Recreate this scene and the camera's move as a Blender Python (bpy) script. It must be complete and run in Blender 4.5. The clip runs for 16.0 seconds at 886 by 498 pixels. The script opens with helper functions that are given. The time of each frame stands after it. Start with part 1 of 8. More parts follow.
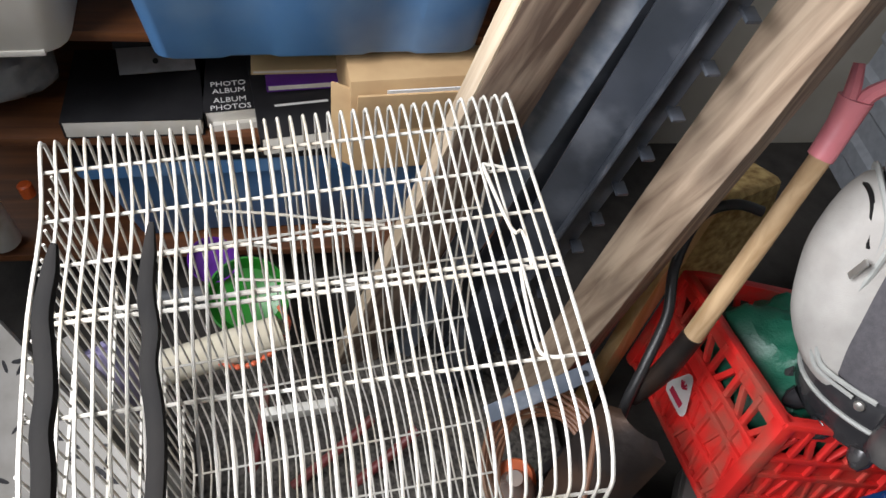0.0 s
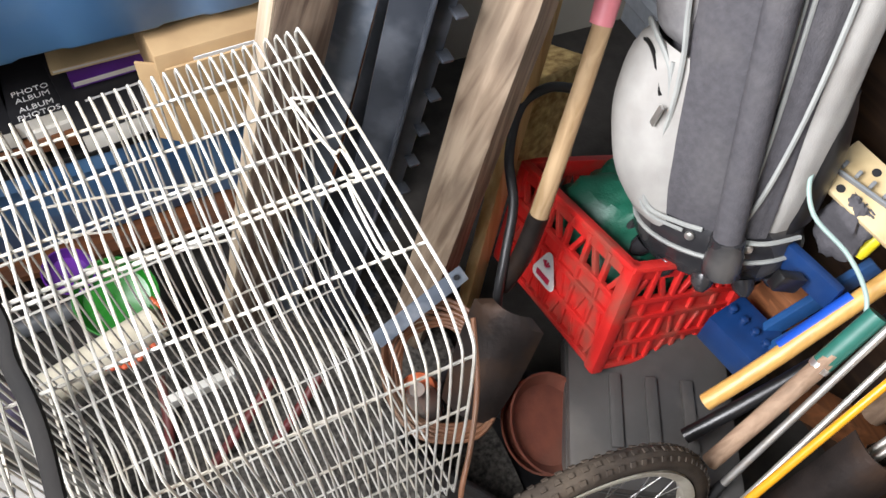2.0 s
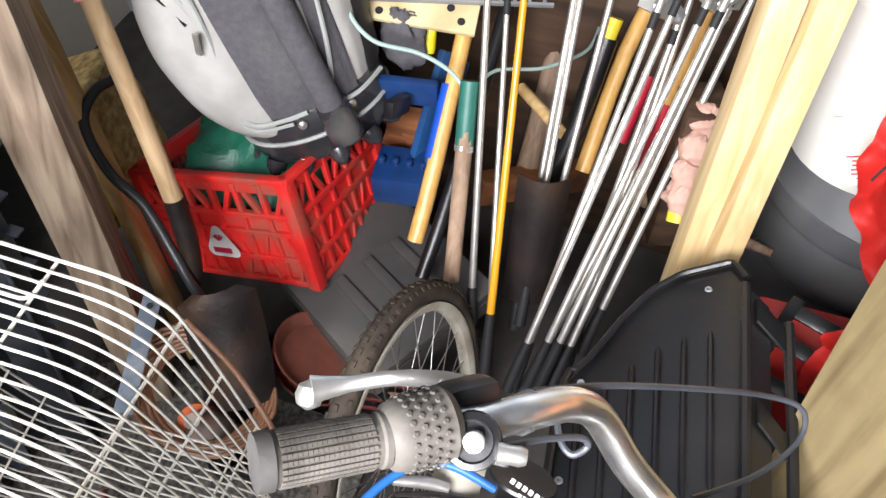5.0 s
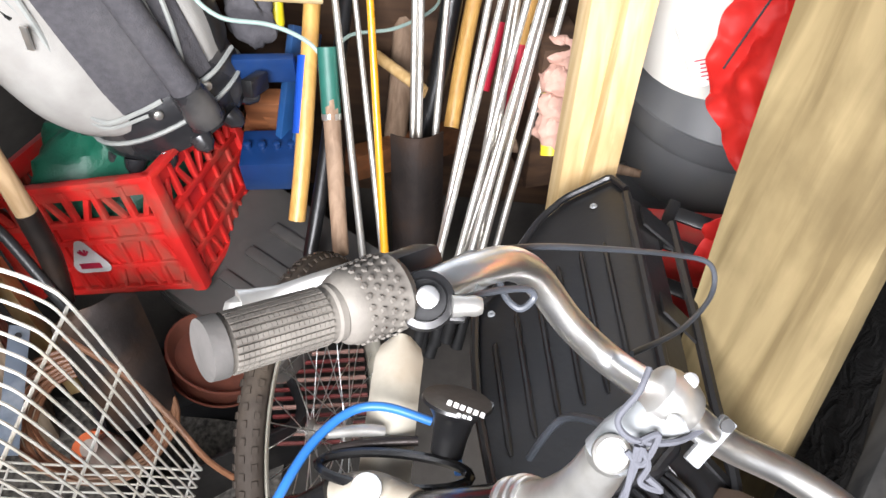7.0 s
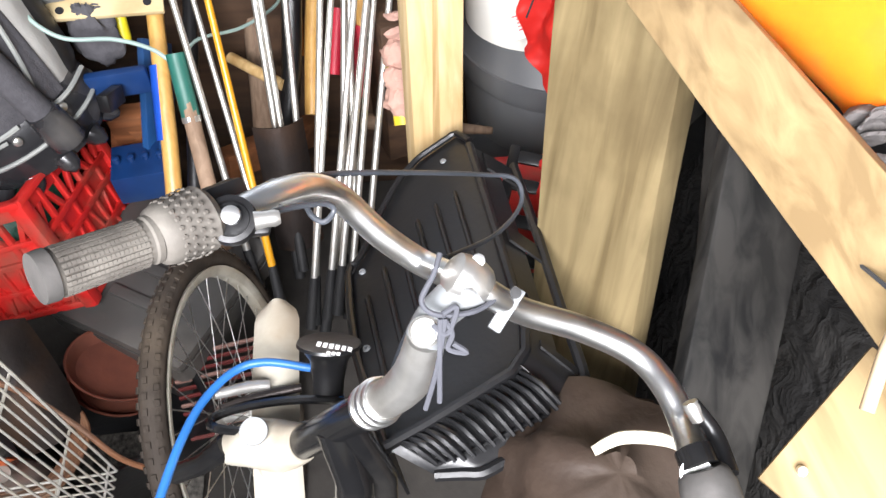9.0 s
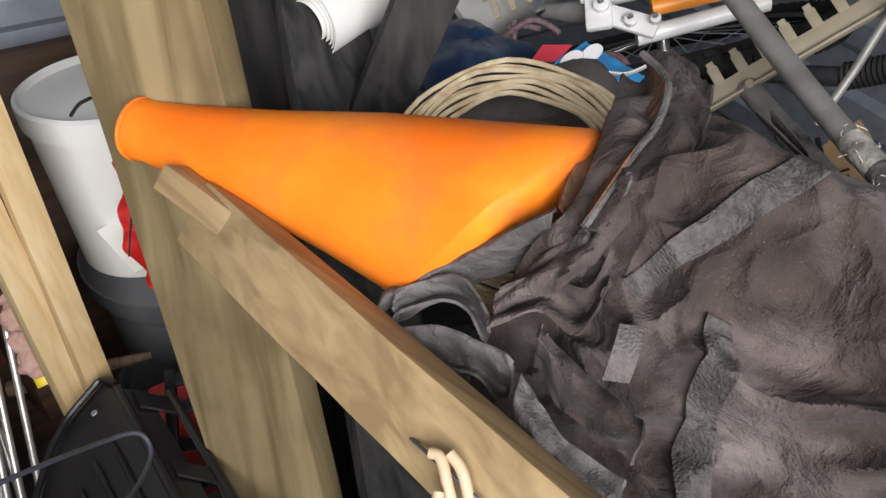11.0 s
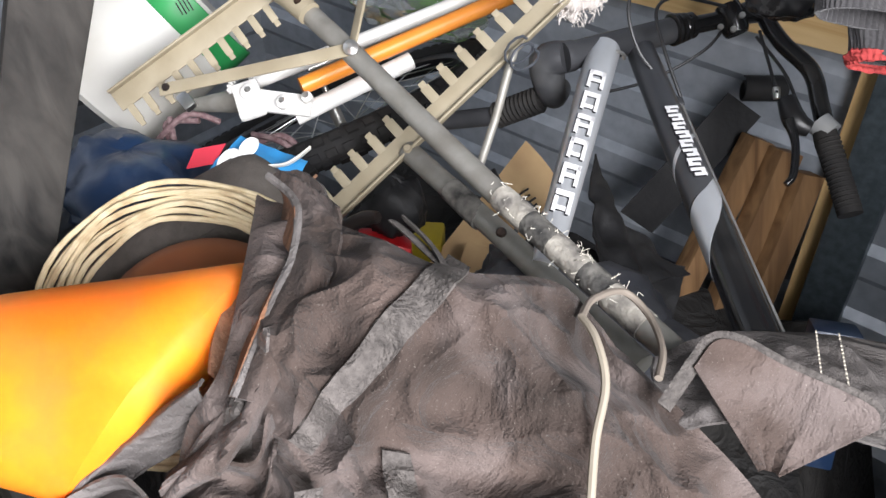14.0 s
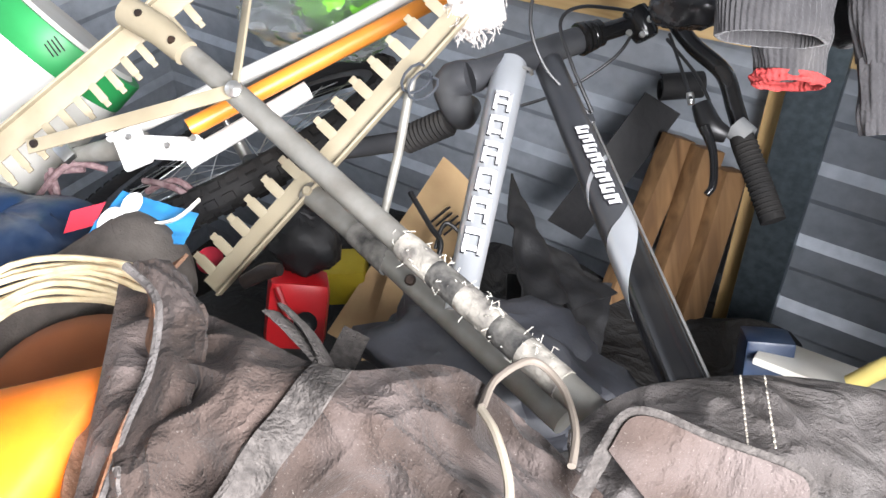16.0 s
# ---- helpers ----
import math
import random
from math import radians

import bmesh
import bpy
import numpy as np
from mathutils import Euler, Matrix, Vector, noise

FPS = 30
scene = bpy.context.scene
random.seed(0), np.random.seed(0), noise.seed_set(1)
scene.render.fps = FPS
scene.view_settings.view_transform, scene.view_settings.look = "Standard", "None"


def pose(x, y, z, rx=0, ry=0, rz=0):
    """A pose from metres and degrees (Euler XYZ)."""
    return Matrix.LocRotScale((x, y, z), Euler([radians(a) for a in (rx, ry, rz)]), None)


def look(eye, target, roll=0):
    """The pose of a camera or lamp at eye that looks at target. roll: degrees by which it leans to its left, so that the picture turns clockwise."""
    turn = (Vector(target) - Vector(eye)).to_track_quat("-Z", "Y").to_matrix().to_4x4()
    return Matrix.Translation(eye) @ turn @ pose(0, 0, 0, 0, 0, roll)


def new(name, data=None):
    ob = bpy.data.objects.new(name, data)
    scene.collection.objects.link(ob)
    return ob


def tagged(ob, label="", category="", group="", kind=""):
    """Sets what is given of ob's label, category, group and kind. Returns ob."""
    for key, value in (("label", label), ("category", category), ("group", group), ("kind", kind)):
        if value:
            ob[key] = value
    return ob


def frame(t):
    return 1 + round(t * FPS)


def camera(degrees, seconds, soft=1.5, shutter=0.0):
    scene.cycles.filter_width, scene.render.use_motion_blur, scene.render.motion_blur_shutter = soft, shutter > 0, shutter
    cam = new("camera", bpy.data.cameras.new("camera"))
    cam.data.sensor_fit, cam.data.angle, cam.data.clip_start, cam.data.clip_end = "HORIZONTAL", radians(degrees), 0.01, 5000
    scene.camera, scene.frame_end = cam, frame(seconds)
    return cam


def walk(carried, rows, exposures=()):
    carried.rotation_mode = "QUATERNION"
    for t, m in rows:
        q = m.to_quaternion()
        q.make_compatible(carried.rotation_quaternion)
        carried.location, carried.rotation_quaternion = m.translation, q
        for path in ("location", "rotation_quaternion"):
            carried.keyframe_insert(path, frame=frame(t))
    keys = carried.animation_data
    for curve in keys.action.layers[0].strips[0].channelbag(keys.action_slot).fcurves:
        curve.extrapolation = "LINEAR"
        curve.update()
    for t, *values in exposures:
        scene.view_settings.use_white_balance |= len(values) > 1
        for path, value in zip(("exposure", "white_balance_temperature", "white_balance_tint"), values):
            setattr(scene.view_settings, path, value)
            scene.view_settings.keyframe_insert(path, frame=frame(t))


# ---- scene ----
cam = camera(60.0, 16.0)
PATH = [
    (0, (0.074, -0.081, 1.729), (0.361, 1.109, 0.148), 9.3),
    (0.5, (0.085, -0.096, 1.735), (0.408, 1.094, 0.160), 8.5),
    (1, (0.100, -0.112, 1.749), (0.458, 1.067, 0.175), 7.4),
    (1.5, (0.102, -0.133, 1.760), (0.572, 1.001, 0.180), 8.1),
    (2, (0.108, -0.165, 1.756), (0.663, 0.850, 0.125), 6.3),
    (2.5, (0.111, -0.208, 1.753), (0.797, 0.689, 0.103), 2.9),
    (3, (0.108, -0.234, 1.749), (0.933, 0.546, 0.103), 3.1),
    (3.5, (0.097, -0.248, 1.740), (1.025, 0.428, 0.102), 3.0),
    (4, (0.088, -0.256, 1.740), (1.073, 0.339, 0.105), 1.9),
    (4.2, (0.098, -0.264, 1.738), (1.093, 0.305, 0.099), 0.9),
    (6.3, (0.024, -0.282, 1.646), (1.154, 0.017, 0.024), -3.9),
    (6.5, (0.025, -0.273, 1.639), (1.162, -0.028, 0.011), -1.9),
    (7, (-0.001, -0.259, 1.650), (1.148, -0.106, 0.020), 0.9),
    (7.5, (-0.021, -0.257, 1.648), (1.118, -0.172, 0.005), 2.7),
    (8, (-0.042, -0.283, 1.643), (1.097, -0.232, 0.000), 1.6),
    (8.5, (-0.078, -0.321, 1.660), (1.067, -0.298, 0.021), 0.1),
    (9, (-0.105, -0.351, 1.693), (1.053, -0.406, 0.064), -0.2),
    (9.5, (-0.115, -0.385, 1.725), (1.131, -0.544, 0.169), -3.5),
    (10, (-0.124, -0.443, 1.747), (1.193, -0.851, 0.297), -1.4),
    (10.2, (-0.127, -0.452, 1.753), (1.191, -0.948, 0.333), -0.3),
    (12.3, (-0.098, -0.532, 1.804), (0.942, -1.585, 0.458), 5.4),
    (12.5, (-0.094, -0.538, 1.805), (0.922, -1.615, 0.460), 5.4),
    (13, (-0.099, -0.560, 1.806), (0.873, -1.686, 0.469), 4.6),
    (13.5, (-0.105, -0.589, 1.819), (0.817, -1.786, 0.509), 3.8),
    (14, (-0.111, -0.615, 1.826), (0.767, -1.875, 0.544), 3.5),
    (14.5, (-0.108, -0.644, 1.833), (0.755, -1.910, 0.548), 2.5),
    (15, (-0.103, -0.672, 1.838), (0.702, -1.975, 0.552), 3.1),
    (15.5, (-0.101, -0.702, 1.842), (0.677, -2.016, 0.549), 2.7),
    (16, (-0.097, -0.724, 1.842), (0.658, -2.038, 0.538), 2.0),
]
walk(cam, [(t, look(eye, target, roll)) for t, eye, target, roll in PATH],
     exposures=[(0, 0.0), (1.0, -0.02), (2.0, 0.35), (2.5, 0.75), (3.0, 0.3), (4.2, 0.15), (6.3, 0.65), (7.5, 0.32), (8.5, 0.28), (9.2, 0.3), (9.6, -0.2), (10.0, -0.95), (10.2, -0.95), (12.3, -1.0), (12.5, -0.98), (13.0, -0.6), (14.0, 0.0), (15.0, 0.3), (15.5, 0.5), (16.0, 0.75)])

# ---- light: daylight through the open front of the storage unit ----
world = bpy.data.worlds.new("sky")
scene.world = world
world.use_nodes = True
wn = world.node_tree.nodes
sky = wn.new("ShaderNodeTexSky")
sky.sky_type = "NISHITA"
sky.sun_disc = False
sky.sun_elevation, sky.sun_rotation = radians(42), radians(250)
world.node_tree.links.new(sky.outputs[0], wn["Background"].inputs[0])
wn["Background"].inputs[1].default_value = 0.035
sun = new("sun", bpy.data.lights.new("sun", "SUN"))
sun.data.energy, sun.data.angle, sun.data.color = 0.5, radians(20), (1, 0.98, 0.95)
sun.matrix_basis = look((-4, 1.2, 4.2), (0, 0, 0))
door_light = new("daylight_in_doorway", bpy.data.lights.new("daylight_in_doorway", "AREA"))
door_light.data.shape, door_light.data.size, door_light.data.size_y = "RECTANGLE", 1.5, 0.8
door_light.data.energy, door_light.data.color = 78, (0.99, 0.985, 1.03)
door_light.data.spread = radians(125)
door_light.matrix_basis = look((-0.95, -0.12, 2.15), (0.7, -0.45, 1.15))


# ---- materials ----
def mat(name, a, b=None, scale=20.0, rough=0.6, metal=0.0, bump=0.15, stretch=(1, 1, 1), dirt=None, dirt_amount=0.45,
        dirt_scale=4.0, fine=90.0, spec=0.5, rough_var=0.15, sheen=0.0, trans=0.0, coat=0.0, per_piece=0.0, subs=0.0, crease=0.0, crease_scale=16.0, speck=0.0):
    """A surface with grain from a to b, larger stains towards dirt, varied gloss and fine relief. Scales are per metre."""
    m = bpy.data.materials.new(name)
    m.use_nodes = True
    nt = m.node_tree
    n, l = nt.nodes, nt.links
    bs = n["Principled BSDF"]
    b = b or tuple(c * 0.8 for c in a)
    co = n.new("ShaderNodeTexCoord")
    mp = n.new("ShaderNodeMapping")
    mp.inputs["Scale"].default_value = stretch
    l.new(co.outputs["Object"], mp.inputs[0])
    n1 = n.new("ShaderNodeTexNoise")
    n1.inputs["Scale"].default_value, n1.inputs["Detail"].default_value = scale, 6
    l.new(mp.outputs[0], n1.inputs["Vector"])
    r1 = n.new("ShaderNodeValToRGB")
    r1.color_ramp.elements[0].position, r1.color_ramp.elements[1].position = 0.32, 0.68
    r1.color_ramp.elements[0].color, r1.color_ramp.elements[1].color = (*a, 1), (*b, 1)
    l.new(n1.outputs[0], r1.inputs[0])
    out = r1.outputs[0]
    n2 = n.new("ShaderNodeTexNoise")
    n2.inputs["Scale"].default_value, n2.inputs["Detail"].default_value = dirt_scale, 8
    l.new(co.outputs["Object"], n2.inputs["Vector"])
    if dirt:
        r2 = n.new("ShaderNodeValToRGB")
        r2.color_ramp.elements[0].position, r2.color_ramp.elements[1].position = 0.48, 0.68
        r2.color_ramp.elements[1].color = (dirt_amount, dirt_amount, dirt_amount, 1)
        l.new(n2.outputs[0], r2.inputs[0])
        mx = n.new("ShaderNodeMixRGB")
        l.new(r2.outputs[0], mx.inputs[0])
        l.new(out, mx.inputs[1])
        mx.inputs[2].default_value = (*dirt, 1)
        out = mx.outputs[0]
    if per_piece:
        oi = n.new("ShaderNodeObjectInfo")
        hs = n.new("ShaderNodeHueSaturation")
        mr = n.new("ShaderNodeMapRange")
        mr.inputs["To Min"].default_value, mr.inputs["To Max"].default_value = 1 - per_piece, 1 + per_piece
        l.new(oi.outputs["Random"], mr.inputs[0])
        l.new(mr.outputs[0], hs.inputs["Value"])
        l.new(out, hs.inputs["Color"])
        out = hs.outputs[0]
    l.new(out, bs.inputs["Base Color"])
    mr = n.new("ShaderNodeMapRange")
    mr.inputs["To Min"].default_value, mr.inputs["To Max"].default_value = max(0.03, rough - rough_var), min(1, rough + rough_var)
    l.new(n2.outputs[0], mr.inputs[0])
    l.new(mr.outputs[0], bs.inputs["Roughness"])
    bs.inputs["Metallic"].default_value = metal
    bs.inputs["Specular IOR Level"].default_value = spec if rough < 0.55 else spec * 0.5
    bs.inputs["Sheen Weight"].default_value = sheen
    bs.inputs["Transmission Weight"].default_value = trans
    bs.inputs["Coat Weight"].default_value = coat
    if subs:
        bs.inputs["Subsurface Weight"].default_value = subs
        bs.inputs["Subsurface Radius"].default_value = (0.02, 0.01, 0.004)
    if speck:
        vo = n.new("ShaderNodeTexNoise")
        vo.inputs["Scale"].default_value, vo.inputs["Detail"].default_value = 620, 2
        l.new(co.outputs["Object"], vo.inputs["Vector"])
        rs = n.new("ShaderNodeValToRGB")
        rs.color_ramp.elements[0].position, rs.color_ramp.elements[1].position = 0.66, 0.72
        rs.color_ramp.elements[1].color = (speck, speck, speck, 1)
        l.new(vo.outputs[0], rs.inputs[0])
        ms = n.new("ShaderNodeMixRGB")
        l.new(rs.outputs[0], ms.inputs[0])
        l.new(out, ms.inputs[1])
        ms.inputs[2].default_value = (0.6, 0.56, 0.5, 1)
        l.new(ms.outputs[0], bs.inputs["Base Color"])
    if crease:
        nc = n.new("ShaderNodeTexNoise")
        nc.inputs["Scale"].default_value, nc.inputs["Detail"].default_value, nc.inputs["Distortion"].default_value = crease_scale, 5, 0.5
        l.new(co.outputs["Object"], nc.inputs["Vector"])
        sb = n.new("ShaderNodeMath")
        sb.operation = "SUBTRACT"
        sb.inputs[1].default_value = 0.5
        l.new(nc.outputs[0], sb.inputs[0])
        ab = n.new("ShaderNodeMath")
        ab.operation = "ABSOLUTE"
        l.new(sb.outputs[0], ab.inputs[0])
        bc = n.new("ShaderNodeBump")
        bc.invert = True
        bc.inputs["Strength"].default_value, bc.inputs["Distance"].default_value = crease, 0.05
        l.new(ab.outputs[0], bc.inputs["Height"])
        l.new(bc.outputs[0], bs.inputs["Normal"])
    if bump:
        n3 = n.new("ShaderNodeTexNoise")
        n3.inputs["Scale"].default_value, n3.inputs["Detail"].default_value = fine, 5
        l.new(mp.outputs[0], n3.inputs["Vector"])
        bp = n.new("ShaderNodeBump")
        bp.inputs["Strength"].default_value, bp.inputs["Distance"].default_value = bump, 0.004
        l.new(n3.outputs[0], bp.inputs["Height"])
        if crease:
            l.new(bc.outputs[0], bp.inputs["Normal"])
        l.new(bp.outputs[0], bs.inputs["Normal"])
    return m


def wood_mat(name, a, b, axis, rings=38.0, dirt=(0.06, 0.05, 0.04), dirt_amount=0.4, rough=0.7):
    """Sawn wood whose grain runs along the axis, given as a unit vector."""
    m = mat(name, a, b, scale=9, rough=rough, bump=0.0, dirt=dirt, dirt_amount=dirt_amount, dirt_scale=3.5)
    nt = m.node_tree
    n, l = nt.nodes, nt.links
    bs = n["Principled BSDF"]
    co = n.new("ShaderNodeTexCoord")
    ro = n.new("ShaderNodeMapping")
    ro.vector_type = "TEXTURE"
    ro.inputs["Rotation"].default_value = Vector(axis).to_track_quat("Z", "Y").to_euler()
    sc = n.new("ShaderNodeMapping")
    sc.inputs["Scale"].default_value = (1, 1, 0.05)
    l.new(co.outputs["Object"], ro.inputs[0])
    l.new(ro.outputs[0], sc.inputs[0])
    ns = n.new("ShaderNodeTexNoise")
    ns.inputs["Scale"].default_value, ns.inputs["Detail"].default_value, ns.inputs["Distortion"].default_value = rings, 6, 0.6
    l.new(sc.outputs[0], ns.inputs["Vector"])
    rp = n.new("ShaderNodeValToRGB")
    rp.color_ramp.elements[0].position, rp.color_ramp.elements[1].position = 0.36, 0.64
    rp.color_ramp.elements[0].color = (*b, 1)
    rp.color_ramp.elements[1].color = (*a, 1)
    l.new(ns.outputs[0], rp.inputs[0])
    mx = n["Mix (Legacy)"] if "Mix (Legacy)" in n else [q for q in n if q.bl_idname == "ShaderNodeMixRGB"][0]
    l.new(rp.outputs[0], mx.inputs[1])
    bp = n.new("ShaderNodeBump")
    bp.inputs["Strength"].default_value, bp.inputs["Distance"].default_value = 0.35, 0.003
    l.new(ns.outputs[0], bp.inputs["Height"])
    l.new(bp.outputs[0], bs.inputs["Normal"])
    return m


# ---- builders ----
HOME = Matrix.Identity(4)
SITE = HOME     # where the group of things that is being built stands; set anew for each group


def set_back(k):
    """A site drawn k times as far from where one stands at the cage, and as much larger."""
    stand = Matrix.Translation((0.097, -0.248, 1.74))
    return stand @ Matrix.Scale(k, 4) @ stand.inverted()


def part(name, bm, material, parent=None, label="", smooth=True):
    """Links a bmesh, made in world places, as one mesh object; under a parent it moves with it."""
    base = Matrix.Identity(4)
    p = parent
    while p is not None:
        base = p.matrix_basis @ base
        p = p.parent
    bmesh.ops.recalc_face_normals(bm, faces=bm.faces)
    bm.transform(SITE)
    inv = base.inverted()
    if parent is None:
        lo = Vector((min(v.co.x for v in bm.verts) + max(v.co.x for v in bm.verts),
                     min(v.co.y for v in bm.verts) + max(v.co.y for v in bm.verts), 0)) * 0.5
        lo.z = min(v.co.z for v in bm.verts)
        inv = Matrix.Translation(-lo)
    bm.transform(inv)
    me = bpy.data.meshes.new(name)
    bm.to_mesh(me)
    bm.free()
    me.materials.append(material)
    if smooth:
        me.polygons.foreach_set("use_smooth", [True] * len(me.polygons))
        me.set_sharp_from_angle(angle=radians(38))
    ob = new(name, me)
    if parent is None:
        ob.location = lo
    else:
        ob.parent = parent
    if label:
        ob["label"] = label
    return ob


def thing(name, at, label, category, group="", kind=""):
    """An empty at the base of a thing, to parent its parts."""
    ob = new(name)
    ob.empty_display_size = 0.05
    ob.location = SITE @ V(at)
    return tagged(ob, label, category, group, kind)


def whole(name, bm, material, label, category, group="", kind="", smooth=True):
    return tagged(part(name, bm, material, None, "", smooth), label, category, group, kind)


def V(*a):
    return Vector(a[0]) if len(a) == 1 else Vector(a)


def curve(pts, n=6, closed=False):
    """Points of a smooth line through pts."""
    pts = [V(p) for p in pts]
    k, out = len(pts), []
    for i in range(k if closed else k - 1):
        g = (lambda j: pts[j % k]) if closed else (lambda j: pts[max(0, min(k - 1, j))])
        a, b, c, d = g(i - 1), g(i), g(i + 1), g(i + 2)
        for s in range(n):
            u = s / n
            out.append(0.5 * (2 * b + (c - a) * u + (2 * a - 5 * b + 4 * c - d) * u * u + (3 * b - a - 3 * c + d) * u ** 3))
    if not closed:
        out.append(pts[-1])
    return out


def tube(pts, r, seg=8, closed=False, n=0, bm=None, flat=1.0, cap=True):
    """A round bar along pts; r is one radius or one for each point given; n smooths between them."""
    rs = list(r) if hasattr(r, "__len__") else [r] * len(pts)
    if n:
        m = len(pts)
        pts = curve(pts, n, closed)
        rs = [rs[min(m - 1, int(i / n))] * (1 - (i / n) % 1) + rs[(int(i / n) + 1) % m if closed else min(m - 1, int(i / n) + 1)] * ((i / n) % 1)
              for i in range(len(pts))]
    pts = [V(p) for p in pts]
    bm = bm or bmesh.new()
    k = len(pts)
    rings, up = [], None
    for i, p in enumerate(pts):
        a = pts[(i - 1) % k] if closed or i else p
        b = pts[(i + 1) % k] if closed or i < k - 1 else p
        d = (b - a).normalized()
        if up is None:
            up = d.orthogonal().normalized()
        up = (up - d * up.dot(d)).normalized()
        side = d.cross(up)
        rings.append([bm.verts.new(p + (up * math.cos(2 * math.pi * j / seg) + side * math.sin(2 * math.pi * j / seg) * flat) * rs[i]) for j in range(seg)])
    for i in range(k if closed else k - 1):
        A, B = rings[i], rings[(i + 1) % k]
        for j in range(seg):
            bm.faces.new((A[j], A[(j + 1) % seg], B[(j + 1) % seg], B[j]))
    if cap and not closed:
        bm.faces.new(rings[0])
        bm.faces.new(rings[-1][::-1])
    return bm


def basis(axis, side):
    """Rows x, y, z of a frame: z along the axis, x as near to side as can be."""
    z = V(axis).normalized()
    x = V(side)
    x = (x - z * x.dot(z)).normalized()
    return Matrix((x, z.cross(x), z)).transposed().to_4x4()


def block(m, sx, sy, sz, bevel=0.003, bm=None, wobble=0.0, cuts=0, seg=2):
    """A box of that size, centred in the frame m, with softened edges; wobble bends it out of true along z."""
    one = bmesh.new()
    bmesh.ops.create_cube(one, size=1)
    bmesh.ops.scale(one, vec=(sx, sy, sz), verts=one.verts)
    if cuts:
        es = [e for e in one.edges if abs((e.verts[0].co - e.verts[1].co).z) > sz * 0.5]
        bmesh.ops.subdivide_edges(one, edges=es, cuts=cuts, use_grid_fill=True)
    if bevel:
        es = [e for e in one.edges if len(e.link_faces) == 2 and e.calc_face_angle(0) > 0.5]
        bmesh.ops.bevel(one, geom=es, offset=min(bevel, 0.45 * min(sx, sy, sz)), segments=seg, affect="EDGES", profile=0.6)
    if wobble:
        for v in one.verts:
            v.co += noise.noise_vector(v.co * 9 + V(m.translation) * 3) * wobble
    one.transform(m)
    if bm is None:
        return one
    me = bpy.data.meshes.new("tmp")
    one.to_mesh(me)
    one.free()
    bm.from_mesh(me)
    bpy.data.meshes.remove(me)
    return bm


def beam(p0, p1, w, h, side, bevel=0.003, wobble=0.0, cuts=0, bm=None):
    """A bar of wood or metal from p0 to p1; w lies along side."""
    p0, p1 = V(p0), V(p1)
    m = Matrix.Translation((p0 + p1) / 2) @ basis(p1 - p0, side)
    return block(m, w, h, (p1 - p0).length, bevel, bm, wobble, cuts)


def box_at(c, size, rz=0.0, bevel=0.004, bm=None, rx=0.0, ry=0.0, wobble=0.0, cuts=0):
    return block(pose(*c, rx, ry, rz), *size, bevel, bm, wobble, cuts)


def lathe(p, axis, prof, seg=24, bm=None, side=(1, 0.01, 0.02), squash=1.0, cap=True):
    """A turned shape: prof holds (radius, height) along the axis from p."""
    bm = bm or bmesh.new()
    m = Matrix.Translation(V(p)) @ basis(axis, side)
    rings = []
    for r, z in prof:
        rings.append([bm.verts.new(m @ V(r * math.cos(2 * math.pi * j / seg), squash * r * math.sin(2 * math.pi * j / seg), z)) for j in range(seg)])
    for A, B in zip(rings, rings[1:]):
        for j in range(seg):
            bm.faces.new((A[j], A[(j + 1) % seg], B[(j + 1) % seg], B[j]))
    if cap:
        bm.faces.new(rings[0][::-1])
        bm.faces.new(rings[-1])
    return bm


def sheet(f, nu, nv, thick=0.0, bm=None):
    """A surface from f(u, v), u and v from 0 to 1; thick gives it a back."""
    bm = bm or bmesh.new()
    g = [[bm.verts.new(f(i / nu, j / nv)) for j in range(nv + 1)] for i in range(nu + 1)]
    fs = [bm.faces.new((g[i][j], g[i + 1][j], g[i + 1][j + 1], g[i][j + 1])) for i in range(nu) for j in range(nv)]
    if thick:
        bmesh.ops.recalc_face_normals(bm, faces=bm.faces)
        bmesh.ops.solidify(bm, geom=fs, thickness=thick)
    return bm


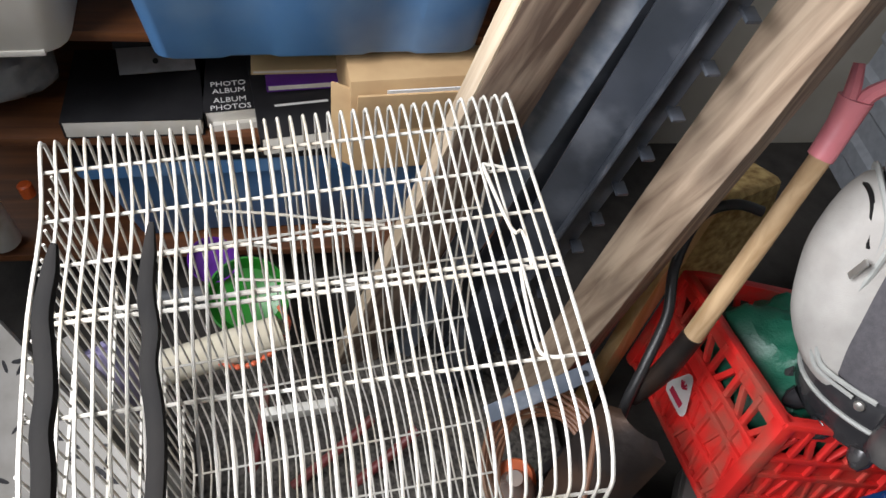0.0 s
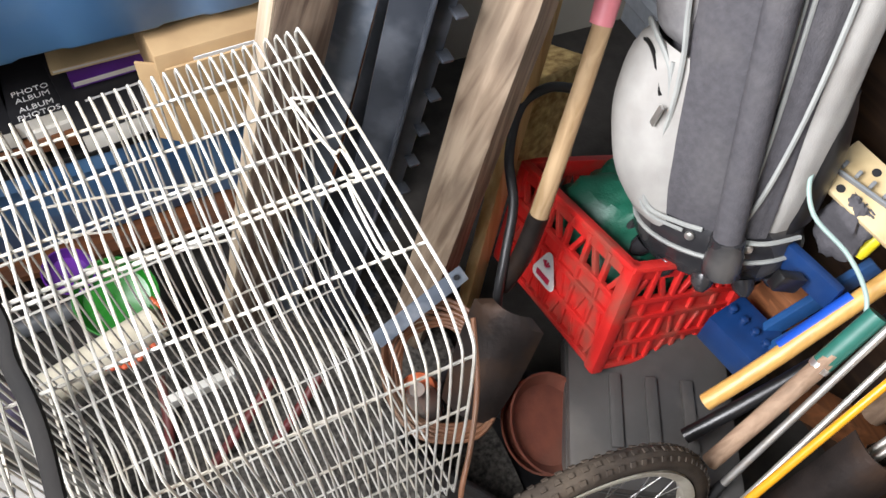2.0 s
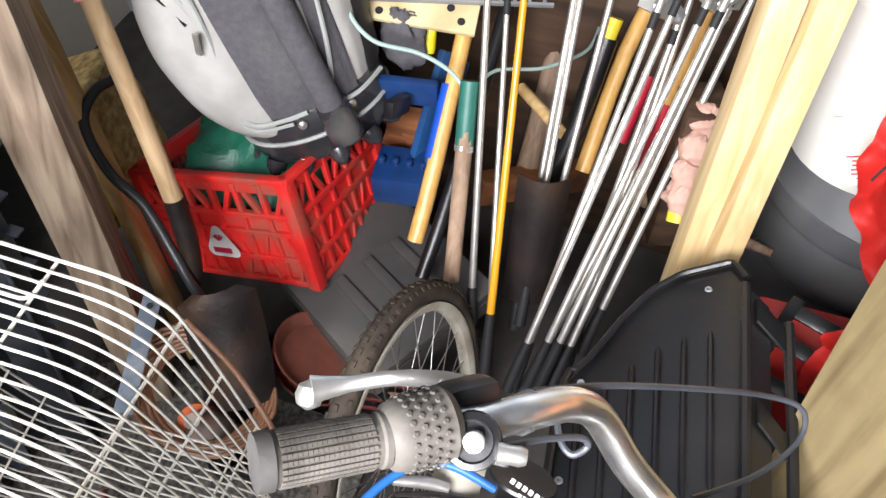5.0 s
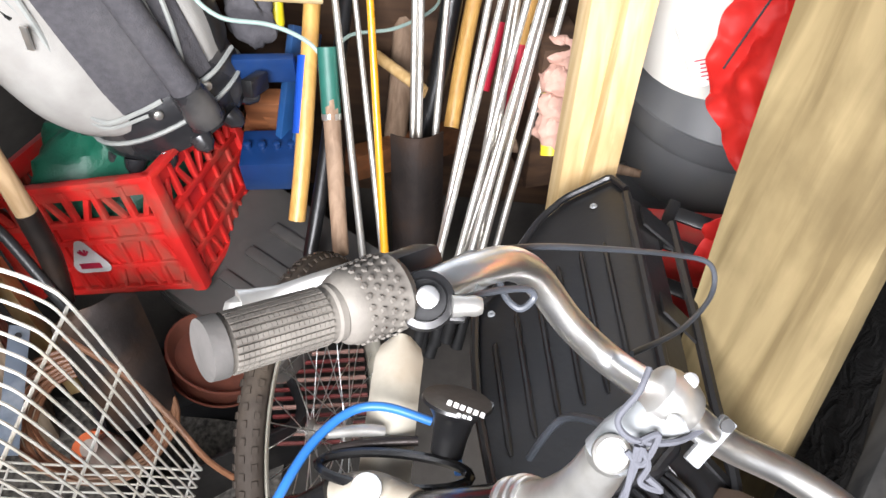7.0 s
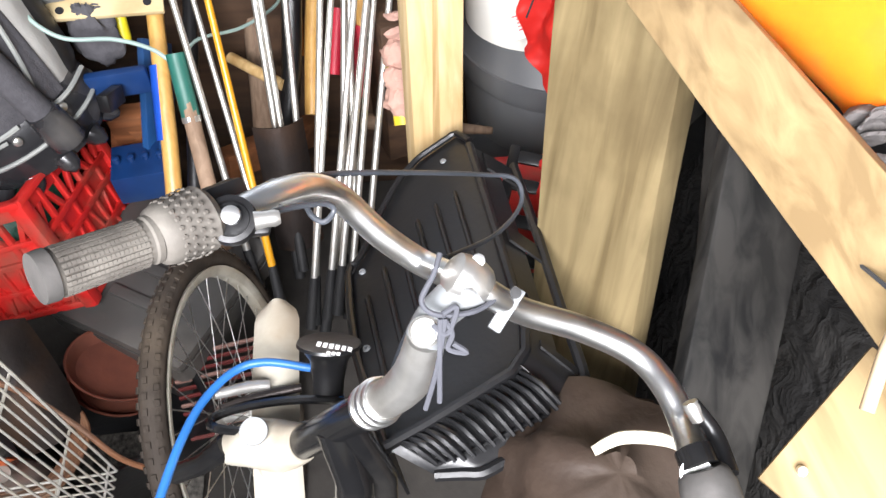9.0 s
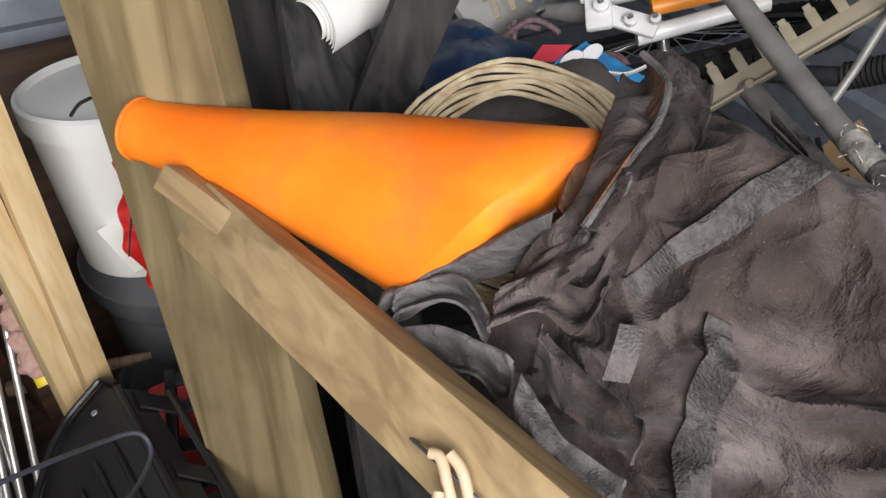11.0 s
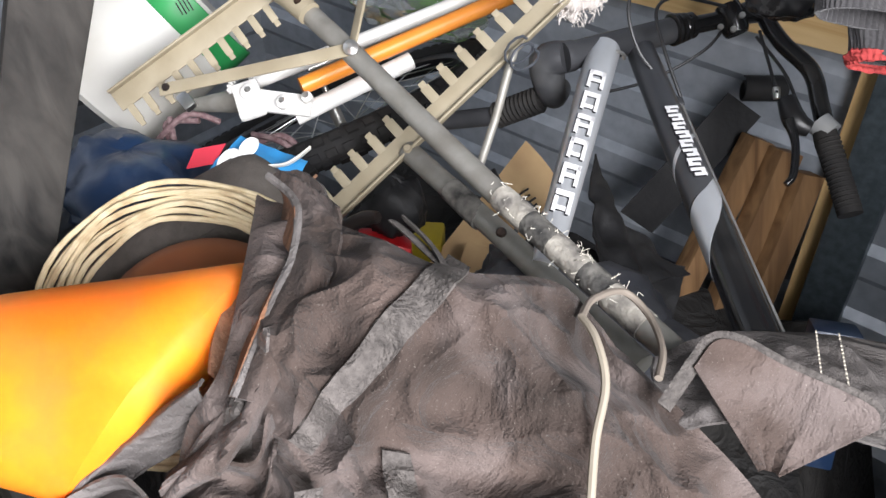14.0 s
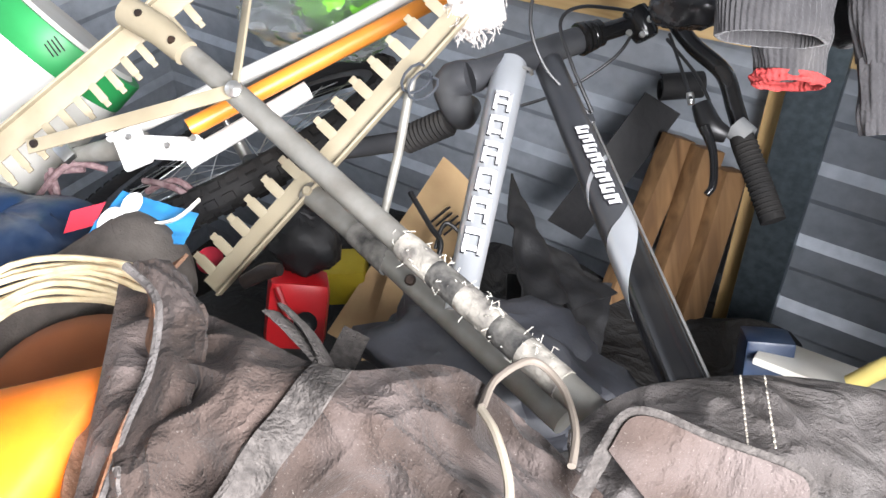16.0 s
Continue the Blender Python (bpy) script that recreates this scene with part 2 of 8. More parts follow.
def tub(m, sx, sy, sz, taper=0.86, wall=0.004, lip=0.015, r=0.03, groove=0):
    """An open plastic tub in the frame m, its base at z 0: rounded corners, tapered, with a rolled lip and ribs."""
    bm = bmesh.new()

    def ring(k, z, grow=0.0, ribs=True):
        pts = []
        for (cx, cy, a0) in ((1, 1, 0), (-1, 1, 90), (-1, -1, 180), (1, -1, 270)):
            for s in range(5):
                a = radians(a0 + 22.5 * s)
                pts.append(V((sx / 2 * k - r + grow) * cx + (r) * math.cos(a), (sy / 2 * k - r + grow) * cy + r * math.sin(a), z))
        full = []
        for i, p in enumerate(pts):
            q = pts[(i + 1) % len(pts)]
            full.append(p)
            if (q - p).length > 0.06 and groove:
                nrm = (q - p).cross(V(0, 0, 1)).normalized()
                for g in range(groove):
                    for s, o in ((0.3, 0), (0.36, -0.006), (0.64, -0.006), (0.7, 0)):
                        full.append(p.lerp(q, (g + s) / groove) + nrm * (o if ribs else 0))
        return [bm.verts.new(p) for p in full]
    rs = [ring(taper - 0.03, 0), ring(taper, 0.008), ring(taper + (1 - taper) * 0.85, sz - 0.05), ring(1, sz - 0.05, 0.002, False), ring(1, sz - 0.045, lip, False), ring(1, sz, lip, False),
          ring(1, sz, lip - wall, False), ring(1, sz - 0.01, 0, False), ring(taper - 0.02, wall)]
    for A, B in zip(rs, rs[1:]):
        k = len(A)
        for j in range(k):
            bm.faces.new((A[j], A[(j + 1) % k], B[(j + 1) % k], B[j]))
    bm.faces.new(rs[0][::-1])
    bm.faces.new(rs[-1])
    bm.transform(m)
    return bm


# ---- surfaces of the place ----
WHITE_WIRE = mat("white coated wire", (0.53, 0.52, 0.485), (0.43, 0.41, 0.355), scale=30, rough=0.38, bump=0.05, dirt=(0.45, 0.38, 0.26), dirt_amount=0.5, dirt_scale=9)
BROWN_BOARD = wood_mat("stained shelf board", (0.20, 0.072, 0.024), (0.10, 0.036, 0.014), (1, 0, 0), rough=0.45)
BLUE_TUB = mat("blue tub plastic", (0.085, 0.21, 0.42), (0.06, 0.16, 0.33), scale=6, rough=0.38, bump=0.06, dirt=(0.22, 0.33, 0.45), dirt_amount=0.35, dirt_scale=7, fine=40)
CARD = mat("brown cardboard", (0.52, 0.36, 0.19), (0.44, 0.29, 0.15), scale=14, rough=0.85, bump=0.1, dirt=(0.3, 0.2, 0.1), dirt_amount=0.3)
BLACK = mat("black plastic", (0.006, 0.006, 0.0065), (0.010, 0.010, 0.011), scale=8, rough=0.36, bump=0.1, dirt=(0.03, 0.028, 0.025), dirt_amount=0.25, dirt_scale=6)
RUBBER = mat("dusty black rubber", (0.009, 0.009, 0.010), (0.018, 0.017, 0.016), scale=20, rough=0.75, bump=0.3, dirt=(0.05, 0.045, 0.04), dirt_amount=0.4)
PAPER = mat("paper", (0.74, 0.72, 0.66), (0.66, 0.62, 0.53), scale=12, rough=0.85, bump=0.05)
OFFWHITE = mat("off-white plastic", (0.72, 0.71, 0.66), (0.66, 0.64, 0.58), scale=7, rough=0.45, bump=0.04, dirt=(0.4, 0.36, 0.28), dirt_amount=0.35)
RED = mat("red crate plastic", (0.62, 0.022, 0.018), (0.5, 0.018, 0.016), scale=9, rough=0.42, bump=0.08, dirt=(0.17, 0.09, 0.06), dirt_amount=0.6, dirt_scale=13)
CHROME = mat("worn chrome", (0.9, 0.9, 0.89), (0.8, 0.8, 0.78), scale=25, rough=0.33, metal=1.0, bump=0.03, dirt=(0.35, 0.3, 0.22), dirt_amount=0.35, dirt_scale=25, rough_var=0.1)
ALLOY = mat("cast alloy", (0.66, 0.65, 0.62), (0.52, 0.51, 0.48), scale=30, rough=0.36, metal=0.85, bump=0.12, dirt=(0.2, 0.18, 0.14), dirt_amount=0.45, dirt_scale=18)
GREY = mat("grey plastic", (0.22, 0.23, 0.24), (0.17, 0.18, 0.185), scale=10, rough=0.5, bump=0.06, dirt=(0.32, 0.3, 0.26), dirt_amount=0.4)
STEEL = mat("galvanised sheet", (0.42, 0.455, 0.50), (0.32, 0.35, 0.39), scale=30, rough=0.42, metal=0.3, bump=0.06, dirt=(0.36, 0.37, 0.37), dirt_amount=0.3, dirt_scale=5)
CONCRETE = mat("concrete", (0.055, 0.05, 0.045), (0.035, 0.032, 0.029), scale=16, rough=0.9, bump=0.3, dirt=(0.07, 0.063, 0.055), dirt_amount=0.5, dirt_scale=2.5)
PLASTER = mat("painted lining board", (0.42, 0.39, 0.33), (0.36, 0.33, 0.27), scale=5, rough=0.8, bump=0.05, dirt=(0.35, 0.31, 0.25), dirt_amount=0.35, dirt_scale=2)

# ---- the place: a storage unit with an open front ----
whole("floor", box_at((0.0, -0.35, -0.03), (4.0, 4.4, 0.06), bevel=0), CONCRETE, "dusty grey concrete floor under the clutter", "floor", kind="structure", smooth=False)
whole("ground", box_at((-22.0, 0, -0.09), (40.0, 60.0, 0.06), bevel=0), CONCRETE, "grey concrete yard outside the open unit", "ground", kind="structure", smooth=False)


def ribbed_wall(name, a, b, z0, z1, inward, label, pitch=0.172):
    """A wall of steel sheet with lengthwise ribs, standing from a to b."""
    a, b, q = V(a), V(b), V(inward)
    prof, z = [], z0
    while z < z1:
        prof += [(z, 0.0), (z + pitch * 0.42, 0.0), (z + pitch * 0.54, 0.016), (z + pitch * 0.86, 0.016), (z + pitch * 0.98, 0.0)]
        z += pitch
    bm = bmesh.new()
    n = 6
    rows = [[bm.verts.new(a.lerp(b, i / n) + V(0, 0, zz) + q * d) for zz, d in prof] for i in range(n + 1)]
    back = [[bm.verts.new(a.lerp(b, i / n) + V(0, 0, zz) - q * 0.012) for zz, d in prof] for i in range(n + 1)]
    for g in (rows, back):
        for i in range(n):
            for j in range(len(prof) - 1):
                bm.faces.new((g[i][j], g[i + 1][j], g[i + 1][j + 1], g[i][j + 1]))
    return whole(name, bm, STEEL, label, "wall", kind="structure", smooth=False)


ribbed_wall("wall_south", (-1.2, -2.16, 0), (1.95, -2.16, 0), 0.0, 2.5, (0, 1, 0), "blue-grey ribbed steel sheet wall")
ribbed_wall("wall_east", (1.72, -2.16, 0), (1.72, 1.75, 0), 0.0, 2.5, (-1, 0, 0), "blue-grey ribbed steel wall behind the tools")
whole("wall_north", box_at((0.3, 1.66, 1.25), (3.0, 0.05, 2.5), bevel=0), PLASTER, "cream lining board wall behind the shelves", "wall", kind="structure", smooth=False)
# Added panel, out of view: keeps the door light off the south-west corner.
whole("shade_wall_west", box_at((-0.55, -1.69, 1.25), (0.05, 0.94, 2.5), bevel=0), STEEL, "added unseen grey panel that shades the far right corner", "wall", kind="structure", smooth=False)
whole("ceiling", box_at((0.3, -0.25, 2.53), (3.1, 4.1, 0.05), bevel=0), STEEL, "plain grey steel ceiling of the unit", "ceiling", kind="structure", smooth=False)
PINE = wood_mat("pale pine", (0.66, 0.46, 0.22), (0.50, 0.31, 0.12), (0, 0, 1), rings=45, dirt=(0.3, 0.2, 0.1), dirt_amount=0.25)
PINE_X = wood_mat("pale pine batten", (0.62, 0.44, 0.22), (0.48, 0.31, 0.13), (1, 0, 0), rings=45, dirt=(0.3, 0.2, 0.1), dirt_amount=0.25)
GALV = mat("spangled galvanised stud", (0.20, 0.25, 0.28), (0.13, 0.165, 0.19), scale=60, rough=0.4, metal=0.8, bump=0.04)
wf = thing("trim_wall_framing", (0.2, -2.1, 0), "pine batten and studs fixed to the ribbed wall", "wall framing", kind="structure")
part("batten", beam((-1.1, -2.10, 1.35), (1.7, -2.10, 1.21), 0.09, 0.045, (0, 0, 1)), PINE_X, wf, "pale pine batten")
part("stud", beam((-0.085, -2.115, 0.0), (0.005, -2.115, 1.245), 0.05, 0.04, (1, 0, 0)), PINE, wf, "pale pine stud with a knot")
part("steel_stud", beam((-0.14, -2.09, 0.0), (0.05, -2.09, 2.5), 0.085, 0.09, (1, 0, 0), 0.006), GALV, wf, "galvanised steel stud")

# ---- shelves with tubs and books ----
sh = thing("shelf_unit", (-0.1, 1.3, 0), "brown stained wooden shelf unit, crammed full", "shelf")
for z in (0.19, 0.575, 0.835):
    part("shelf", box_at((-0.15, 1.32, z - 0.0115), (1.5, 0.46, 0.023), wobble=0.001), BROWN_BOARD, sh)
part("side_panel", box_at((0.59, 1.34, 0.75), (0.022, 0.42, 1.5)), BROWN_BOARD, sh)
part("back_panel", box_at((-0.15, 1.57, 0.75), (1.5, 0.012, 1.5)), BROWN_BOARD, sh)


def storage_tub(c, size, rz, label, lid=None, taper=0.86):
    t = thing("storage_tub", c, label, "storage tub")
    part("body", tub(pose(*c, 0, 0, rz), *size, taper=taper, groove=2), BLUE_TUB, t)
    if lid:
        part("lid", box_at((c[0], c[1], c[2] + size[2] + 0.008), (size[0] + 0.04, size[1] + 0.04, 0.02), rz, 0.008), lid, t)
    return t


storage_tub((0.055, 1.20, 0.838), (0.66, 0.42, 0.36), 3, "large scuffed blue plastic storage tub on the shelf")
storage_tub((-0.03, 1.33, 0.193), (0.86, 0.40, 0.30), 3, "blue plastic storage tub under the book shelf", lid=BLACK)
t = thing("white_tub", (-0.50, 1.16, 0.838), "off-white plastic tub at the shelf's end", "tub")
part("body", tub(pose(-0.50, 1.15, 0.838, 0, 0, 4), 0.30, 0.3, 0.22, taper=0.9, r=0.045), OFFWHITE, t)
part("foot", box_at((-0.52, 1.12, 0.842), (0.24, 0.22, 0.012), 4), OFFWHITE, t)


def book(c, size, rz, cover, label, rx=0, ry=0):
    b = thing("book", c, label, "book")
    m = pose(*c, rx, ry, rz)
    x, y, z = size
    part("page_block", block(m @ pose(0, -0.002, z / 2), x - 0.008, y - 0.006, z - 0.006, 0.001), PAPER, b)
    part("back_cover", block(m @ pose(0, 0, 0.0015), x, y, 0.003, 0.001), cover, b)
    part("front_cover", block(m @ pose(0, 0, z - 0.0015), x, y, 0.003, 0.001), cover, b)
    part("spine", block(m @ pose(-x / 2 + 0.0015, 0, z / 2), 0.003, y, z - 0.007, 0.001), cover, b)
    return b, m


BOOKBLACK = mat("black book cover", (0.012, 0.012, 0.014), (0.02, 0.02, 0.022), rough=0.5, bump=0.08)
PURPLE = mat("purple cover", (0.12, 0.03, 0.27), (0.10, 0.025, 0.2), rough=0.4, bump=0.02)
CREAMBOOK = mat("cream paper", (0.66, 0.5, 0.27), (0.6, 0.46, 0.25), rough=0.8)
LABEL = mat("white label", (0.82, 0.82, 0.8), (0.78, 0.78, 0.76), rough=0.6, bump=0.0)
INK = mat("black ink", (0.015, 0.015, 0.018), (0.02, 0.02, 0.022), rough=0.6, bump=0.0)
YELLOW = mat("yellow print", (0.72, 0.55, 0.03), (0.66, 0.5, 0.03), rough=0.5, bump=0.0)
book((-0.315, 1.20, 0.577), (0.27, 0.22, 0.045), 2, BOOKBLACK, "thick black diary lying flat on the shelf")
b, m = book((-0.135, 1.22, 0.577), (0.11, 0.2, 0.045), 8, BOOKBLACK, "black photo album lying on the shelf")
part("spare_pages", block(m @ pose(0.01, -0.01, -0.0), 0.1, 0.2, 0.03, 0.001), PAPER, b)


def writing(name, text, m, size, material, parent, label=""):
    """Flat letters in the built-in font, standing a hair proud in the frame m."""
    cu = bpy.data.curves.new(name, "FONT")
    cu.body, cu.size, cu.extrude, cu.align_x, cu.align_y, cu.resolution_u = text, size, 0.0003, "CENTER", "CENTER", 2
    ob = bpy.data.objects.new("tmp", cu)
    scene.collection.objects.link(ob)
    me = bpy.data.meshes.new_from_object(ob.evaluated_get(bpy.context.evaluated_depsgraph_get()))
    bpy.data.objects.remove(ob)
    bm = bmesh.new()
    bm.from_mesh(me)
    bpy.data.meshes.remove(me)
    bm.transform(m)
    return part(name, bm, material, parent, label, smooth=False)


for k, s in enumerate(("PHOTO", "ALBUM", "ALBUM", "PHOTOS")):
    writing("lettering", s, m @ pose(0, -0.02 - 0.022 * k - (0.006 if k > 1 else 0), 0.0458), 0.021, LABEL, b, "white printed words")
b, m = book((0.045, 1.17, 0.577), (0.25, 0.24, 0.05), 9, BOOKBLACK, "black paperback with a white barcode")
part("barcode_label", block(m @ pose(0.06, 0.06, 0.051), 0.085, 0.022, 0.0012, 0), LABEL, b)
for i in range(12):
    part("bar", block(m @ pose(0.024 + i * 0.0065, 0.061, 0.0522), 0.0015 + 0.002 * (i % 3 == 0), 0.015, 0.0008, 0), INK, b)
part("print", block(m @ pose(-0.03, -0.03, 0.0505), 0.11, 0.006, 0.0008, 0), LABEL, b, "a line of small white print")
b, m = book((0.04, 1.26, 0.63), (0.2, 0.17, 0.018), 6, PURPLE, "purple booklet on top of a paperback")
b, m = book((0.01, 1.27, 0.65), (0.19, 0.14, 0.012), 3, CREAMBOOK, "cream booklet on top of the pile")
GREYPACK = mat("grey printed pack", (0.23, 0.23, 0.235), (0.32, 0.32, 0.33), scale=15, rough=0.5, metal=0.2, bump=0.02, dirt=(0.05, 0.05, 0.05), dirt_amount=0.6, dirt_scale=14)
pk = thing("blister_pack", (-0.27, 1.25, 0.63), "grey and black printed hang pack lying on the diary", "package")
mp_ = pose(-0.275, 1.24, 0.652, 34, 4, 12)
part("card", block(mp_, 0.15, 0.055, 0.006, 0.001), GREYPACK, pk)
part("flap", block(mp_ @ pose(-0.005, 0.062, 0.004, 12), 0.15, 0.07, 0.002, 0.0005), BOOKBLACK, pk, "black flap with red and yellow print")
part("badge", block(mp_ @ pose(0.045, 0.008, 0.0036), 0.04, 0.018, 0.0012, 0), YELLOW, pk, "yellow printed badge")
part("hole", lathe(mp_ @ V(-0.002, -0.004, 0.0022), mp_.to_3x3() @ V(0, 0, 1), [(0.006, 0), (0.006, 0.0012)], 12), INK, pk, "dark punched hole")

cb = thing("cardboard_box", (0.26, 1.08, 0.577), "worn brown cardboard box with a barcode label", "box")
mb = pose(0.27, 1.10, 0.577, 0, 0, 5)
part("carton", block(mb @ pose(0, 0.02, 0.12), 0.33, 0.24, 0.235, 0.006, wobble=0.004), CARD, cb)
part("flap", block(mb @ pose(0.0, -0.108, 0.165, 12), 0.31, 0.005, 0.11, 0.001, wobble=0.004), CARD, cb, "loose front flap")
part("torn_flap", block(mb @ pose(-0.175, -0.08, 0.11, 0, 0, -38), 0.05, 0.005, 0.2, 0.001, wobble=0.006), CARD, cb, "torn side flap")
part("label", block(mb @ pose(-0.03, -0.114, 0.205, 12), 0.14, 0.002, 0.045, 0), LABEL, cb)
part("yellow_label", block(mb @ pose(0.07, -0.114, 0.205, 12), 0.055, 0.002, 0.045, 0), YELLOW, cb)
for i in range(22):
    part("bar", block(mb @ pose(-0.09 + i * 0.0056, -0.1155, 0.198, 12), 0.0012 + 0.0018 * ((i * 7) % 3 == 0), 0.001, 0.026, 0), INK, cb)

# low things on the floor of the shelf
whole("bowl", lathe(V(-0.197, 0.987, 0.271), (0.2, -0.3, 1), [(0.02, 0), (0.045, 0.012), (0.055, 0.04), (0.052, 0.04), (0.042, 0.014), (0.01, 0.006)], 28), mat("purple glazed", (0.09, 0.03, 0.2), (0.16, 0.03, 0.35), rough=0.2, bump=0.0), "small glossy purple bowl on the floor", "bowl")
whole("bowl", lathe(V(-0.113, 0.902, 0.259), (0.1, -0.5, 1), [(0.03, -0.03), (0.075, -0.01), (0.09, 0.03), (0.086, 0.03), (0.07, -0.006), (0.01, -0.02)], 30), mat("green plastic", (0.02, 0.22, 0.02), (0.015, 0.14, 0.015), rough=0.3, bump=0.0), "bright green plastic bowl on the floor", "bowl")


def folded_cloth(p0, p1, r, label, material, seed=0.0, turns=2.6):
    bm = bmesh.new()
    p0, p1 = V(p0), V(p1)
    m = Matrix.Translation(p0) @ basis(p1 - p0, (0, 0, 1))
    ln = (p1 - p0).length

    def f(u, v):
        a = v * turns * 2 * math.pi
        rr = r * (0.35 + 0.65 * v) * (1 + 0.06 * noise.noise((u * 4 + seed, v * 9, 1)))
        return m @ V(rr * math.cos(a), rr * 0.8 * math.sin(a), u * ln + 0.01 * noise.noise((v * 8, seed, 2)))
    return whole("rolled_cloth", sheet(f, 24, 70, 0.003, bm), material, label, "cloth")


TOWEL = mat("cream foam", (0.66, 0.62, 0.5), (0.55, 0.5, 0.38), scale=18, rough=0.95, bump=0.4, dirt=(0.35, 0.3, 0.22), dirt_amount=0.4)
folded_cloth(V(-0.283, 0.748, 0.239), V(-0.033, 0.783, 0.311), 0.05, "rolled cream foam mat", TOWEL, 1.0)
folded_cloth(V(-0.416, 1.060, 0.024), V(-0.067, 1.098, 0.024), 0.03, "rolled grey cloth beside the bowls", GREY, 4.0)
BEAD = mat("orange beads", (0.62, 0.13, 0.05), (0.5, 0.09, 0.04), rough=0.35, bump=0.0)
bd = thing("bead_string", V(-0.127, 0.775, 0.187), "string of orange beads", "beads")
bpts = curve([V(-0.176, 0.736, 0.275), V(-0.115, 0.720, 0.274), V(-0.052, 0.751, 0.284), V(-0.023, 0.812, 0.284), V(-0.043, 0.866, 0.270)], 12)
part("cord", tube(bpts, 0.0025, 6), BEAD, bd)
for p in bpts[::2]:
    part("bead", lathe(p - V(0, 0, 0.006), (0, 0, 1), [(0.002, 0), (0.006, 0.003), (0.0065, 0.006), (0.006, 0.009), (0.002, 0.012)], 8), BEAD, bd)
sc_ = thing("spray_can", (-0.6, 1.12, 0.2), "rusty white spray can with an orange cap", "spray can")
SPRAY = mat("rusty white can", (0.7, 0.68, 0.62), (0.6, 0.56, 0.48), rough=0.4, bump=0.1, dirt=(0.25, 0.13, 0.06), dirt_amount=0.7, dirt_scale=12)
part("can", lathe(V(-0.686, 1.120, 0.207), (-0.1, 0.05, 1), [(0.036, 0), (0.038, 0.004), (0.038, 0.19), (0.03, 0.205), (0.016, 0.212)], 24), SPRAY, sc_)
part("cap", lathe(V(-0.594, 1.140, 0.349), (-0.1, 0.1, 1), [(0.016, 0), (0.016, 0.03), (0.012, 0.034)], 18), mat("orange cap", (0.8, 0.14, 0.03), rough=0.35, bump=0), sc_)
PLASTIC_BAG = mat("clear grey plastic film", (0.4, 0.42, 0.44), (0.28, 0.3, 0.32), scale=25, rough=0.22, bump=0.6, fine=25, trans=0.25)


def crumple(c, rx, ry, rz_, seed, amount=0.25, freq=6.0, nu=36, nv=20, m=None):
    """A closed crumpled bag or bundle."""
    m = m or Matrix.Translation(V(c))

    def f(u, v):
        a, b = u * 2 * math.pi, (v - 0.5) * math.pi
        d = V(math.cos(a) * math.cos(b), math.sin(a) * math.cos(b), math.sin(b))
        k = 1 + amount * noise.noise(d * 1.6 + V(seed, 0, 0)) + amount * 0.55 * abs(noise.noise(d * freq + V(0, seed, 0))) - amount * 0.3 * abs(noise.noise(d * freq * 2.3 + V(seed, seed, 0)))
        return m @ V(d.x * rx * k, d.y * ry * k, d.z * rz_ * k)
    bm = sheet(f, nu, nv)
    bmesh.ops.remove_doubles(bm, verts=bm.verts, dist=1e-5)
    return bm


whole("plastic_bag", crumple((-0.63, 1.24, 0.66), 0.16, 0.12, 0.075, 3.0), PLASTIC_BAG, "crumpled grey plastic bag on the shelf", "bag")

# ---- white wire cage ----
cage = thing("wire_cage", (0.05, 0.4, 0.5), "large white coated wire pet cage with its latch wires", "cage")
# the wires' outline at the open end: over the top, down the front, under the floor and up the back
LOOP = [V(0.300, 0.632, 1.088), V(0.312, 0.538, 1.070), V(0.322, 0.405, 1.068), V(0.333, 0.289, 1.056), V(0.340, 0.222, 1.045), V(0.343, 0.180, 1.018), V(0.346, 0.168, 0.975),
        V(0.357, 0.174, 0.81), V(0.368, 0.184, 0.60), V(0.378, 0.191, 0.42), V(0.379, 0.203, 0.385), V(0.374, 0.30, 0.372), V(0.362, 0.43, 0.36), V(0.356, 0.54, 0.345), V(0.345, 0.605, 0.365),
        V(0.325, 0.645, 0.44), V(0.306, 0.648, 0.66), V(0.299, 0.651, 0.86), V(0.297, 0.655, 1.05), V(0.297, 0.648, 1.08)]


def cage_side(k, i):
    """Point i of the outline at k, from the open end (0) to the closed end (1)."""
    return LOOP[i] + V(-0.537, -0.035 - 0.05 * min(1, max(0, (LOOP[i].y - 0.2) / 0.43)), 0.003) * k


NW = 36
for i in range(NW + 1):
    part("wire", tube([cage_side(i / NW, j) for j in range(len(LOOP))], 0.0018 if 0 < i < NW else 0.0023, 6, n=4, closed=True), WHITE_WIRE, cage)


def cross_wire(j, u=0.0, r=0.0021, lift=(0, 0, 0), name="cross_wire", label=""):
    """A wire along the cage at the share u of the way from outline point j to the next."""
    k = (j + 1) % len(LOOP)
    part(name, tube([cage_side(s, j).lerp(cage_side(s, k), u) + V(lift) for s in (0, 0.25, 0.5, 0.75, 1)], r, 6, n=2), WHITE_WIRE, cage, label)


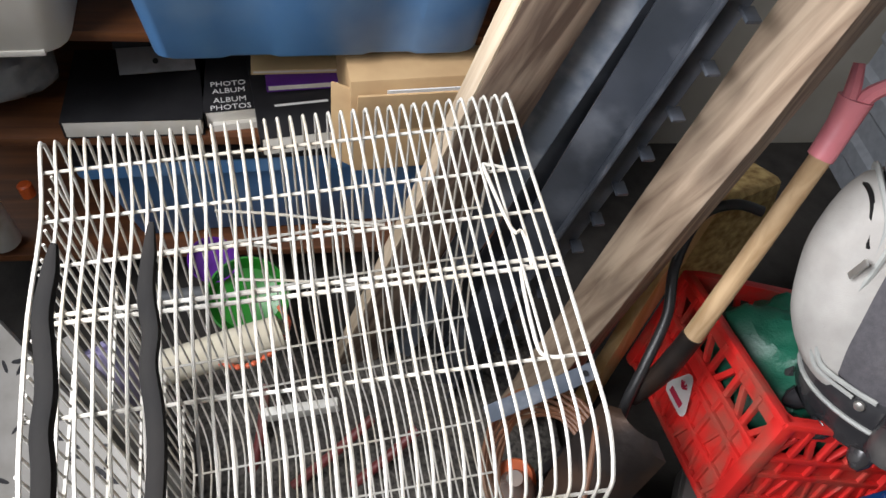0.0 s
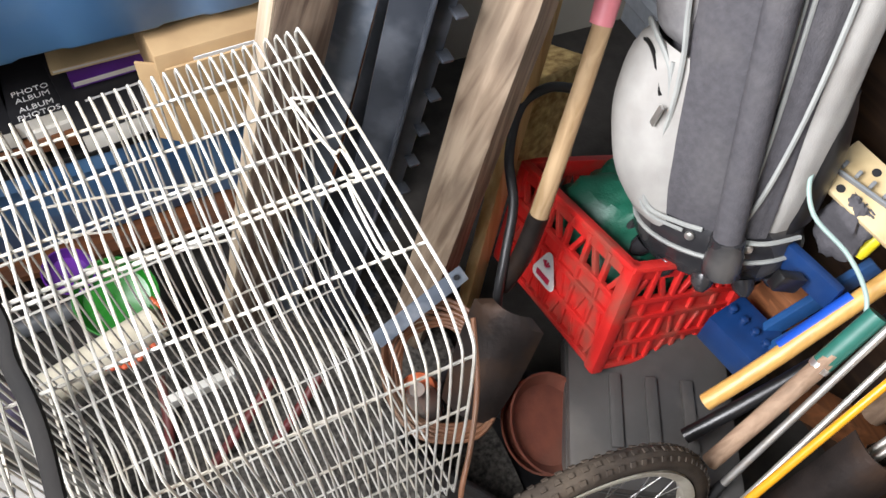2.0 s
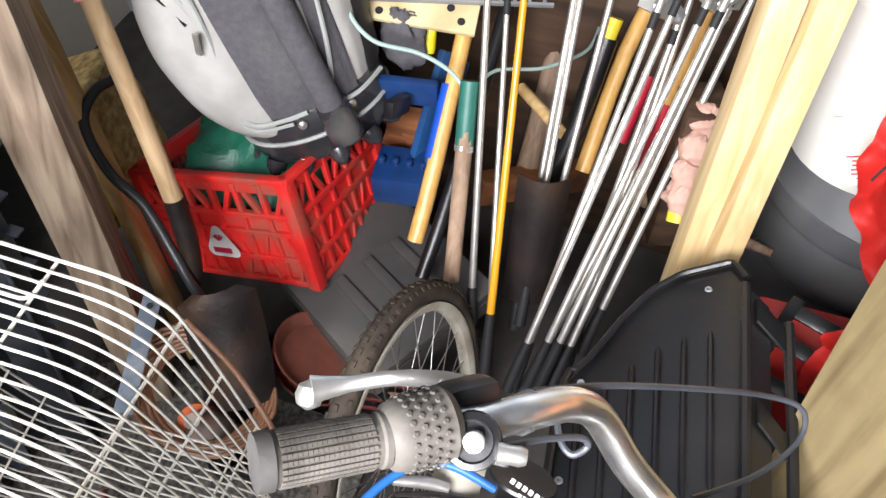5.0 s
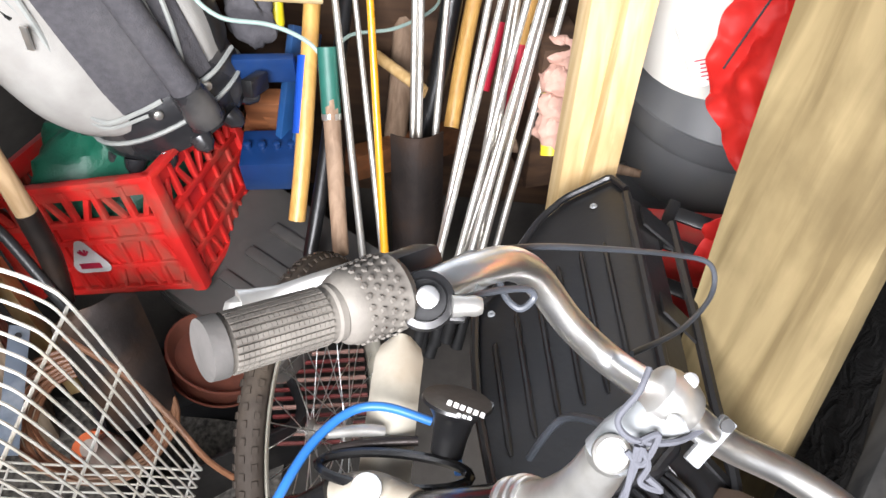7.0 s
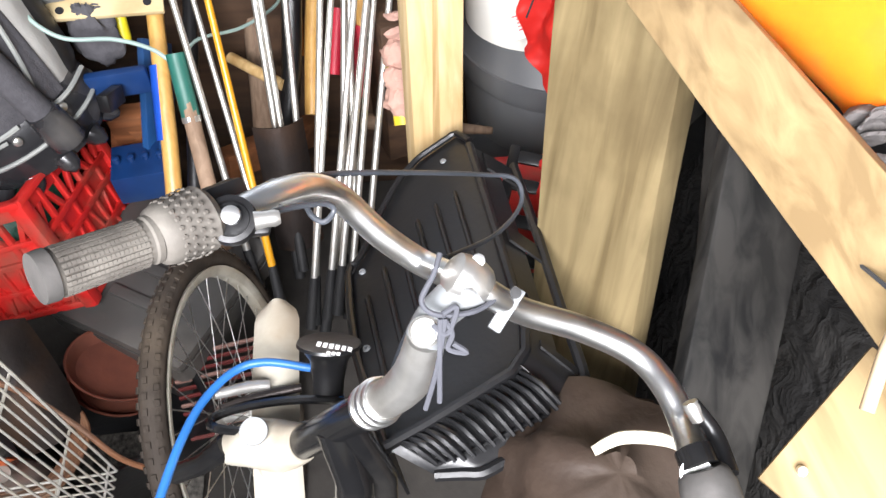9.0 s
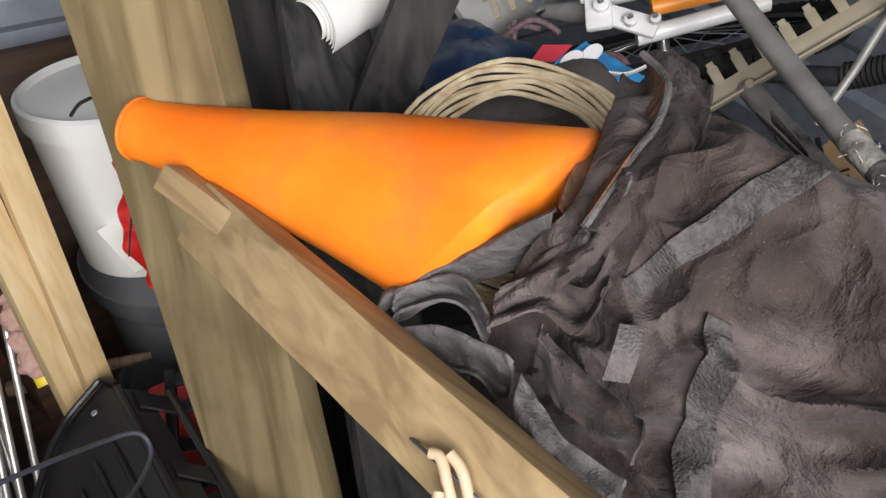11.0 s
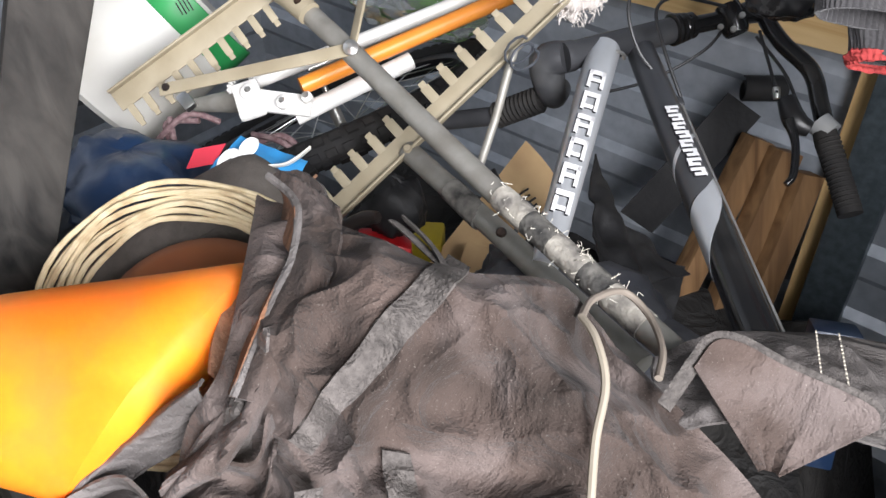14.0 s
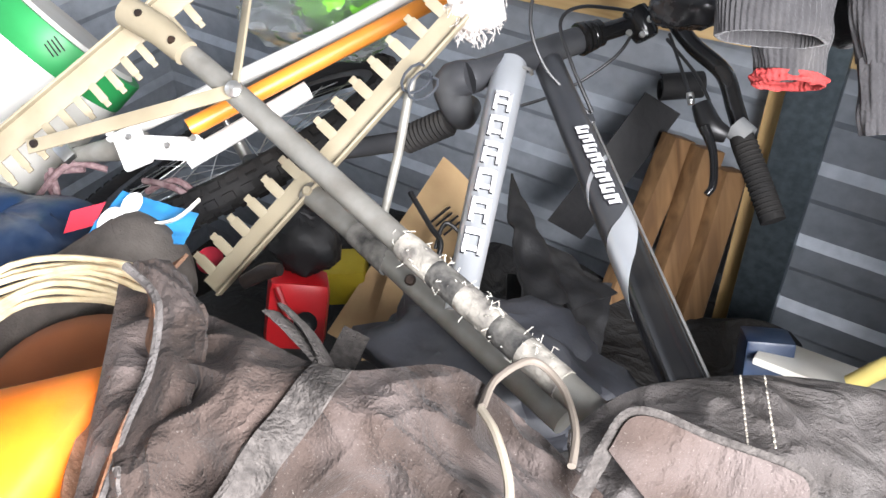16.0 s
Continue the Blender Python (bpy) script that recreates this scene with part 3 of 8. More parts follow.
for j, u in ((0, 0.3), (1, 0.0), (1, 0.5), (3, 0.0)):
    cross_wire(j, u, lift=(0, 0, -0.004))
cross_wire(2, 0.0, 0.0026, (0, 0, -0.004), "seam_wire", "thick double seam wire")
cross_wire(2, 0.09, 0.0026, (0, 0, -0.003), "seam_wire", "thick double seam wire")
for j, u in ((6, 0.0), (7, 0.0), (8, 0.0), (9, 0.0)):
    cross_wire(j, u, lift=(0, 0.004, 0))
for j, u in ((11, 0.0), (12, 0.0), (13, 0.0), (15, 0.0), (15, 0.55), (16, 0.4), (17, 0.0)):
    cross_wire(j, u, 0.0022, (0, -0.003, 0.003))
for i in range(22):      # closed end of the cage
    y = 0.137 + 0.41 * i / 21
    part("end_wire", tube([V(-0.195 - 0.042 * i / 21, y, 1.05), V(-0.158 - 0.03 * i / 21, y + 0.012, 0.37)], 0.0019, 5), WHITE_WIRE, cage)
for z in (0.42, 0.55, 0.68, 0.81, 0.94):
    q = 0.045 * (1.05 - z) / 0.69
    part("end_wire", tube([V(-0.194 + q, 0.135, z), V(-0.238 + q, 0.56, z)], 0.0022, 5), WHITE_WIRE, cage)
part("latch", tube([V(0.281, 0.536, 1.068), V(0.260, 0.538, 1.071), V(0.256, 0.531, 1.071), V(0.274, 0.441, 1.070), V(0.286, 0.437, 1.070), V(0.290, 0.394, 1.064), V(0.276, 0.385, 1.067), V(0.279, 0.305, 1.058), V(0.287, 0.288, 1.053), V(0.306, 0.283, 1.058)], 0.00230, 8, n=3), WHITE_WIRE, cage, "bent wire latch")
part("latch", tube([V(-0.065, 0.539, 0.994), V(-0.006, 0.543, 0.983), V(0.141, 0.535, 0.965), V(0.055, 0.555, 0.939)], 0.00197, 6), WHITE_WIRE, cage, "bent wire latch")
part("latch", tube([V(-0.050, 0.500, 0.904), V(0.024, 0.502, 0.894), V(0.082, 0.492, 0.897), V(0.144, 0.483, 0.902)], 0.00197, 6), WHITE_WIRE, cage, "bent wire latch")
part("latch", tube([V(-0.066, 0.540, 0.932), V(-0.058, 0.532, 0.927), V(-0.051, 0.538, 0.933), V(0.003, 0.538, 0.917)], 0.00180, 6), WHITE_WIRE, cage, "hooked wire end")
DARKSTRIP = mat("dull black strip", (0.009, 0.009, 0.009), (0.014, 0.013, 0.012), scale=14, rough=0.9, bump=0.15, spec=0.25)


def wavy_strip(pts, widths, label):
    return whole("wavy_strip", tube(pts, widths, 10, n=6, flat=0.55), DARKSTRIP, label, "strip")


wavy_strip([V(-0.162, 0.351, 1.177), V(-0.166, 0.333, 1.162), V(-0.170, 0.297, 1.147), V(-0.165, 0.265, 1.136), V(-0.161, 0.233, 1.126), V(-0.162, 0.203, 1.116), V(-0.157, 0.173, 1.107), V(-0.156, 0.138, 1.093)], [0.005, 0.013, 0.015, 0.015, 0.0155, 0.0155, 0.016, 0.016], "dull black wavy bar standing before the cage")
wavy_strip([V(-0.088, 0.384, 1.164), V(-0.091, 0.361, 1.146), V(-0.092, 0.326, 1.133), V(-0.086, 0.292, 1.121), V(-0.087, 0.263, 1.111), V(-0.080, 0.226, 1.098), V(-0.077, 0.191, 1.084), V(-0.079, 0.142, 1.060)], [0.004, 0.011, 0.0128, 0.013, 0.013, 0.0135, 0.0135, 0.0135], "dull black wavy bar against the cage")
LEAFPANEL = mat("white printed panel", (0.26, 0.25, 0.23), (0.2, 0.19, 0.17), rough=0.5, bump=0.03)
lp = thing("printed_panel", V(-0.337, 0.346, 0.648), "white board printed with black leaves", "panel")
mpn = Matrix.Translation(V(-0.425, 0.469, 0.408)) @ basis(V(-0.278, -0.407, 0.870), V(0.731, -0.603, -0.321))
part("board", block(mpn, 0.50, 0.24, 0.014, 0.002), LEAFPANEL, lp)
random.seed(5)
for i in range(34):
    x, y, a = random.uniform(-0.24, 0.2), random.uniform(-0.11, 0.11), random.uniform(0, 180)
    part("leaf", lathe(mpn @ V(x, y, 0.0072), mpn.to_3x3() @ V(0, 0, 1), [(random.uniform(0.01, 0.018), 0), (0.008, 0.0006)], 8, side=mpn.to_3x3() @ V(math.cos(a), math.sin(a), 0), squash=0.28), INK, lp)
MAT_SPECK = mat("speckled grey gravel", (0.13, 0.12, 0.105), (0.03, 0.028, 0.026), scale=90, rough=0.9, bump=0.8, fine=120)
whole("gravel_patch", sheet(lambda u, v: V(-0.35 + 0.95 * u, 0.15 + 0.75 * v, 0.02 + 0.02 * noise.noise((u * 8, v * 8, 0))), 40, 40, 0.015), MAT_SPECK, "loose speckled gravel under the cage", "gravel", kind="stuff")
MAROON = mat("maroon tube", (0.17, 0.03, 0.03), (0.12, 0.025, 0.022), rough=0.5, bump=0.1, dirt=(0.2, 0.15, 0.12), dirt_amount=0.4)
for k, (a, b) in enumerate(((V(-0.023, 0.548, 0.035), V(0.155, 0.649, 0.143)), (V(0.089, 0.533, 0.019), V(0.255, 0.627, 0.119)), (V(-0.124, 0.567, 0.005), V(-0.083, 0.759, 0.119)))):
    fr = thing("folded_chair_tube", a, "maroon painted metal tube of a folded frame", "metal tube", group="maroon tubes under the cage")
    part("tube", tube([a, V(a).lerp(V(b), 0.5) + V(0.01, 0, 0.01), b], 0.012, 10, n=6), MAROON, fr)
whole("white_batten", beam(V(-0.071, 0.635, 0.218), V(0.081, 0.637, 0.247), 0.03, 0.02, (0, 0, 1)), OFFWHITE, "short white painted batten on the floor", "batten")
whole("white_plank", beam(V(-0.445, 0.717, 0.401), V(-0.210, 0.444, 0.238), 0.06, 0.02, (1, 0, 0)), LEAFPANEL, "white painted plank under the cage", "plank")
whole("folded_bag", crumple(V(-0.373, 0.701, 0.238), 0.06, 0.06, 0.15, 8.0), mat("violet print bag", (0.13, 0.1, 0.32), (0.4, 0.38, 0.45), scale=12, rough=0.5, bump=0.1), "violet and white printed bag behind the cage", "bag")

# ---- leaning timbers and rails ----
def leaning(name, p0, p1, w, h, side, material, label, category, wobble=0.0015, bevel=0.004, face=None):
    p0, p1 = V(p0), V(p1)
    top = p0 + (p0 - p1).normalized() * 0.55
    d = (p1 - p0).normalized()
    low = p1 + d * max(0.0, (p1.z - 0.01) / -d.z) if d.z < 0 else p1
    ob = whole(name, beam(top, low, w, h, side, bevel, wobble, 14), material, label, category)
    # face: a second colour laid along one narrow side
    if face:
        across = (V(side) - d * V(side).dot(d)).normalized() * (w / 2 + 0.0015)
        part("pale_face", beam(top - across, low - across, 0.003, h * 0.94, side, 0.0, 0.001, 14), face, ob, "paler narrow face")
    return ob


PALEFACE = wood_mat("paler timber edge", (0.50, 0.41, 0.30), (0.36, 0.28, 0.19), (-0.25, 0.2, -0.94), rings=60)
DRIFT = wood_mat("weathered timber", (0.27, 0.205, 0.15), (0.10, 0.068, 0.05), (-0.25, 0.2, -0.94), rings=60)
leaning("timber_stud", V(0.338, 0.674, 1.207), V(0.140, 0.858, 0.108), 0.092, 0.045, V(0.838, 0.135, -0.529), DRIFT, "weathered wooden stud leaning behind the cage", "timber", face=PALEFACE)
BLUEGREY = mat("scuffed blue-grey rail", (0.15, 0.18, 0.225), (0.10, 0.125, 0.16), scale=10, rough=0.33, bump=0.08, dirt=(0.4, 0.43, 0.47), dirt_amount=0.6, dirt_scale=14)
DARKRAIL = mat("dark blue-black plastic", (0.035, 0.04, 0.05), (0.02, 0.024, 0.03), scale=10, rough=0.36, bump=0.08, dirt=(0.12, 0.13, 0.15), dirt_amount=0.45, dirt_scale=12)
leaning("plastic_rail", V(0.428, 0.690, 1.197), V(0.272, 0.844, 0.248), 0.056, 0.012, V(0.844, -0.449, -0.293), BLUEGREY, "scuffed blue-grey plastic rail leaning on the stud", "rail", 0.0006)


def slotted_rail(p0, p1, side, wide, label, flange=0.03, n=9):
    """A moulded rail: a smooth face, a deep web with oval holes beside it, and a ribbed flange."""
    p0, p1, s = V(p0), V(p1), V(side)
    d = (p1 - p0).normalized()
    p0 = p0 - d * 0.5
    p1 = p1 + d * max(0.0, (p1.z - 0.02) / -d.z)
    s = (s - d * s.dot(d)).normalized()
    deep = d.cross(s)
    r = thing("moulded_rail", p1, label, "rail")
    part("face", beam(p0, p1, wide, 0.008, s, 0.003, 0.0008, 10), DARKRAIL, r)
    part("edge", beam(p0 + s * wide * 0.5 + deep * 0.02, p1 + s * wide * 0.5 + deep * 0.02, 0.006, 0.04, s, 0.002), DARKRAIL, r)
    part("flange", beam(p0 + s * (wide * 0.5 + 0.018), p1 + s * (wide * 0.5 + 0.018), flange, 0.006, s, 0.002), DARKRAIL, r)
    ln = (p1 - p0).length
    k = int(ln / 0.085)
    for i in range(k):
        c = p0 + d * (0.05 + i * 0.085) + s * (wide * 0.5 + 0.03)
        part("rib", beam(c, c + s * 0.014 + deep * 0.02, 0.006, 0.02, d, 0.002), DARKRAIL, r)
        part("peg", beam(c - s * 0.03 - deep * 0.002, c - s * 0.016 - deep * 0.004, 0.007, 0.007, d, 0.001), GREY, r)
    return r


slotted_rail(V(0.484, 0.640, 1.233), V(0.392, 0.731, 0.501), V(0.844, -0.449, -0.293), 0.06, "black moulded plastic rail with pegs and ribs")
slotted_rail(V(0.485, 0.726, 1.121), V(0.379, 0.826, 0.444), V(0.847, -0.394, -0.356), 0.04, "black moulded plastic rail standing behind another")
OLDPOST = wood_mat("rough sawn post", (0.34, 0.265, 0.19), (0.15, 0.105, 0.072), (-0.1, 0.2, -0.97), rings=42)
leaning("timber_post", V(0.651, 0.622, 1.250), V(0.571, 0.676, 0.492), 0.10, 0.085, V(0.806, 0.586, -0.086), OLDPOST, "thick rough-sawn wooden post leaning upright", "timber", 0.003, 0.006)
leaning("timber_stake", V(0.754, 0.775, 0.536), V(0.690, 0.716, 0.227), 0.055, 0.03, V(0.864, 0.447, 0.231), PINE, "pale wooden stake standing behind the crate", "timber")

# ---- shovel ----
WOODHANDLE = wood_mat("worn ash handle", (0.50, 0.35, 0.20), (0.36, 0.235, 0.12), (0.42, 0.42, 0.8), rings=60, dirt_amount=0.3)
PINK = mat("pink painted grip", (0.72, 0.24, 0.27), (0.62, 0.19, 0.22), scale=20, rough=0.45, bump=0.05, dirt=(0.3, 0.15, 0.14), dirt_amount=0.3)
RUSTY = mat("rusty dark steel", (0.042, 0.033, 0.03), (0.02, 0.017, 0.016), scale=18, rough=0.42, metal=0.6, bump=0.25, dirt=(0.13, 0.07, 0.04), dirt_amount=0.45, dirt_scale=9)
sv = thing("shovel", V(0.538, 0.388, 0.431), "old shovel with a wooden shaft and a pink grip", "shovel")
part("shaft", tube([V(0.831, 0.680, 0.959), V(0.776, 0.627, 0.783), V(0.704, 0.559, 0.593)], [0.0175, 0.018, 0.019], 14, n=4), WOODHANDLE, sv)
part("socket", tube([V(0.706, 0.561, 0.601), V(0.677, 0.542, 0.511), V(0.635, 0.528, 0.430)], [0.0205, 0.0215, 0.017], 14, n=4), RUSTY, sv)
part("grip_socket", tube([V(0.805, 0.655, 0.955), V(0.822, 0.675, 1.005), V(0.830, 0.689, 1.042)], [0.0205, 0.022, 0.026], 14, n=4), PINK, sv)
part("grip_fork", tube([V(0.818, 0.684, 1.036), V(0.821, 0.698, 1.060), V(0.823, 0.715, 1.085)], [0.012, 0.011, 0.008], 8, n=3), PINK, sv)
part("grip_fork", tube([V(0.834, 0.682, 1.037), V(0.848, 0.686, 1.055), V(0.869, 0.685, 1.071)], [0.014, 0.012, 0.011], 8, n=3), PINK, sv)
mbl = Matrix.Translation(V(0.564, 0.413, 0.457)) @ basis(V(0.476, 0.348, 0.808), V(0.619, -0.785, -0.026))
part("blade", sheet(lambda u, v: mbl @ V((u - 0.5) * 0.15 * (1 - 0.25 * v ** 3) * (0.55 if v < 0.04 else 1), 0.05 * (u - 0.5) ** 2 * 4 * 0.5, 0.06 - 0.25 * v), 12, 14, 0.003), RUSTY, sv)
HOSE = mat("black hose", (0.015, 0.015, 0.016), (0.025, 0.025, 0.026), rough=0.4, bump=0.03)
whole("hose", tube([V(0.882, 0.773, 0.685), V(0.829, 0.790, 0.688), V(0.765, 0.777, 0.667), V(0.711, 0.705, 0.615), V(0.689, 0.626, 0.564), V(0.644, 0.555, 0.502), V(0.614, 0.508, 0.436), V(0.603, 0.461, 0.336)], 0.0105, 10, n=8), HOSE, "black rubber hose looped over the crate", "hose")
STRAW = mat("straw and chips", (0.55, 0.40, 0.17), (0.24, 0.15, 0.055), scale=55, rough=0.9, bump=0.9, fine=70)
whole("straw_sack", box_at(V(0.859, 0.878, 0.517), (0.2, 0.16, 0.26), 20, 0.02, None, -8, 6, 0.02, 6), STRAW, "sack of straw-coloured wood chips", "sack")
YB = mat("yellow printed plastic", (0.66, 0.55, 0.04), (0.6, 0.5, 0.05), scale=9, rough=0.4, bump=0.1, dirt=(0.05, 0.05, 0.03), dirt_amount=0.8, dirt_scale=25)
whole("yellow_sack", crumple(V(0.740, 0.856, 0.418), 0.05, 0.06, 0.09, 2.0, 0.2), YB, "yellow printed plastic sack", "sack")
whole("teal_edge", beam(V(0.782, 0.918, 0.465), V(0.808, 0.786, 0.459), 0.006, 0.03, (0, 0, 1)), mat("teal plastic", (0.04, 0.25, 0.2), rough=0.5), "thin teal plastic edge strip", "strip")
st = thing("steel_strap", V(0.475, 0.572, 0.396), "grey steel strap with a bolt hole", "steel strap")
p0, p1 = V(0.583, 0.601, 0.412), V(0.364, 0.544, 0.355)
part("bar", beam(p0, p1, 0.036, 0.005, V(0.351, 0.716, 0.603)), BLUEGREY, st)
part("bolt_hole", lathe(V(0.562, 0.594, 0.413), V(-0.144, -0.595, 0.791), [(0.006, 0), (0.006, 0.003)], 12), INK, st)

# ---- red crate with a green bag ----
SITE = set_back(1.074)
CR = Matrix.Translation(V(0.882, 0.489, 0.464)) @ Matrix(((0.028, 0.957, 0.276), (-0.957, -0.051, 0.272), (0.276, -0.274, 0.921))).to_4x4()
crate = thing("milk_crate", (0.86, 0.46, 0.36), "dusty red plastic milk crate, tilted, holding a green bag", "crate")
CW, CD, CH = 0.381, 0.31, 0.251


def crate_wall(m, w, h):
    """One lattice wall of the crate in the frame m: x along, z up, y outwards."""
    bm = block(m @ pose(0, 0, h / 2 - 0.019), w, 0.012, 0.038, 0.003)
    block(m @ pose(0, 0.006, h / 2 - 0.006), w + 0.012, 0.02, 0.012, 0.003, bm)
    block(m @ pose(0, 0, -h * 0.13), w, 0.006, h * 0.74 * 0.78, 0.001, bm)
    for z in (-h / 2 + 0.012, -h * 0.235, 0.0, h * 0.16):
        block(m @ pose(0, 0.004, z), w, 0.014, 0.012, 0.003, bm)
    n = max(4, round(w / 0.062))
    for i in range(n + 1):
        x = -w / 2 + w * i / n
        block(m @ pose(x * 0.985, 0.003, -h * 0.02), 0.012, 0.012, h * 0.9, 0.003, bm)
    k = w / n
    for i in range(n):
        x = -w / 2 + k * (i + 0.5)
        sgn = 1 if i % 2 else -1
        block(m @ pose(x, 0.002, h * 0.25, 0, sgn * 28), 0.011, 0.011, h * 0.24, 0.002, bm)
        block(m @ pose(x, 0.004, -h * 0.36, 0, sgn * 18), 0.008, 0.008, h * 0.22, 0.002, bm)
        block(m @ pose(x, 0.004, -h * 0.12, 0, -sgn * 18), 0.008, 0.008, h * 0.22, 0.002, bm)
    return bm


for a, w, off in ((180, CW, CD / 2), (0, CW, CD / 2), (-90, CD, CW / 2), (90, CD, CW / 2)):
    part("side", crate_wall(CR @ pose(0, 0, 0, 0, 0, a) @ pose(0, off - 0.006, 0), w, CH), RED, crate)
part("base", block(CR @ pose(0, 0, -CH / 2 + 0.006), CW, CD, 0.01, 0.002), RED, crate)
for sx in (-1, 1):
    for sy in (-1, 1):
        part("corner_post", block(CR @ pose(sx * (CW / 2 - 0.006), sy * (CD / 2 - 0.006), 0), 0.03, 0.03, CH, 0.008), RED, crate)
mlg = CR @ pose(-0.015, -CD / 2 - 0.0085, -0.035, 90, 0, 0)
bmb = bmesh.new()
tri = [V(0.031 * math.cos(radians(a)), 0.031 * math.sin(radians(a)), 0) for a in (90, 210, 330)]
ring = []
for i, c in enumerate(tri):
    for s in range(5):
        a = radians((90, 210, 330)[i] - 60 + 30 * s)
        ring.append(c + V(0.014 * math.cos(a), 0.014 * math.sin(a), 0))
vs = [bmb.verts.new(mlg @ p) for p in ring]
f = bmb.faces.new(vs)
bmesh.ops.solidify(bmb, geom=[f], thickness=0.0015)
bd_ = part("badge", bmb, LABEL, crate, "white rounded triangular badge", smooth=False)
LOGO = mat("crimson print", (0.5, 0.02, 0.06), rough=0.5, bump=0)
part("printed_bar", block(mlg @ pose(0, -0.012, 0.0028), 0.046, 0.012, 0.001, 0), LOGO, bd_, "crimson printed bar")
for a in (-50, -20, 20, 50):
    part("printed_leaf", block(mlg @ pose(0.008 * math.sin(radians(a)), 0.013 + 0.006 * math.cos(radians(a)), 0.0028, 0, 0, -a), 0.004, 0.014, 0.001, 0), LOGO, bd_, "crimson printed leaf shape")
GREENBAG = mat("green woven plastic", (0.008, 0.11, 0.065), (0.006, 0.06, 0.036), scale=10, rough=0.45, bump=0.3, fine=160)
gb = thing("green_bag", CR @ V(0, 0, -0.1), "green woven plastic shopping bag stuffed in the crate", "bag")
part("body", crumple(None, 0.165, 0.125, 0.15, 5.0, 0.3, 4.0, 48, 26, CR @ pose(-0.01, 0.0, 0.03)), GREENBAG, gb)
part("print", block(CR @ pose(0.06, -0.06, 0.168, 18, 8, 0), 0.07, 0.012, 0.001, 0), mat("dark green print", (0.004, 0.03, 0.02), rough=0.5), gb, "dark printed lines that cannot be read")

# ---- golf bag ----
SITE = set_back(1.2)
BAGWHITE = mat("dirty white bag cloth", (0.40, 0.39, 0.365), (0.31, 0.30, 0.28), scale=14, rough=0.8, bump=0.25, fine=420, dirt=(0.27, 0.25, 0.225), dirt_amount=0.5, dirt_scale=6)
BAGMESH = mat("grey bag mesh", (0.20, 0.195, 0.195), (0.15, 0.146, 0.148), scale=60, rough=0.8, bump=0.3, fine=420, dirt=(0.3, 0.28, 0.26), dirt_amount=0.4)
BAGGREY = mat("charcoal bag cloth", (0.082, 0.079, 0.086), (0.062, 0.06, 0.066), scale=80, rough=0.85, bump=0.4, fine=260, dirt=(0.2, 0.19, 0.18), dirt_amount=0.3)
PIPING = mat("grey piping", (0.32, 0.33, 0.31), (0.25, 0.26, 0.25), rough=0.6, bump=0.1)
BAGBASE = mat("glossy black bag base", (0.018, 0.018, 0.02), (0.028, 0.028, 0.03), scale=12, rough=0.27, bump=0.08, dirt=(0.14, 0.13, 0.12), dirt_amount=0.4, dirt_scale=12)
GB = V(V(0.875, 0.313, 0.783))
GA = (V(V(0.910, 0.462, 1.294)) - GB).normalized()
GS = V(0.681, -0.731, 0.030)
gm = Matrix.Translation(GB) @ basis(GA, GS)
bag = thing("golf_bag", GB, "white and charcoal golf bag standing on the crate", "golf bag")


def around(r0, r1, a0, a1, z0, z1, bulge=0.0, nu=18, nv=16, thick=0.006, sq=0.8):
    """A curved panel of the bag between two angles and two heights."""
    def f(u, v):
        a = radians(a0 + (a1 - a0) * u)
        r = r0 + (r1 - r0) * v + bulge * math.sin(math.pi * u) ** 0.6 * math.sin(math.pi * min(1, max(0, v))) ** 0.5
        r += 0.004 * noise.noise((u * 3 + a0, v * 4, 2))
        return gm @ V(r * math.sin(a), -r * sq * math.cos(a), z0 + (z1 - z0) * v)
    return sheet(f, nu, nv, thick)


part("body", around(0.118, 0.145, -180, 180, 0.05, 0.85, 0, 48, 24), BAGGREY, bag)
part("side_pocket", around(0.119, 0.146, -118, -38, 0.02, 0.31, 0.055, 26, 20), BAGWHITE, bag, "dirty white zipped pocket")
part("upper_pocket", around(0.128, 0.142, -112, -40, 0.315, 0.41, 0.022), BAGMESH, bag, "grey mesh pocket")
part("upper_band", around(0.134, 0.146, -112, -40, 0.415, 0.50, 0.018), BLACK, bag, "black band with raised pale letter shapes")
for k in range(6):
    a = radians(-84 + 6.5 * k)
    part("raised_mark", block(gm @ pose(0.166 * math.sin(a), -0.8 * 0.166 * math.cos(a), 0.457, 0, 0, math.degrees(a)), 0.013, 0.004, 0.022 - 0.004 * (k % 2), 0.002), PIPING, bag, "raised pale letter shape")
part("top_pocket", around(0.138, 0.152, -112, -40, 0.505, 0.70, 0.02), BAGWHITE, bag, "dirty white top pocket")
part("centre_panel", around(0.123, 0.150, -46, 12, 0.055, 0.8, 0.016), BAGGREY, bag, "charcoal cloth panel")
part("side_panel", around(0.122, 0.150, 12, 34, 0.05, 0.8, 0.010), BAGGREY, bag, "charcoal cloth panel")
part("front_panel", around(0.122, 0.151, 30, 66, 0.045, 0.8, 0.016), BAGWHITE, bag, "dirty white cloth panel")
part("corner_patch", around(0.124, 0.134, 52, 84, 0.04, 0.27, 0.018, 14, 10), BLACK, bag, "black cloth corner patch")


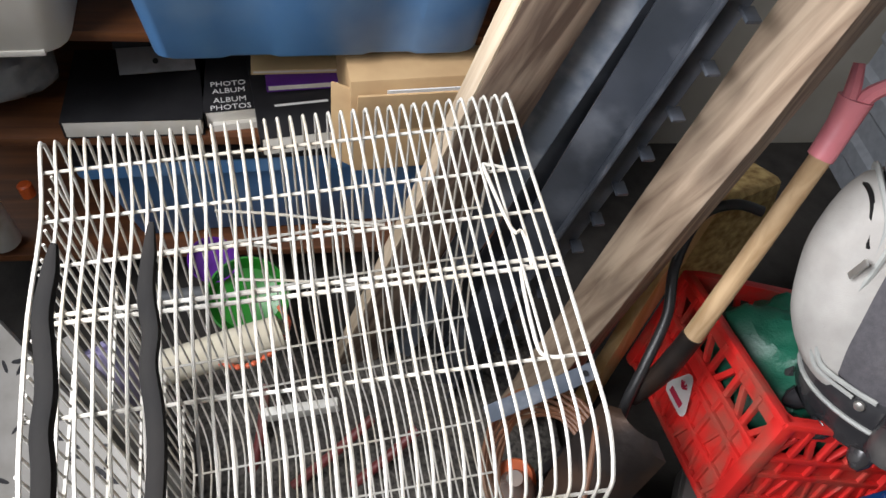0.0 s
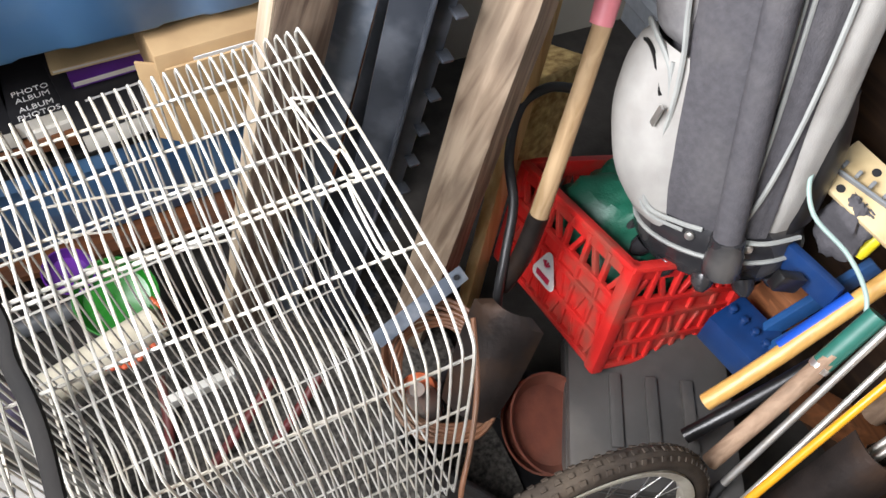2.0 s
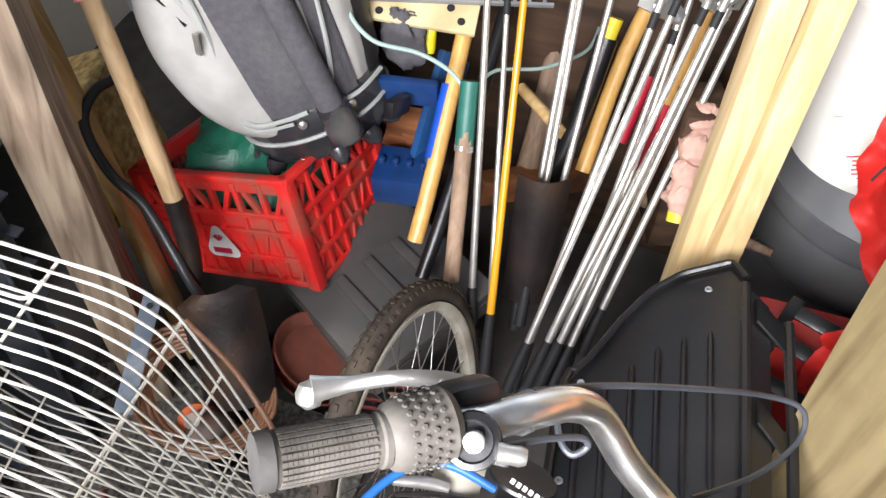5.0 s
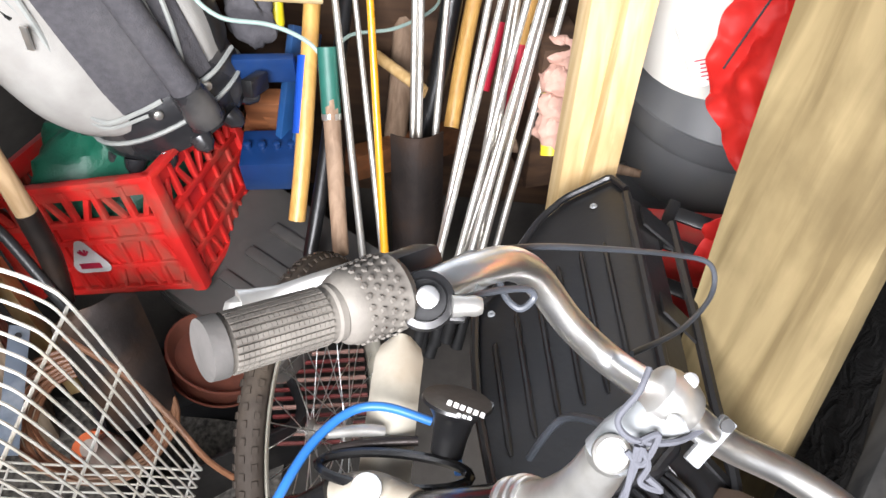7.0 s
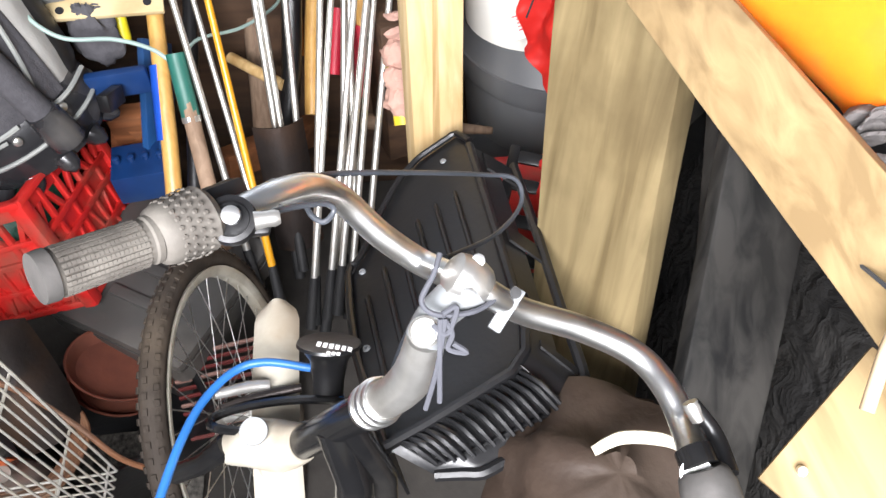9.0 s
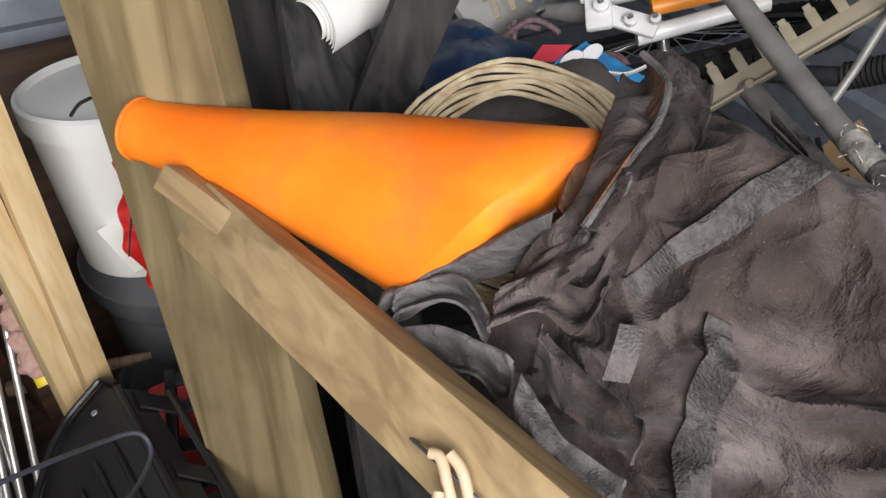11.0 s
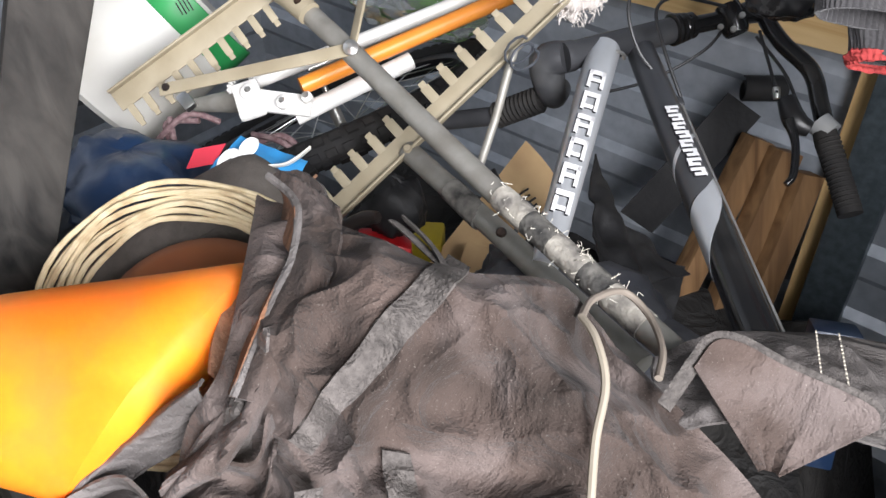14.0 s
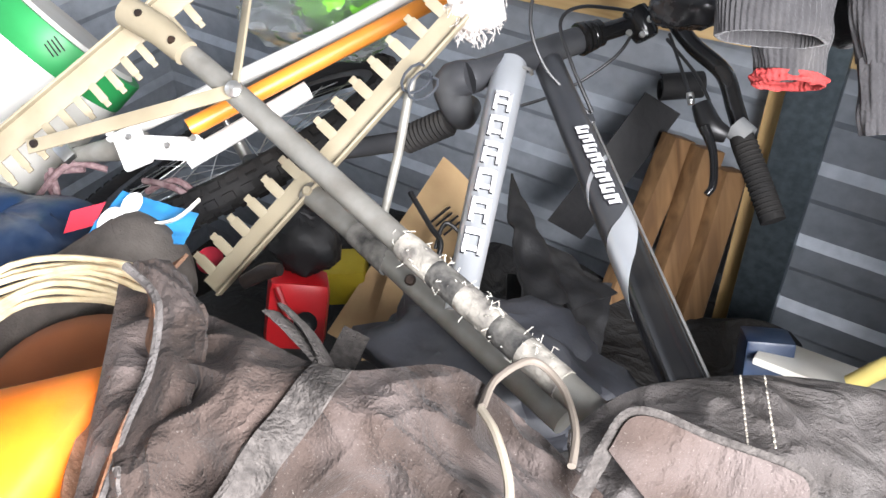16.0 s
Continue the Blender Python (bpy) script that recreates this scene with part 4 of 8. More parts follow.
def seam(way, r=0.0032):
    """Piping over the bag along angles and heights."""
    pts = [gm @ V(k * (0.131 + 0.034 * z) * math.sin(radians(a)) * 1.04, -k * (0.131 + 0.034 * z) * 0.83 * math.cos(radians(a)), z) for a, z in way for k in (1.1 if a < -36 else 1.0,)]
    part("piping", tube(pts, r, 6, n=6), PIPING, bag)


seam([(-41, 0.75), (-41, 0.42), (-38, 0.31), (-40, 0.22), (-47, 0.14), (-50, 0.09), (-42, 0.06), (-24, 0.054), (-8, 0.056)], 0.004)
seam([(-44, 0.30), (-43, 0.22), (-51, 0.14), (-54, 0.085), (-44, 0.05), (-20, 0.043)])
seam([(9, 0.8), (9, 0.5), (10, 0.25), (8, 0.10), (11, 0.055), (30, 0.045), (60, 0.045)], 0.004)
seam([(13, 0.8), (13, 0.5), (14, 0.25), (12, 0.09)])
seam([(32, 0.8), (33, 0.55), (30, 0.32), (22, 0.16), (13, 0.075)], 0.004)
seam([(-108, 0.14), (-106, 0.26), (-90, 0.318), (-62, 0.322), (-46, 0.29), (-42, 0.24)], 0.004)
part("zip", tube([gm @ V(0.166 * math.sin(radians(a)), -0.166 * 0.82 * math.cos(radians(a)), z) for a, z in ((-92, 0.25), (-78, 0.298), (-58, 0.298), (-46, 0.25))], 0.0035, 6, n=6), BLACK, bag)
part("zip_pull", block(gm @ pose(-0.118, -0.108, 0.225, 0, 24, -48), 0.010, 0.004, 0.038, 0.0035), ALLOY, bag, "grey metal zip pull")
part("leg_tube", tube([gm @ V(0.02, -0.118, 0.02), gm @ V(0.0, -0.135, 0.4), gm @ V(-0.02, -0.15, 0.9)], 0.022, 14, n=4), BAGGREY, bag, "padded charcoal stand leg")
part("leg_cup", lathe(gm @ V(0.022, -0.117, -0.005), gm.to_3x3() @ V(-0.05, -0.05, 1), [(0.03, 0), (0.028, 0.03), (0.025, 0.065), (0.022, 0.066)], 18), BAGBASE, bag)
prof = [(0.104, -0.05), (0.118, -0.045), (0.130, -0.02), (0.130, 0.02), (0.124, 0.055), (0.119, 0.06)]
part("base", lathe(gm @ V(0, 0, 0), GA, prof, 40, side=GS, squash=0.8), BAGBASE, bag)
part("base_band", tube([gm @ V(0.1315 * math.cos(a * math.pi / 20), 0.1315 * 0.8 * math.sin(a * math.pi / 20), 0.005) for a in range(40)], 0.004, 6, closed=True), PIPING, bag)
for i in range(12):
    a = i * math.pi / 6
    part("base_stud", lathe(gm @ V(0.118 * math.cos(a), 0.118 * 0.8 * math.sin(a), -0.04), gm.to_3x3() @ V(0.7 * math.cos(a), 0.7 * math.sin(a), -0.7), [(0.019, 0), (0.016, 0.014), (0.006, 0.026)], 10), BAGBASE, bag)
for x in (-0.035, 0.05):
    part("rivet", lathe(gm @ V(x, -0.101, 0.035), gm.to_3x3() @ V(x, -1, 0), [(0.008, 0), (0.007, 0.004), (0.003, 0.006)], 12), ALLOY, bag, "dull metal rivet")
part("strap_buckle", block(gm @ pose(0.115, -0.11, 0.0, 10, 20, 40), 0.05, 0.02, 0.03, 0.004), BLACK, bag)

# ---- grey tub below the crate, pots, coil and bottle ----
SITE = HOME
TUBGREY = mat("grey tub lid", (0.075, 0.072, 0.068), (0.05, 0.048, 0.045), scale=8, rough=0.45, bump=0.05, dirt=(0.19, 0.17, 0.145), dirt_amount=0.45, dirt_scale=5)
gt = thing("grey_tub", (0.78, 0.2, 0.0), "grey plastic storage tub with a ribbed lid and a label", "storage tub")
gtm = Matrix.Translation(V(0.835, 0.215, 0.0)) @ pose(0, 0, 0, 0, 0, -28)
part("body", tub(gtm, 0.31, 0.33, 0.30, 0.88), TUBGREY, gt)
lid = part("lid", block(gtm @ pose(0, 0, 0.315), 0.34, 0.36, 0.03, 0.012), TUBGREY, gt)
for k in (-0.075, 0.0, 0.075):
    part("rib", block(gtm @ pose(k, -0.02, 0.333), 0.026, 0.16, 0.014, 0.006), TUBGREY, lid)
part("label", block(Matrix.Translation(set_back(1.157) @ V(0.822, 0.142, 0.488)) @ basis((0.1, -0.1, 1), V(0.284, -0.946, -0.156)), 0.052, 0.028, 0.0015, 0), LABEL, gt, "white paper label with dark bars")
for k in range(7):
    part("label_bar", block(Matrix.Translation(set_back(1.156) @ V(0.821, 0.141, 0.490)) @ basis((0.1, -0.1, 1), V(0.284, -0.946, -0.156)) @ pose(-0.012 + k * 0.004, 0, 0.001), 0.0016, 0.013, 0.001, 0), INK, gt)
COIL = mat("brown vinyl cord", (0.22, 0.10, 0.05), (0.16, 0.07, 0.035), rough=0.5, bump=0.05, dirt=(0.3, 0.22, 0.15), dirt_amount=0.4)
coil = thing("hose_coil", V(0.429, 0.365, 0.425), "coil of brown cord lying beside the cage", "coil")
cc = V(V(0.476, 0.456, 0.284))
cx, cy = V(V(0.999, -0.047, 0.020)), V(V(0.095, 0.988, 0.120))
for k in range(7):
    r = 0.09 + 0.006 * k
    pts = [cc + cx * r * math.cos(a * math.pi / 9) + cy * r * 1.25 * math.sin(a * math.pi / 9) + V(0.003 * math.sin(a + k), 0.004 * math.cos(2 * a + k), 0.005 * k) for a in range(18)]
    part("turn", tube(pts, 0.0048, 7, closed=True, n=2), COIL, coil)
part("loose_end", tube([V(0.507, 0.423, 0.553), V(0.467, 0.314, 0.531), V(0.418, 0.227, 0.503), V(0.369, 0.157, 0.482), V(0.337, 0.089, 0.501)], 0.005, 8, n=6), COIL, coil)
GLASSY = mat("cloudy clear plastic", (0.5, 0.45, 0.4), (0.36, 0.31, 0.27), rough=0.15, bump=0.1, trans=0.5)
bt = thing("plastic_bottle", V(0.409, 0.411, 0.263), "cloudy plastic bottle with an orange label", "bottle")
part("bottle", lathe(V(0.447, 0.430, 0.133), V(-0.204, -0.028, 0.978), [(0.03, 0), (0.04, 0.01), (0.042, 0.12), (0.034, 0.15), (0.016, 0.18), (0.016, 0.2)], 22), GLASSY, bt)
part("band", lathe(V(0.433, 0.452, 0.210), V(-0.204, -0.028, 0.978), [(0.0425, 0), (0.0435, 0.01), (0.043, 0.045), (0.036, 0.06)], 22), mat("orange label", (0.6, 0.13, 0.03), (0.5, 0.1, 0.03), rough=0.5), bt)
bx = thing("black_box", (0.62, 0.25, 0.0), "empty black plastic box on the floor", "box")
part("body", tub(Matrix.Translation(V(0.56, 0.30, 0.02)) @ pose(0, 0, 0, 0, 0, 35), 0.26, 0.34, 0.24, 0.9), BLACK, bx)
PINK2M = mat("dusty pink slat", (0.34, 0.2, 0.17), (0.28, 0.16, 0.13), rough=0.8, bump=0.1)
TERRA = mat("terracotta", (0.17, 0.055, 0.034), (0.12, 0.04, 0.026), rough=0.8, bump=0.2, dirt=(0.12, 0.08, 0.06), dirt_amount=0.4)
for k, c in enumerate((V(0.632, 0.276, 0.273), V(0.638, 0.305, 0.189))):
    whole("plant_saucer", lathe(c, (0.3, -0.35, 0.9), [(0.06, 0), (0.085, 0.004), (0.105, 0.03), (0.10, 0.03), (0.082, 0.01), (0.01, 0.006)], 36), TERRA, "terracotta plant saucer leaning among the pots", "saucer", group="terracotta saucers")
sl_ = thing("slatted_mat", V(0.623, 0.070, 0.210), "folded maroon slatted mat on the floor", "mat")
for k in range(11):
    part("slat", beam(V(V(0.664, 0.187, 0.255)).lerp(V(V(0.488, 0.125, 0.206)), k / 11), V(V(0.699, -0.008, 0.270)).lerp(V(V(0.518, -0.060, 0.216)), k / 11), 0.011, 0.006, (0, 0, 1)), MAROON if k % 3 else PINK2M, sl_)

# ---- bicycle wheel behind the handlebar ----
def wheel(name, c, axle, r, tyre_r, rim_mat, label, group=None, spokes=36, knobs=60, rim_w=0.026, rubber=None, knob=(0.006, 0.017, 0.012)):
    """A spoked bicycle wheel with tyre, rim, hub and spokes."""
    c = V(c)
    m = Matrix.Translation(c) @ basis(axle, (0, 0, 1))
    w = thing(name, c - V(0, 0, r), label, "spare wheel")

    def circ(rr, n, z=0.0):
        return [m @ V(rr * math.cos(2 * math.pi * k / n), rr * math.sin(2 * math.pi * k / n), z) for k in range(n)]
    ty = part("tyre", tube(circ(r - tyre_r, 64), tyre_r, 12, closed=True), rubber or RUBBER, w)
    kb = bmesh.new()
    for k in range(knobs):
        a = 2 * math.pi * k / knobs
        for s in (-1, 0, 1):
            b = s * 0.8
            rr = r - tyre_r + (tyre_r + 0.001) * math.cos(b)
            q = m @ pose(0, 0, 0, 0, 0, math.degrees(a + (0.5 * math.pi / knobs * 2 if s else 0))) @ pose(rr, 0, (tyre_r + 0.001) * math.sin(b), 0, -math.degrees(b), 0)
            block(q, *knob, 0, kb)
    part("tread", kb, rubber or RUBBER, ty)
    bm = bmesh.new()
    n = 64
    ri = r - 2 * tyre_r + 0.004
    prof = [(ri, -rim_w / 2), (ri - 0.008, -rim_w / 2), (ri - 0.018, -rim_w * 0.3), (ri - 0.018, rim_w * 0.3), (ri - 0.008, rim_w / 2), (ri, rim_w / 2)]
    rings = [[bm.verts.new(m @ V(p * math.cos(2 * math.pi * k / n), p * math.sin(2 * math.pi * k / n), z)) for p, z in prof] for k in range(n)]
    for k in range(n):
        A, B = rings[k], rings[(k + 1) % n]
        for j in range(len(prof)):
            bm.faces.new((A[j], A[(j + 1) % len(prof)], B[(j + 1) % len(prof)], B[j]))
    part("rim", bm, rim_mat, w)
    part("hub", lathe(m @ V(0, 0, -0.04), m.to_3x3() @ V(0, 0, 1), [(0.006, -0.02), (0.006, 0), (0.022, 0.002), (0.022, 0.008), (0.012, 0.014), (0.012, 0.066), (0.022, 0.072), (0.022, 0.078), (0.006, 0.08), (0.006, 0.1)], 18), ALLOY, w)
    for k in range(spokes):
        a = 2 * math.pi * k / spokes
        s = 1 if k % 2 else -1
        o = a + (0.55 if k % 4 < 2 else -0.55)
        part("spoke", tube([m @ V(0.02 * math.cos(o), 0.02 * math.sin(o), 0.034 * s), m @ V((ri - 0.016) * math.cos(a), (ri - 0.016) * math.sin(a), 0)], 0.0011, 5, cap=False), CHROME, w)
    return w


OLDTYRE = mat("perished brown tyre", (0.030, 0.023, 0.018), (0.05, 0.04, 0.032), scale=24, rough=0.8, bump=0.3, dirt=(0.11, 0.085, 0.06), dirt_amount=0.5, dirt_scale=9)
RIMWHITE = mat("dirty cream rim", (0.55, 0.52, 0.44), (0.46, 0.43, 0.35), rough=0.45, bump=0.06, dirt=(0.2, 0.15, 0.1), dirt_amount=0.55, dirt_scale=10)
wheel("loose_spoked_wheel", (0.504, 0.012, 0.32), V(-0.031, 0.976, -0.214), 0.325, 0.021, RIMWHITE, "loose spoked wheel with a cream rim and a worn brown tyre", rim_w=0.036, knobs=84, rubber=OLDTYRE, knob=(0.0026, 0.010, 0.008))

# ---- garden tools leaning at the back ----
BROWNPLY = wood_mat("dark brown board", (0.075, 0.042, 0.024), (0.035, 0.02, 0.013), (0, 1, 0), rings=30)
whole("back_board", box_at((1.42, -0.05, 0.5), (0.03, 1.3, 1.0), 2, 0.003, None, 0, 8), BROWNPLY, "dark brown plywood board behind the tools", "board")
for k, (p, q) in enumerate(((V(1.146, 0.331, 0.445), V(1.153, 0.215, 0.409)), (V(1.145, 0.324, 0.464), V(1.156, 0.227, 0.466)), (V(1.149, 0.115, 0.311), V(1.349, -0.105, 0.234)))):
    whole("timber_offcut", beam(p, q, 0.07, 0.05, (0, 0.2, 1), 0.004, 0.003, 6), wood_mat("orange brown timber", (0.24, 0.09, 0.035), (0.13, 0.05, 0.02), (0, 1, 0)), "reddish brown timber offcut stacked on the floor", "timber", group="reddish timber offcuts")
BLUEPL = mat("blue moulded plastic", (0.006, 0.032, 0.12), (0.005, 0.024, 0.09), rough=0.4, bump=0.05, dirt=(0.1, 0.14, 0.2), dirt_amount=0.3)
bc = thing("blue_crate", V(1.054, 0.248, 0.408), "blue plastic crate lying behind the red one", "crate")
part("side", block(Matrix.Translation(V(1.034, 0.245, 0.430)) @ basis((0, 0, 1), V(0.179, -0.984, -0.022)), 0.12, 0.10, 0.08, 0.006), BLUEPL, bc)
part("rim", block(Matrix.Translation(V(1.089, 0.241, 0.635)) @ basis((0, 0, 1), V(0.179, -0.984, -0.022)), 0.12, 0.02, 0.06, 0.006), BLUEPL, bc)
for k in range(4):
    part("lug", lathe(V(1.034, 0.245, 0.430) + V(V(0.179, -0.984, -0.022)) * (-0.045 + 0.03 * k) + V(0, 0, 0.04), (0, 0, 1), [(0.008, 0), (0.008, 0.012), (0.005, 0.014)], 10), BLUEPL, bc)


def pole(pts, r, material, label, category, group="", name="tool_handle", sleeves=()):
    """A tool's handle; sleeves: (from, to, radius, material, name) as shares of its length."""
    a, b = V(pts[0]), V(pts[-1])
    t = thing(name, b, label, category, group)
    part("handle", tube(pts, r, 12, n=3 if len(pts) > 2 else 0), material, t)
    for s, e, rr, mm, nn in sleeves:
        part(nn, tube([a.lerp(b, s), a.lerp(b, (s + e) / 2), a.lerp(b, e)], rr, 12), mm, t)
    return t


YELLOWWOOD = wood_mat("varnished handle", (0.58, 0.34, 0.10), (0.48, 0.26, 0.07), (0.3, 0, 1), rings=60, rough=0.4)
BLUEPAINT = mat("blue painted band", (0.01, 0.07, 0.42), (0.01, 0.06, 0.35), rough=0.4, bump=0.02)
BROWNHANDLE = wood_mat("grey brown handle", (0.32, 0.22, 0.15), (0.2, 0.13, 0.085), (0.3, 0, 1), rings=60)
GREENTAPE = mat("dark green sleeve", (0.02, 0.13, 0.10), (0.015, 0.1, 0.075), rough=0.5, bump=0.1)
pole([V(1.284, 0.169, 0.787), V(0.998, 0.152, 0.544), V(0.881, 0.153, 0.434)], 0.017, YELLOWWOOD, "varnished tool handle with a blue painted band", "tool handle", "leaning tool handles", sleeves=((0.40, 0.68, 0.0205, BLUEPAINT, "painted_band"),))
pole([V(1.413, 0.115, 0.770), V(1.004, 0.116, 0.495), V(0.838, 0.124, 0.374)], 0.015, BLACK, "black tool handle leaning at the back", "tool handle", "leaning tool handles")
pole([V(1.076, 0.106, 0.705), V(0.945, 0.079, 0.537), V(0.842, 0.059, 0.394)], 0.0165, BROWNHANDLE, "grey-brown axe handle with a dark green sleeve", "tool handle", "leaning tool handles", sleeves=((-0.02, 0.30, 0.0185, GREENTAPE, "sleeve"), (0.29, 0.32, 0.019, ALLOY, "ferrule")))
pole([V(1.504, 0.028, 0.618), V(1.357, 0.025, 0.427), V(1.260, 0.031, 0.280)], 0.028, BROWNHANDLE, "thick grey-brown wooden handle with faint print", "tool handle", "leaning tool handles")
pole([V(1.307, -0.098, 0.693), V(1.213, -0.082, 0.550), V(1.127, -0.054, 0.417)], 0.022, BLACK, "black tool handle with a yellow top", "tool handle", "leaning tool handles", sleeves=((-0.12, 0.06, 0.017, YELLOW, "yellow_cap"),))
pole([V(1.475, -0.176, 0.774), V(1.337, -0.136, 0.643), V(1.145, -0.120, 0.472)], 0.017, YELLOWWOOD, "pale wooden tool handle among the clubs", "tool handle", "leaning tool handles")
pole([V(1.568, -0.081, 0.717), V(1.432, -0.080, 0.586), V(1.336, -0.080, 0.479)], 0.014, wood_mat("orange handle", (0.5, 0.17, 0.03), (0.36, 0.11, 0.02), (0.3, 0, 1)), "orange wooden handle among the tools", "tool handle", "leaning tool handles")
pole([V(1.296, 0.069, 0.515), V(1.182, -0.063, 0.528)], 0.013, PINE, "pale stick lying across the tools", "stick")
pole([V(1.137, -0.236, 0.455), V(1.097, -0.375, 0.473), V(1.057, -0.514, 0.491)], [0.018, 0.016, 0.008], BROWNHANDLE, "brown forked stick lying among the tools", "stick")
REDGRIP = mat("red rubber grip", (0.5, 0.015, 0.04), (0.4, 0.012, 0.03), rough=0.5, bump=0.08)
pole([V(1.238, -0.199, 0.683), V(1.148, -0.181, 0.584)], 0.014, REDGRIP, "red rubber grip among the clubs", "grip")
pole([V(1.155, -0.249, 0.707), V(1.106, -0.233, 0.568)], [0.015, 0.022], REDGRIP, "red tool grip with a wooden shaft", "tool handle", sleeves=((-1.2, 0.0, 0.013, YELLOWWOOD, "shaft"),))
sp = thing("spade", V(0.933, -0.086, 0.313), "dark rusty spade standing blade up among the clubs", "spade")
msp = Matrix.Translation(V(0.945, -0.084, 0.455)) @ basis(V(0.383, 0.049, 0.923), V(0.272, -0.953, -0.134))
part("blade", sheet(lambda u, v: msp @ V((u - 0.5) * 0.10, 0.03 * (u - 0.5) ** 2 * 4, 0.14 - 0.29 * v), 10, 10, 0.003), RUSTY, sp)
BLUESTEEL = mat("blue painted steel", (0.015, 0.07, 0.2), (0.012, 0.05, 0.15), rough=0.35, bump=0.05, dirt=(0.1, 0.12, 0.14), dirt_amount=0.4)
for k, (a, b) in enumerate(((V(1.235, 0.217, 0.625), V(1.054, 0.230, 0.438)), (V(1.212, 0.175, 0.631), V(1.049, 0.186, 0.464)))):
    whole("blue_level", beam(a, b, 0.034, 0.018, V(0.899, -0.241, 0.366)), BLUESTEEL, "long blue metal bar leaning at the back", "metal bar", group="blue bars at the back")
whole("yellow_spout", lathe(V(1.167, 0.230, 0.672), V(0.532, 0.078, 0.843), [(0.012, 0), (0.014, 0.01), (0.012, 0.09), (0.010, 0.1)], 16), mat("yellow plastic", (0.72, 0.62, 0.02), rough=0.4), "yellow plastic tube among the tools", "tube")
whole("blue_sheath", crumple(V(1.159, 0.281, 0.700), 0.03, 0.05, 0.07, 6.0, 0.3), BAGGREY, "dark grey crumpled cloth hanging by the bag", "cloth")

# cream slotted board with a green wire
CREAM = mat("cream plastic board", (0.62, 0.50, 0.29), (0.54, 0.42, 0.23), scale=10, rough=0.45, bump=0.05, dirt=(0.3, 0.2, 0.08), dirt_amount=0.4, dirt_scale=12)
pb = thing("slotted_board", V(1.152, 0.234, 0.747), "cream plastic board with holes and a toothed strip", "rack")
mpb = Matrix.Translation(V(1.195, 0.257, 0.768)) @ basis(V(-0.342, -0.148, 0.928), V(0.259, -0.925, -0.279))
part("plate", block(mpb, 0.24, 0.105, 0.012, 0.003), CREAM, pb)
for x, y in ((-0.055, 0.03), (0.065, -0.005), (-0.07, -0.035), (0.09, -0.03)):
    part("hole", lathe(mpb @ V(x, y, 0.0055), mpb.to_3x3() @ V(0, 0, 1), [(0.008, 0), (0.008, 0.0015)], 14), INK, pb)
part("toothed_strip", block(mpb @ pose(0.06, 0.0, 0.02, 0, 0, 8), 0.4, 0.006, 0.012, 0.002), GREY, pb)
for k in range(14):
    part("tooth", block(mpb @ pose(-0.125 + k * 0.028, -0.008 + 0.0035 * k * 0.9, 0.02, 0, 0, 8), 0.007, 0.014, 0.01, 0.002), GREY, pb)
GREENWIRE = mat("pale green wire", (0.30, 0.40, 0.36), (0.24, 0.33, 0.3), rough=0.5, bump=0.03)
whole("green_wire", tube([V(1.124, 0.349, 0.821), V(1.071, 0.339, 0.813), V(1.052, 0.285, 0.778), V(1.074, 0.206, 0.754), V(1.082, 0.145, 0.719), V(1.069, 0.106, 0.682)], 0.0042, 8, n=8), GREENWIRE, "pale green plastic-coated wire loop", "wire")
whole("grey_wire", tube([V(1.066, 0.103, 0.679), V(1.145, 0.083, 0.687), V(1.212, 0.004, 0.663), V(1.297, -0.061, 0.655), V(1.367, -0.069, 0.663)], 0.0036, 8, n=8), GREENWIRE, "grey-green wire running behind the clubs", "wire")

# ---- golf clubs ----
SHAFT = mat("steel club shaft", (0.62, 0.61, 0.58), (0.5, 0.48, 0.44), scale=30, rough=0.38, metal=0.8, bump=0.02, dirt=(0.35, 0.3, 0.22), dirt_amount=0.4, dirt_scale=20)
CLUBGRIP = mat("black club grip", (0.014, 0.014, 0.015), (0.022, 0.022, 0.022), rough=0.6, bump=0.2)
YSHAFT = mat("yellow club shaft", (0.62, 0.29, 0.012), (0.55, 0.25, 0.012), rough=0.3, bump=0.02)


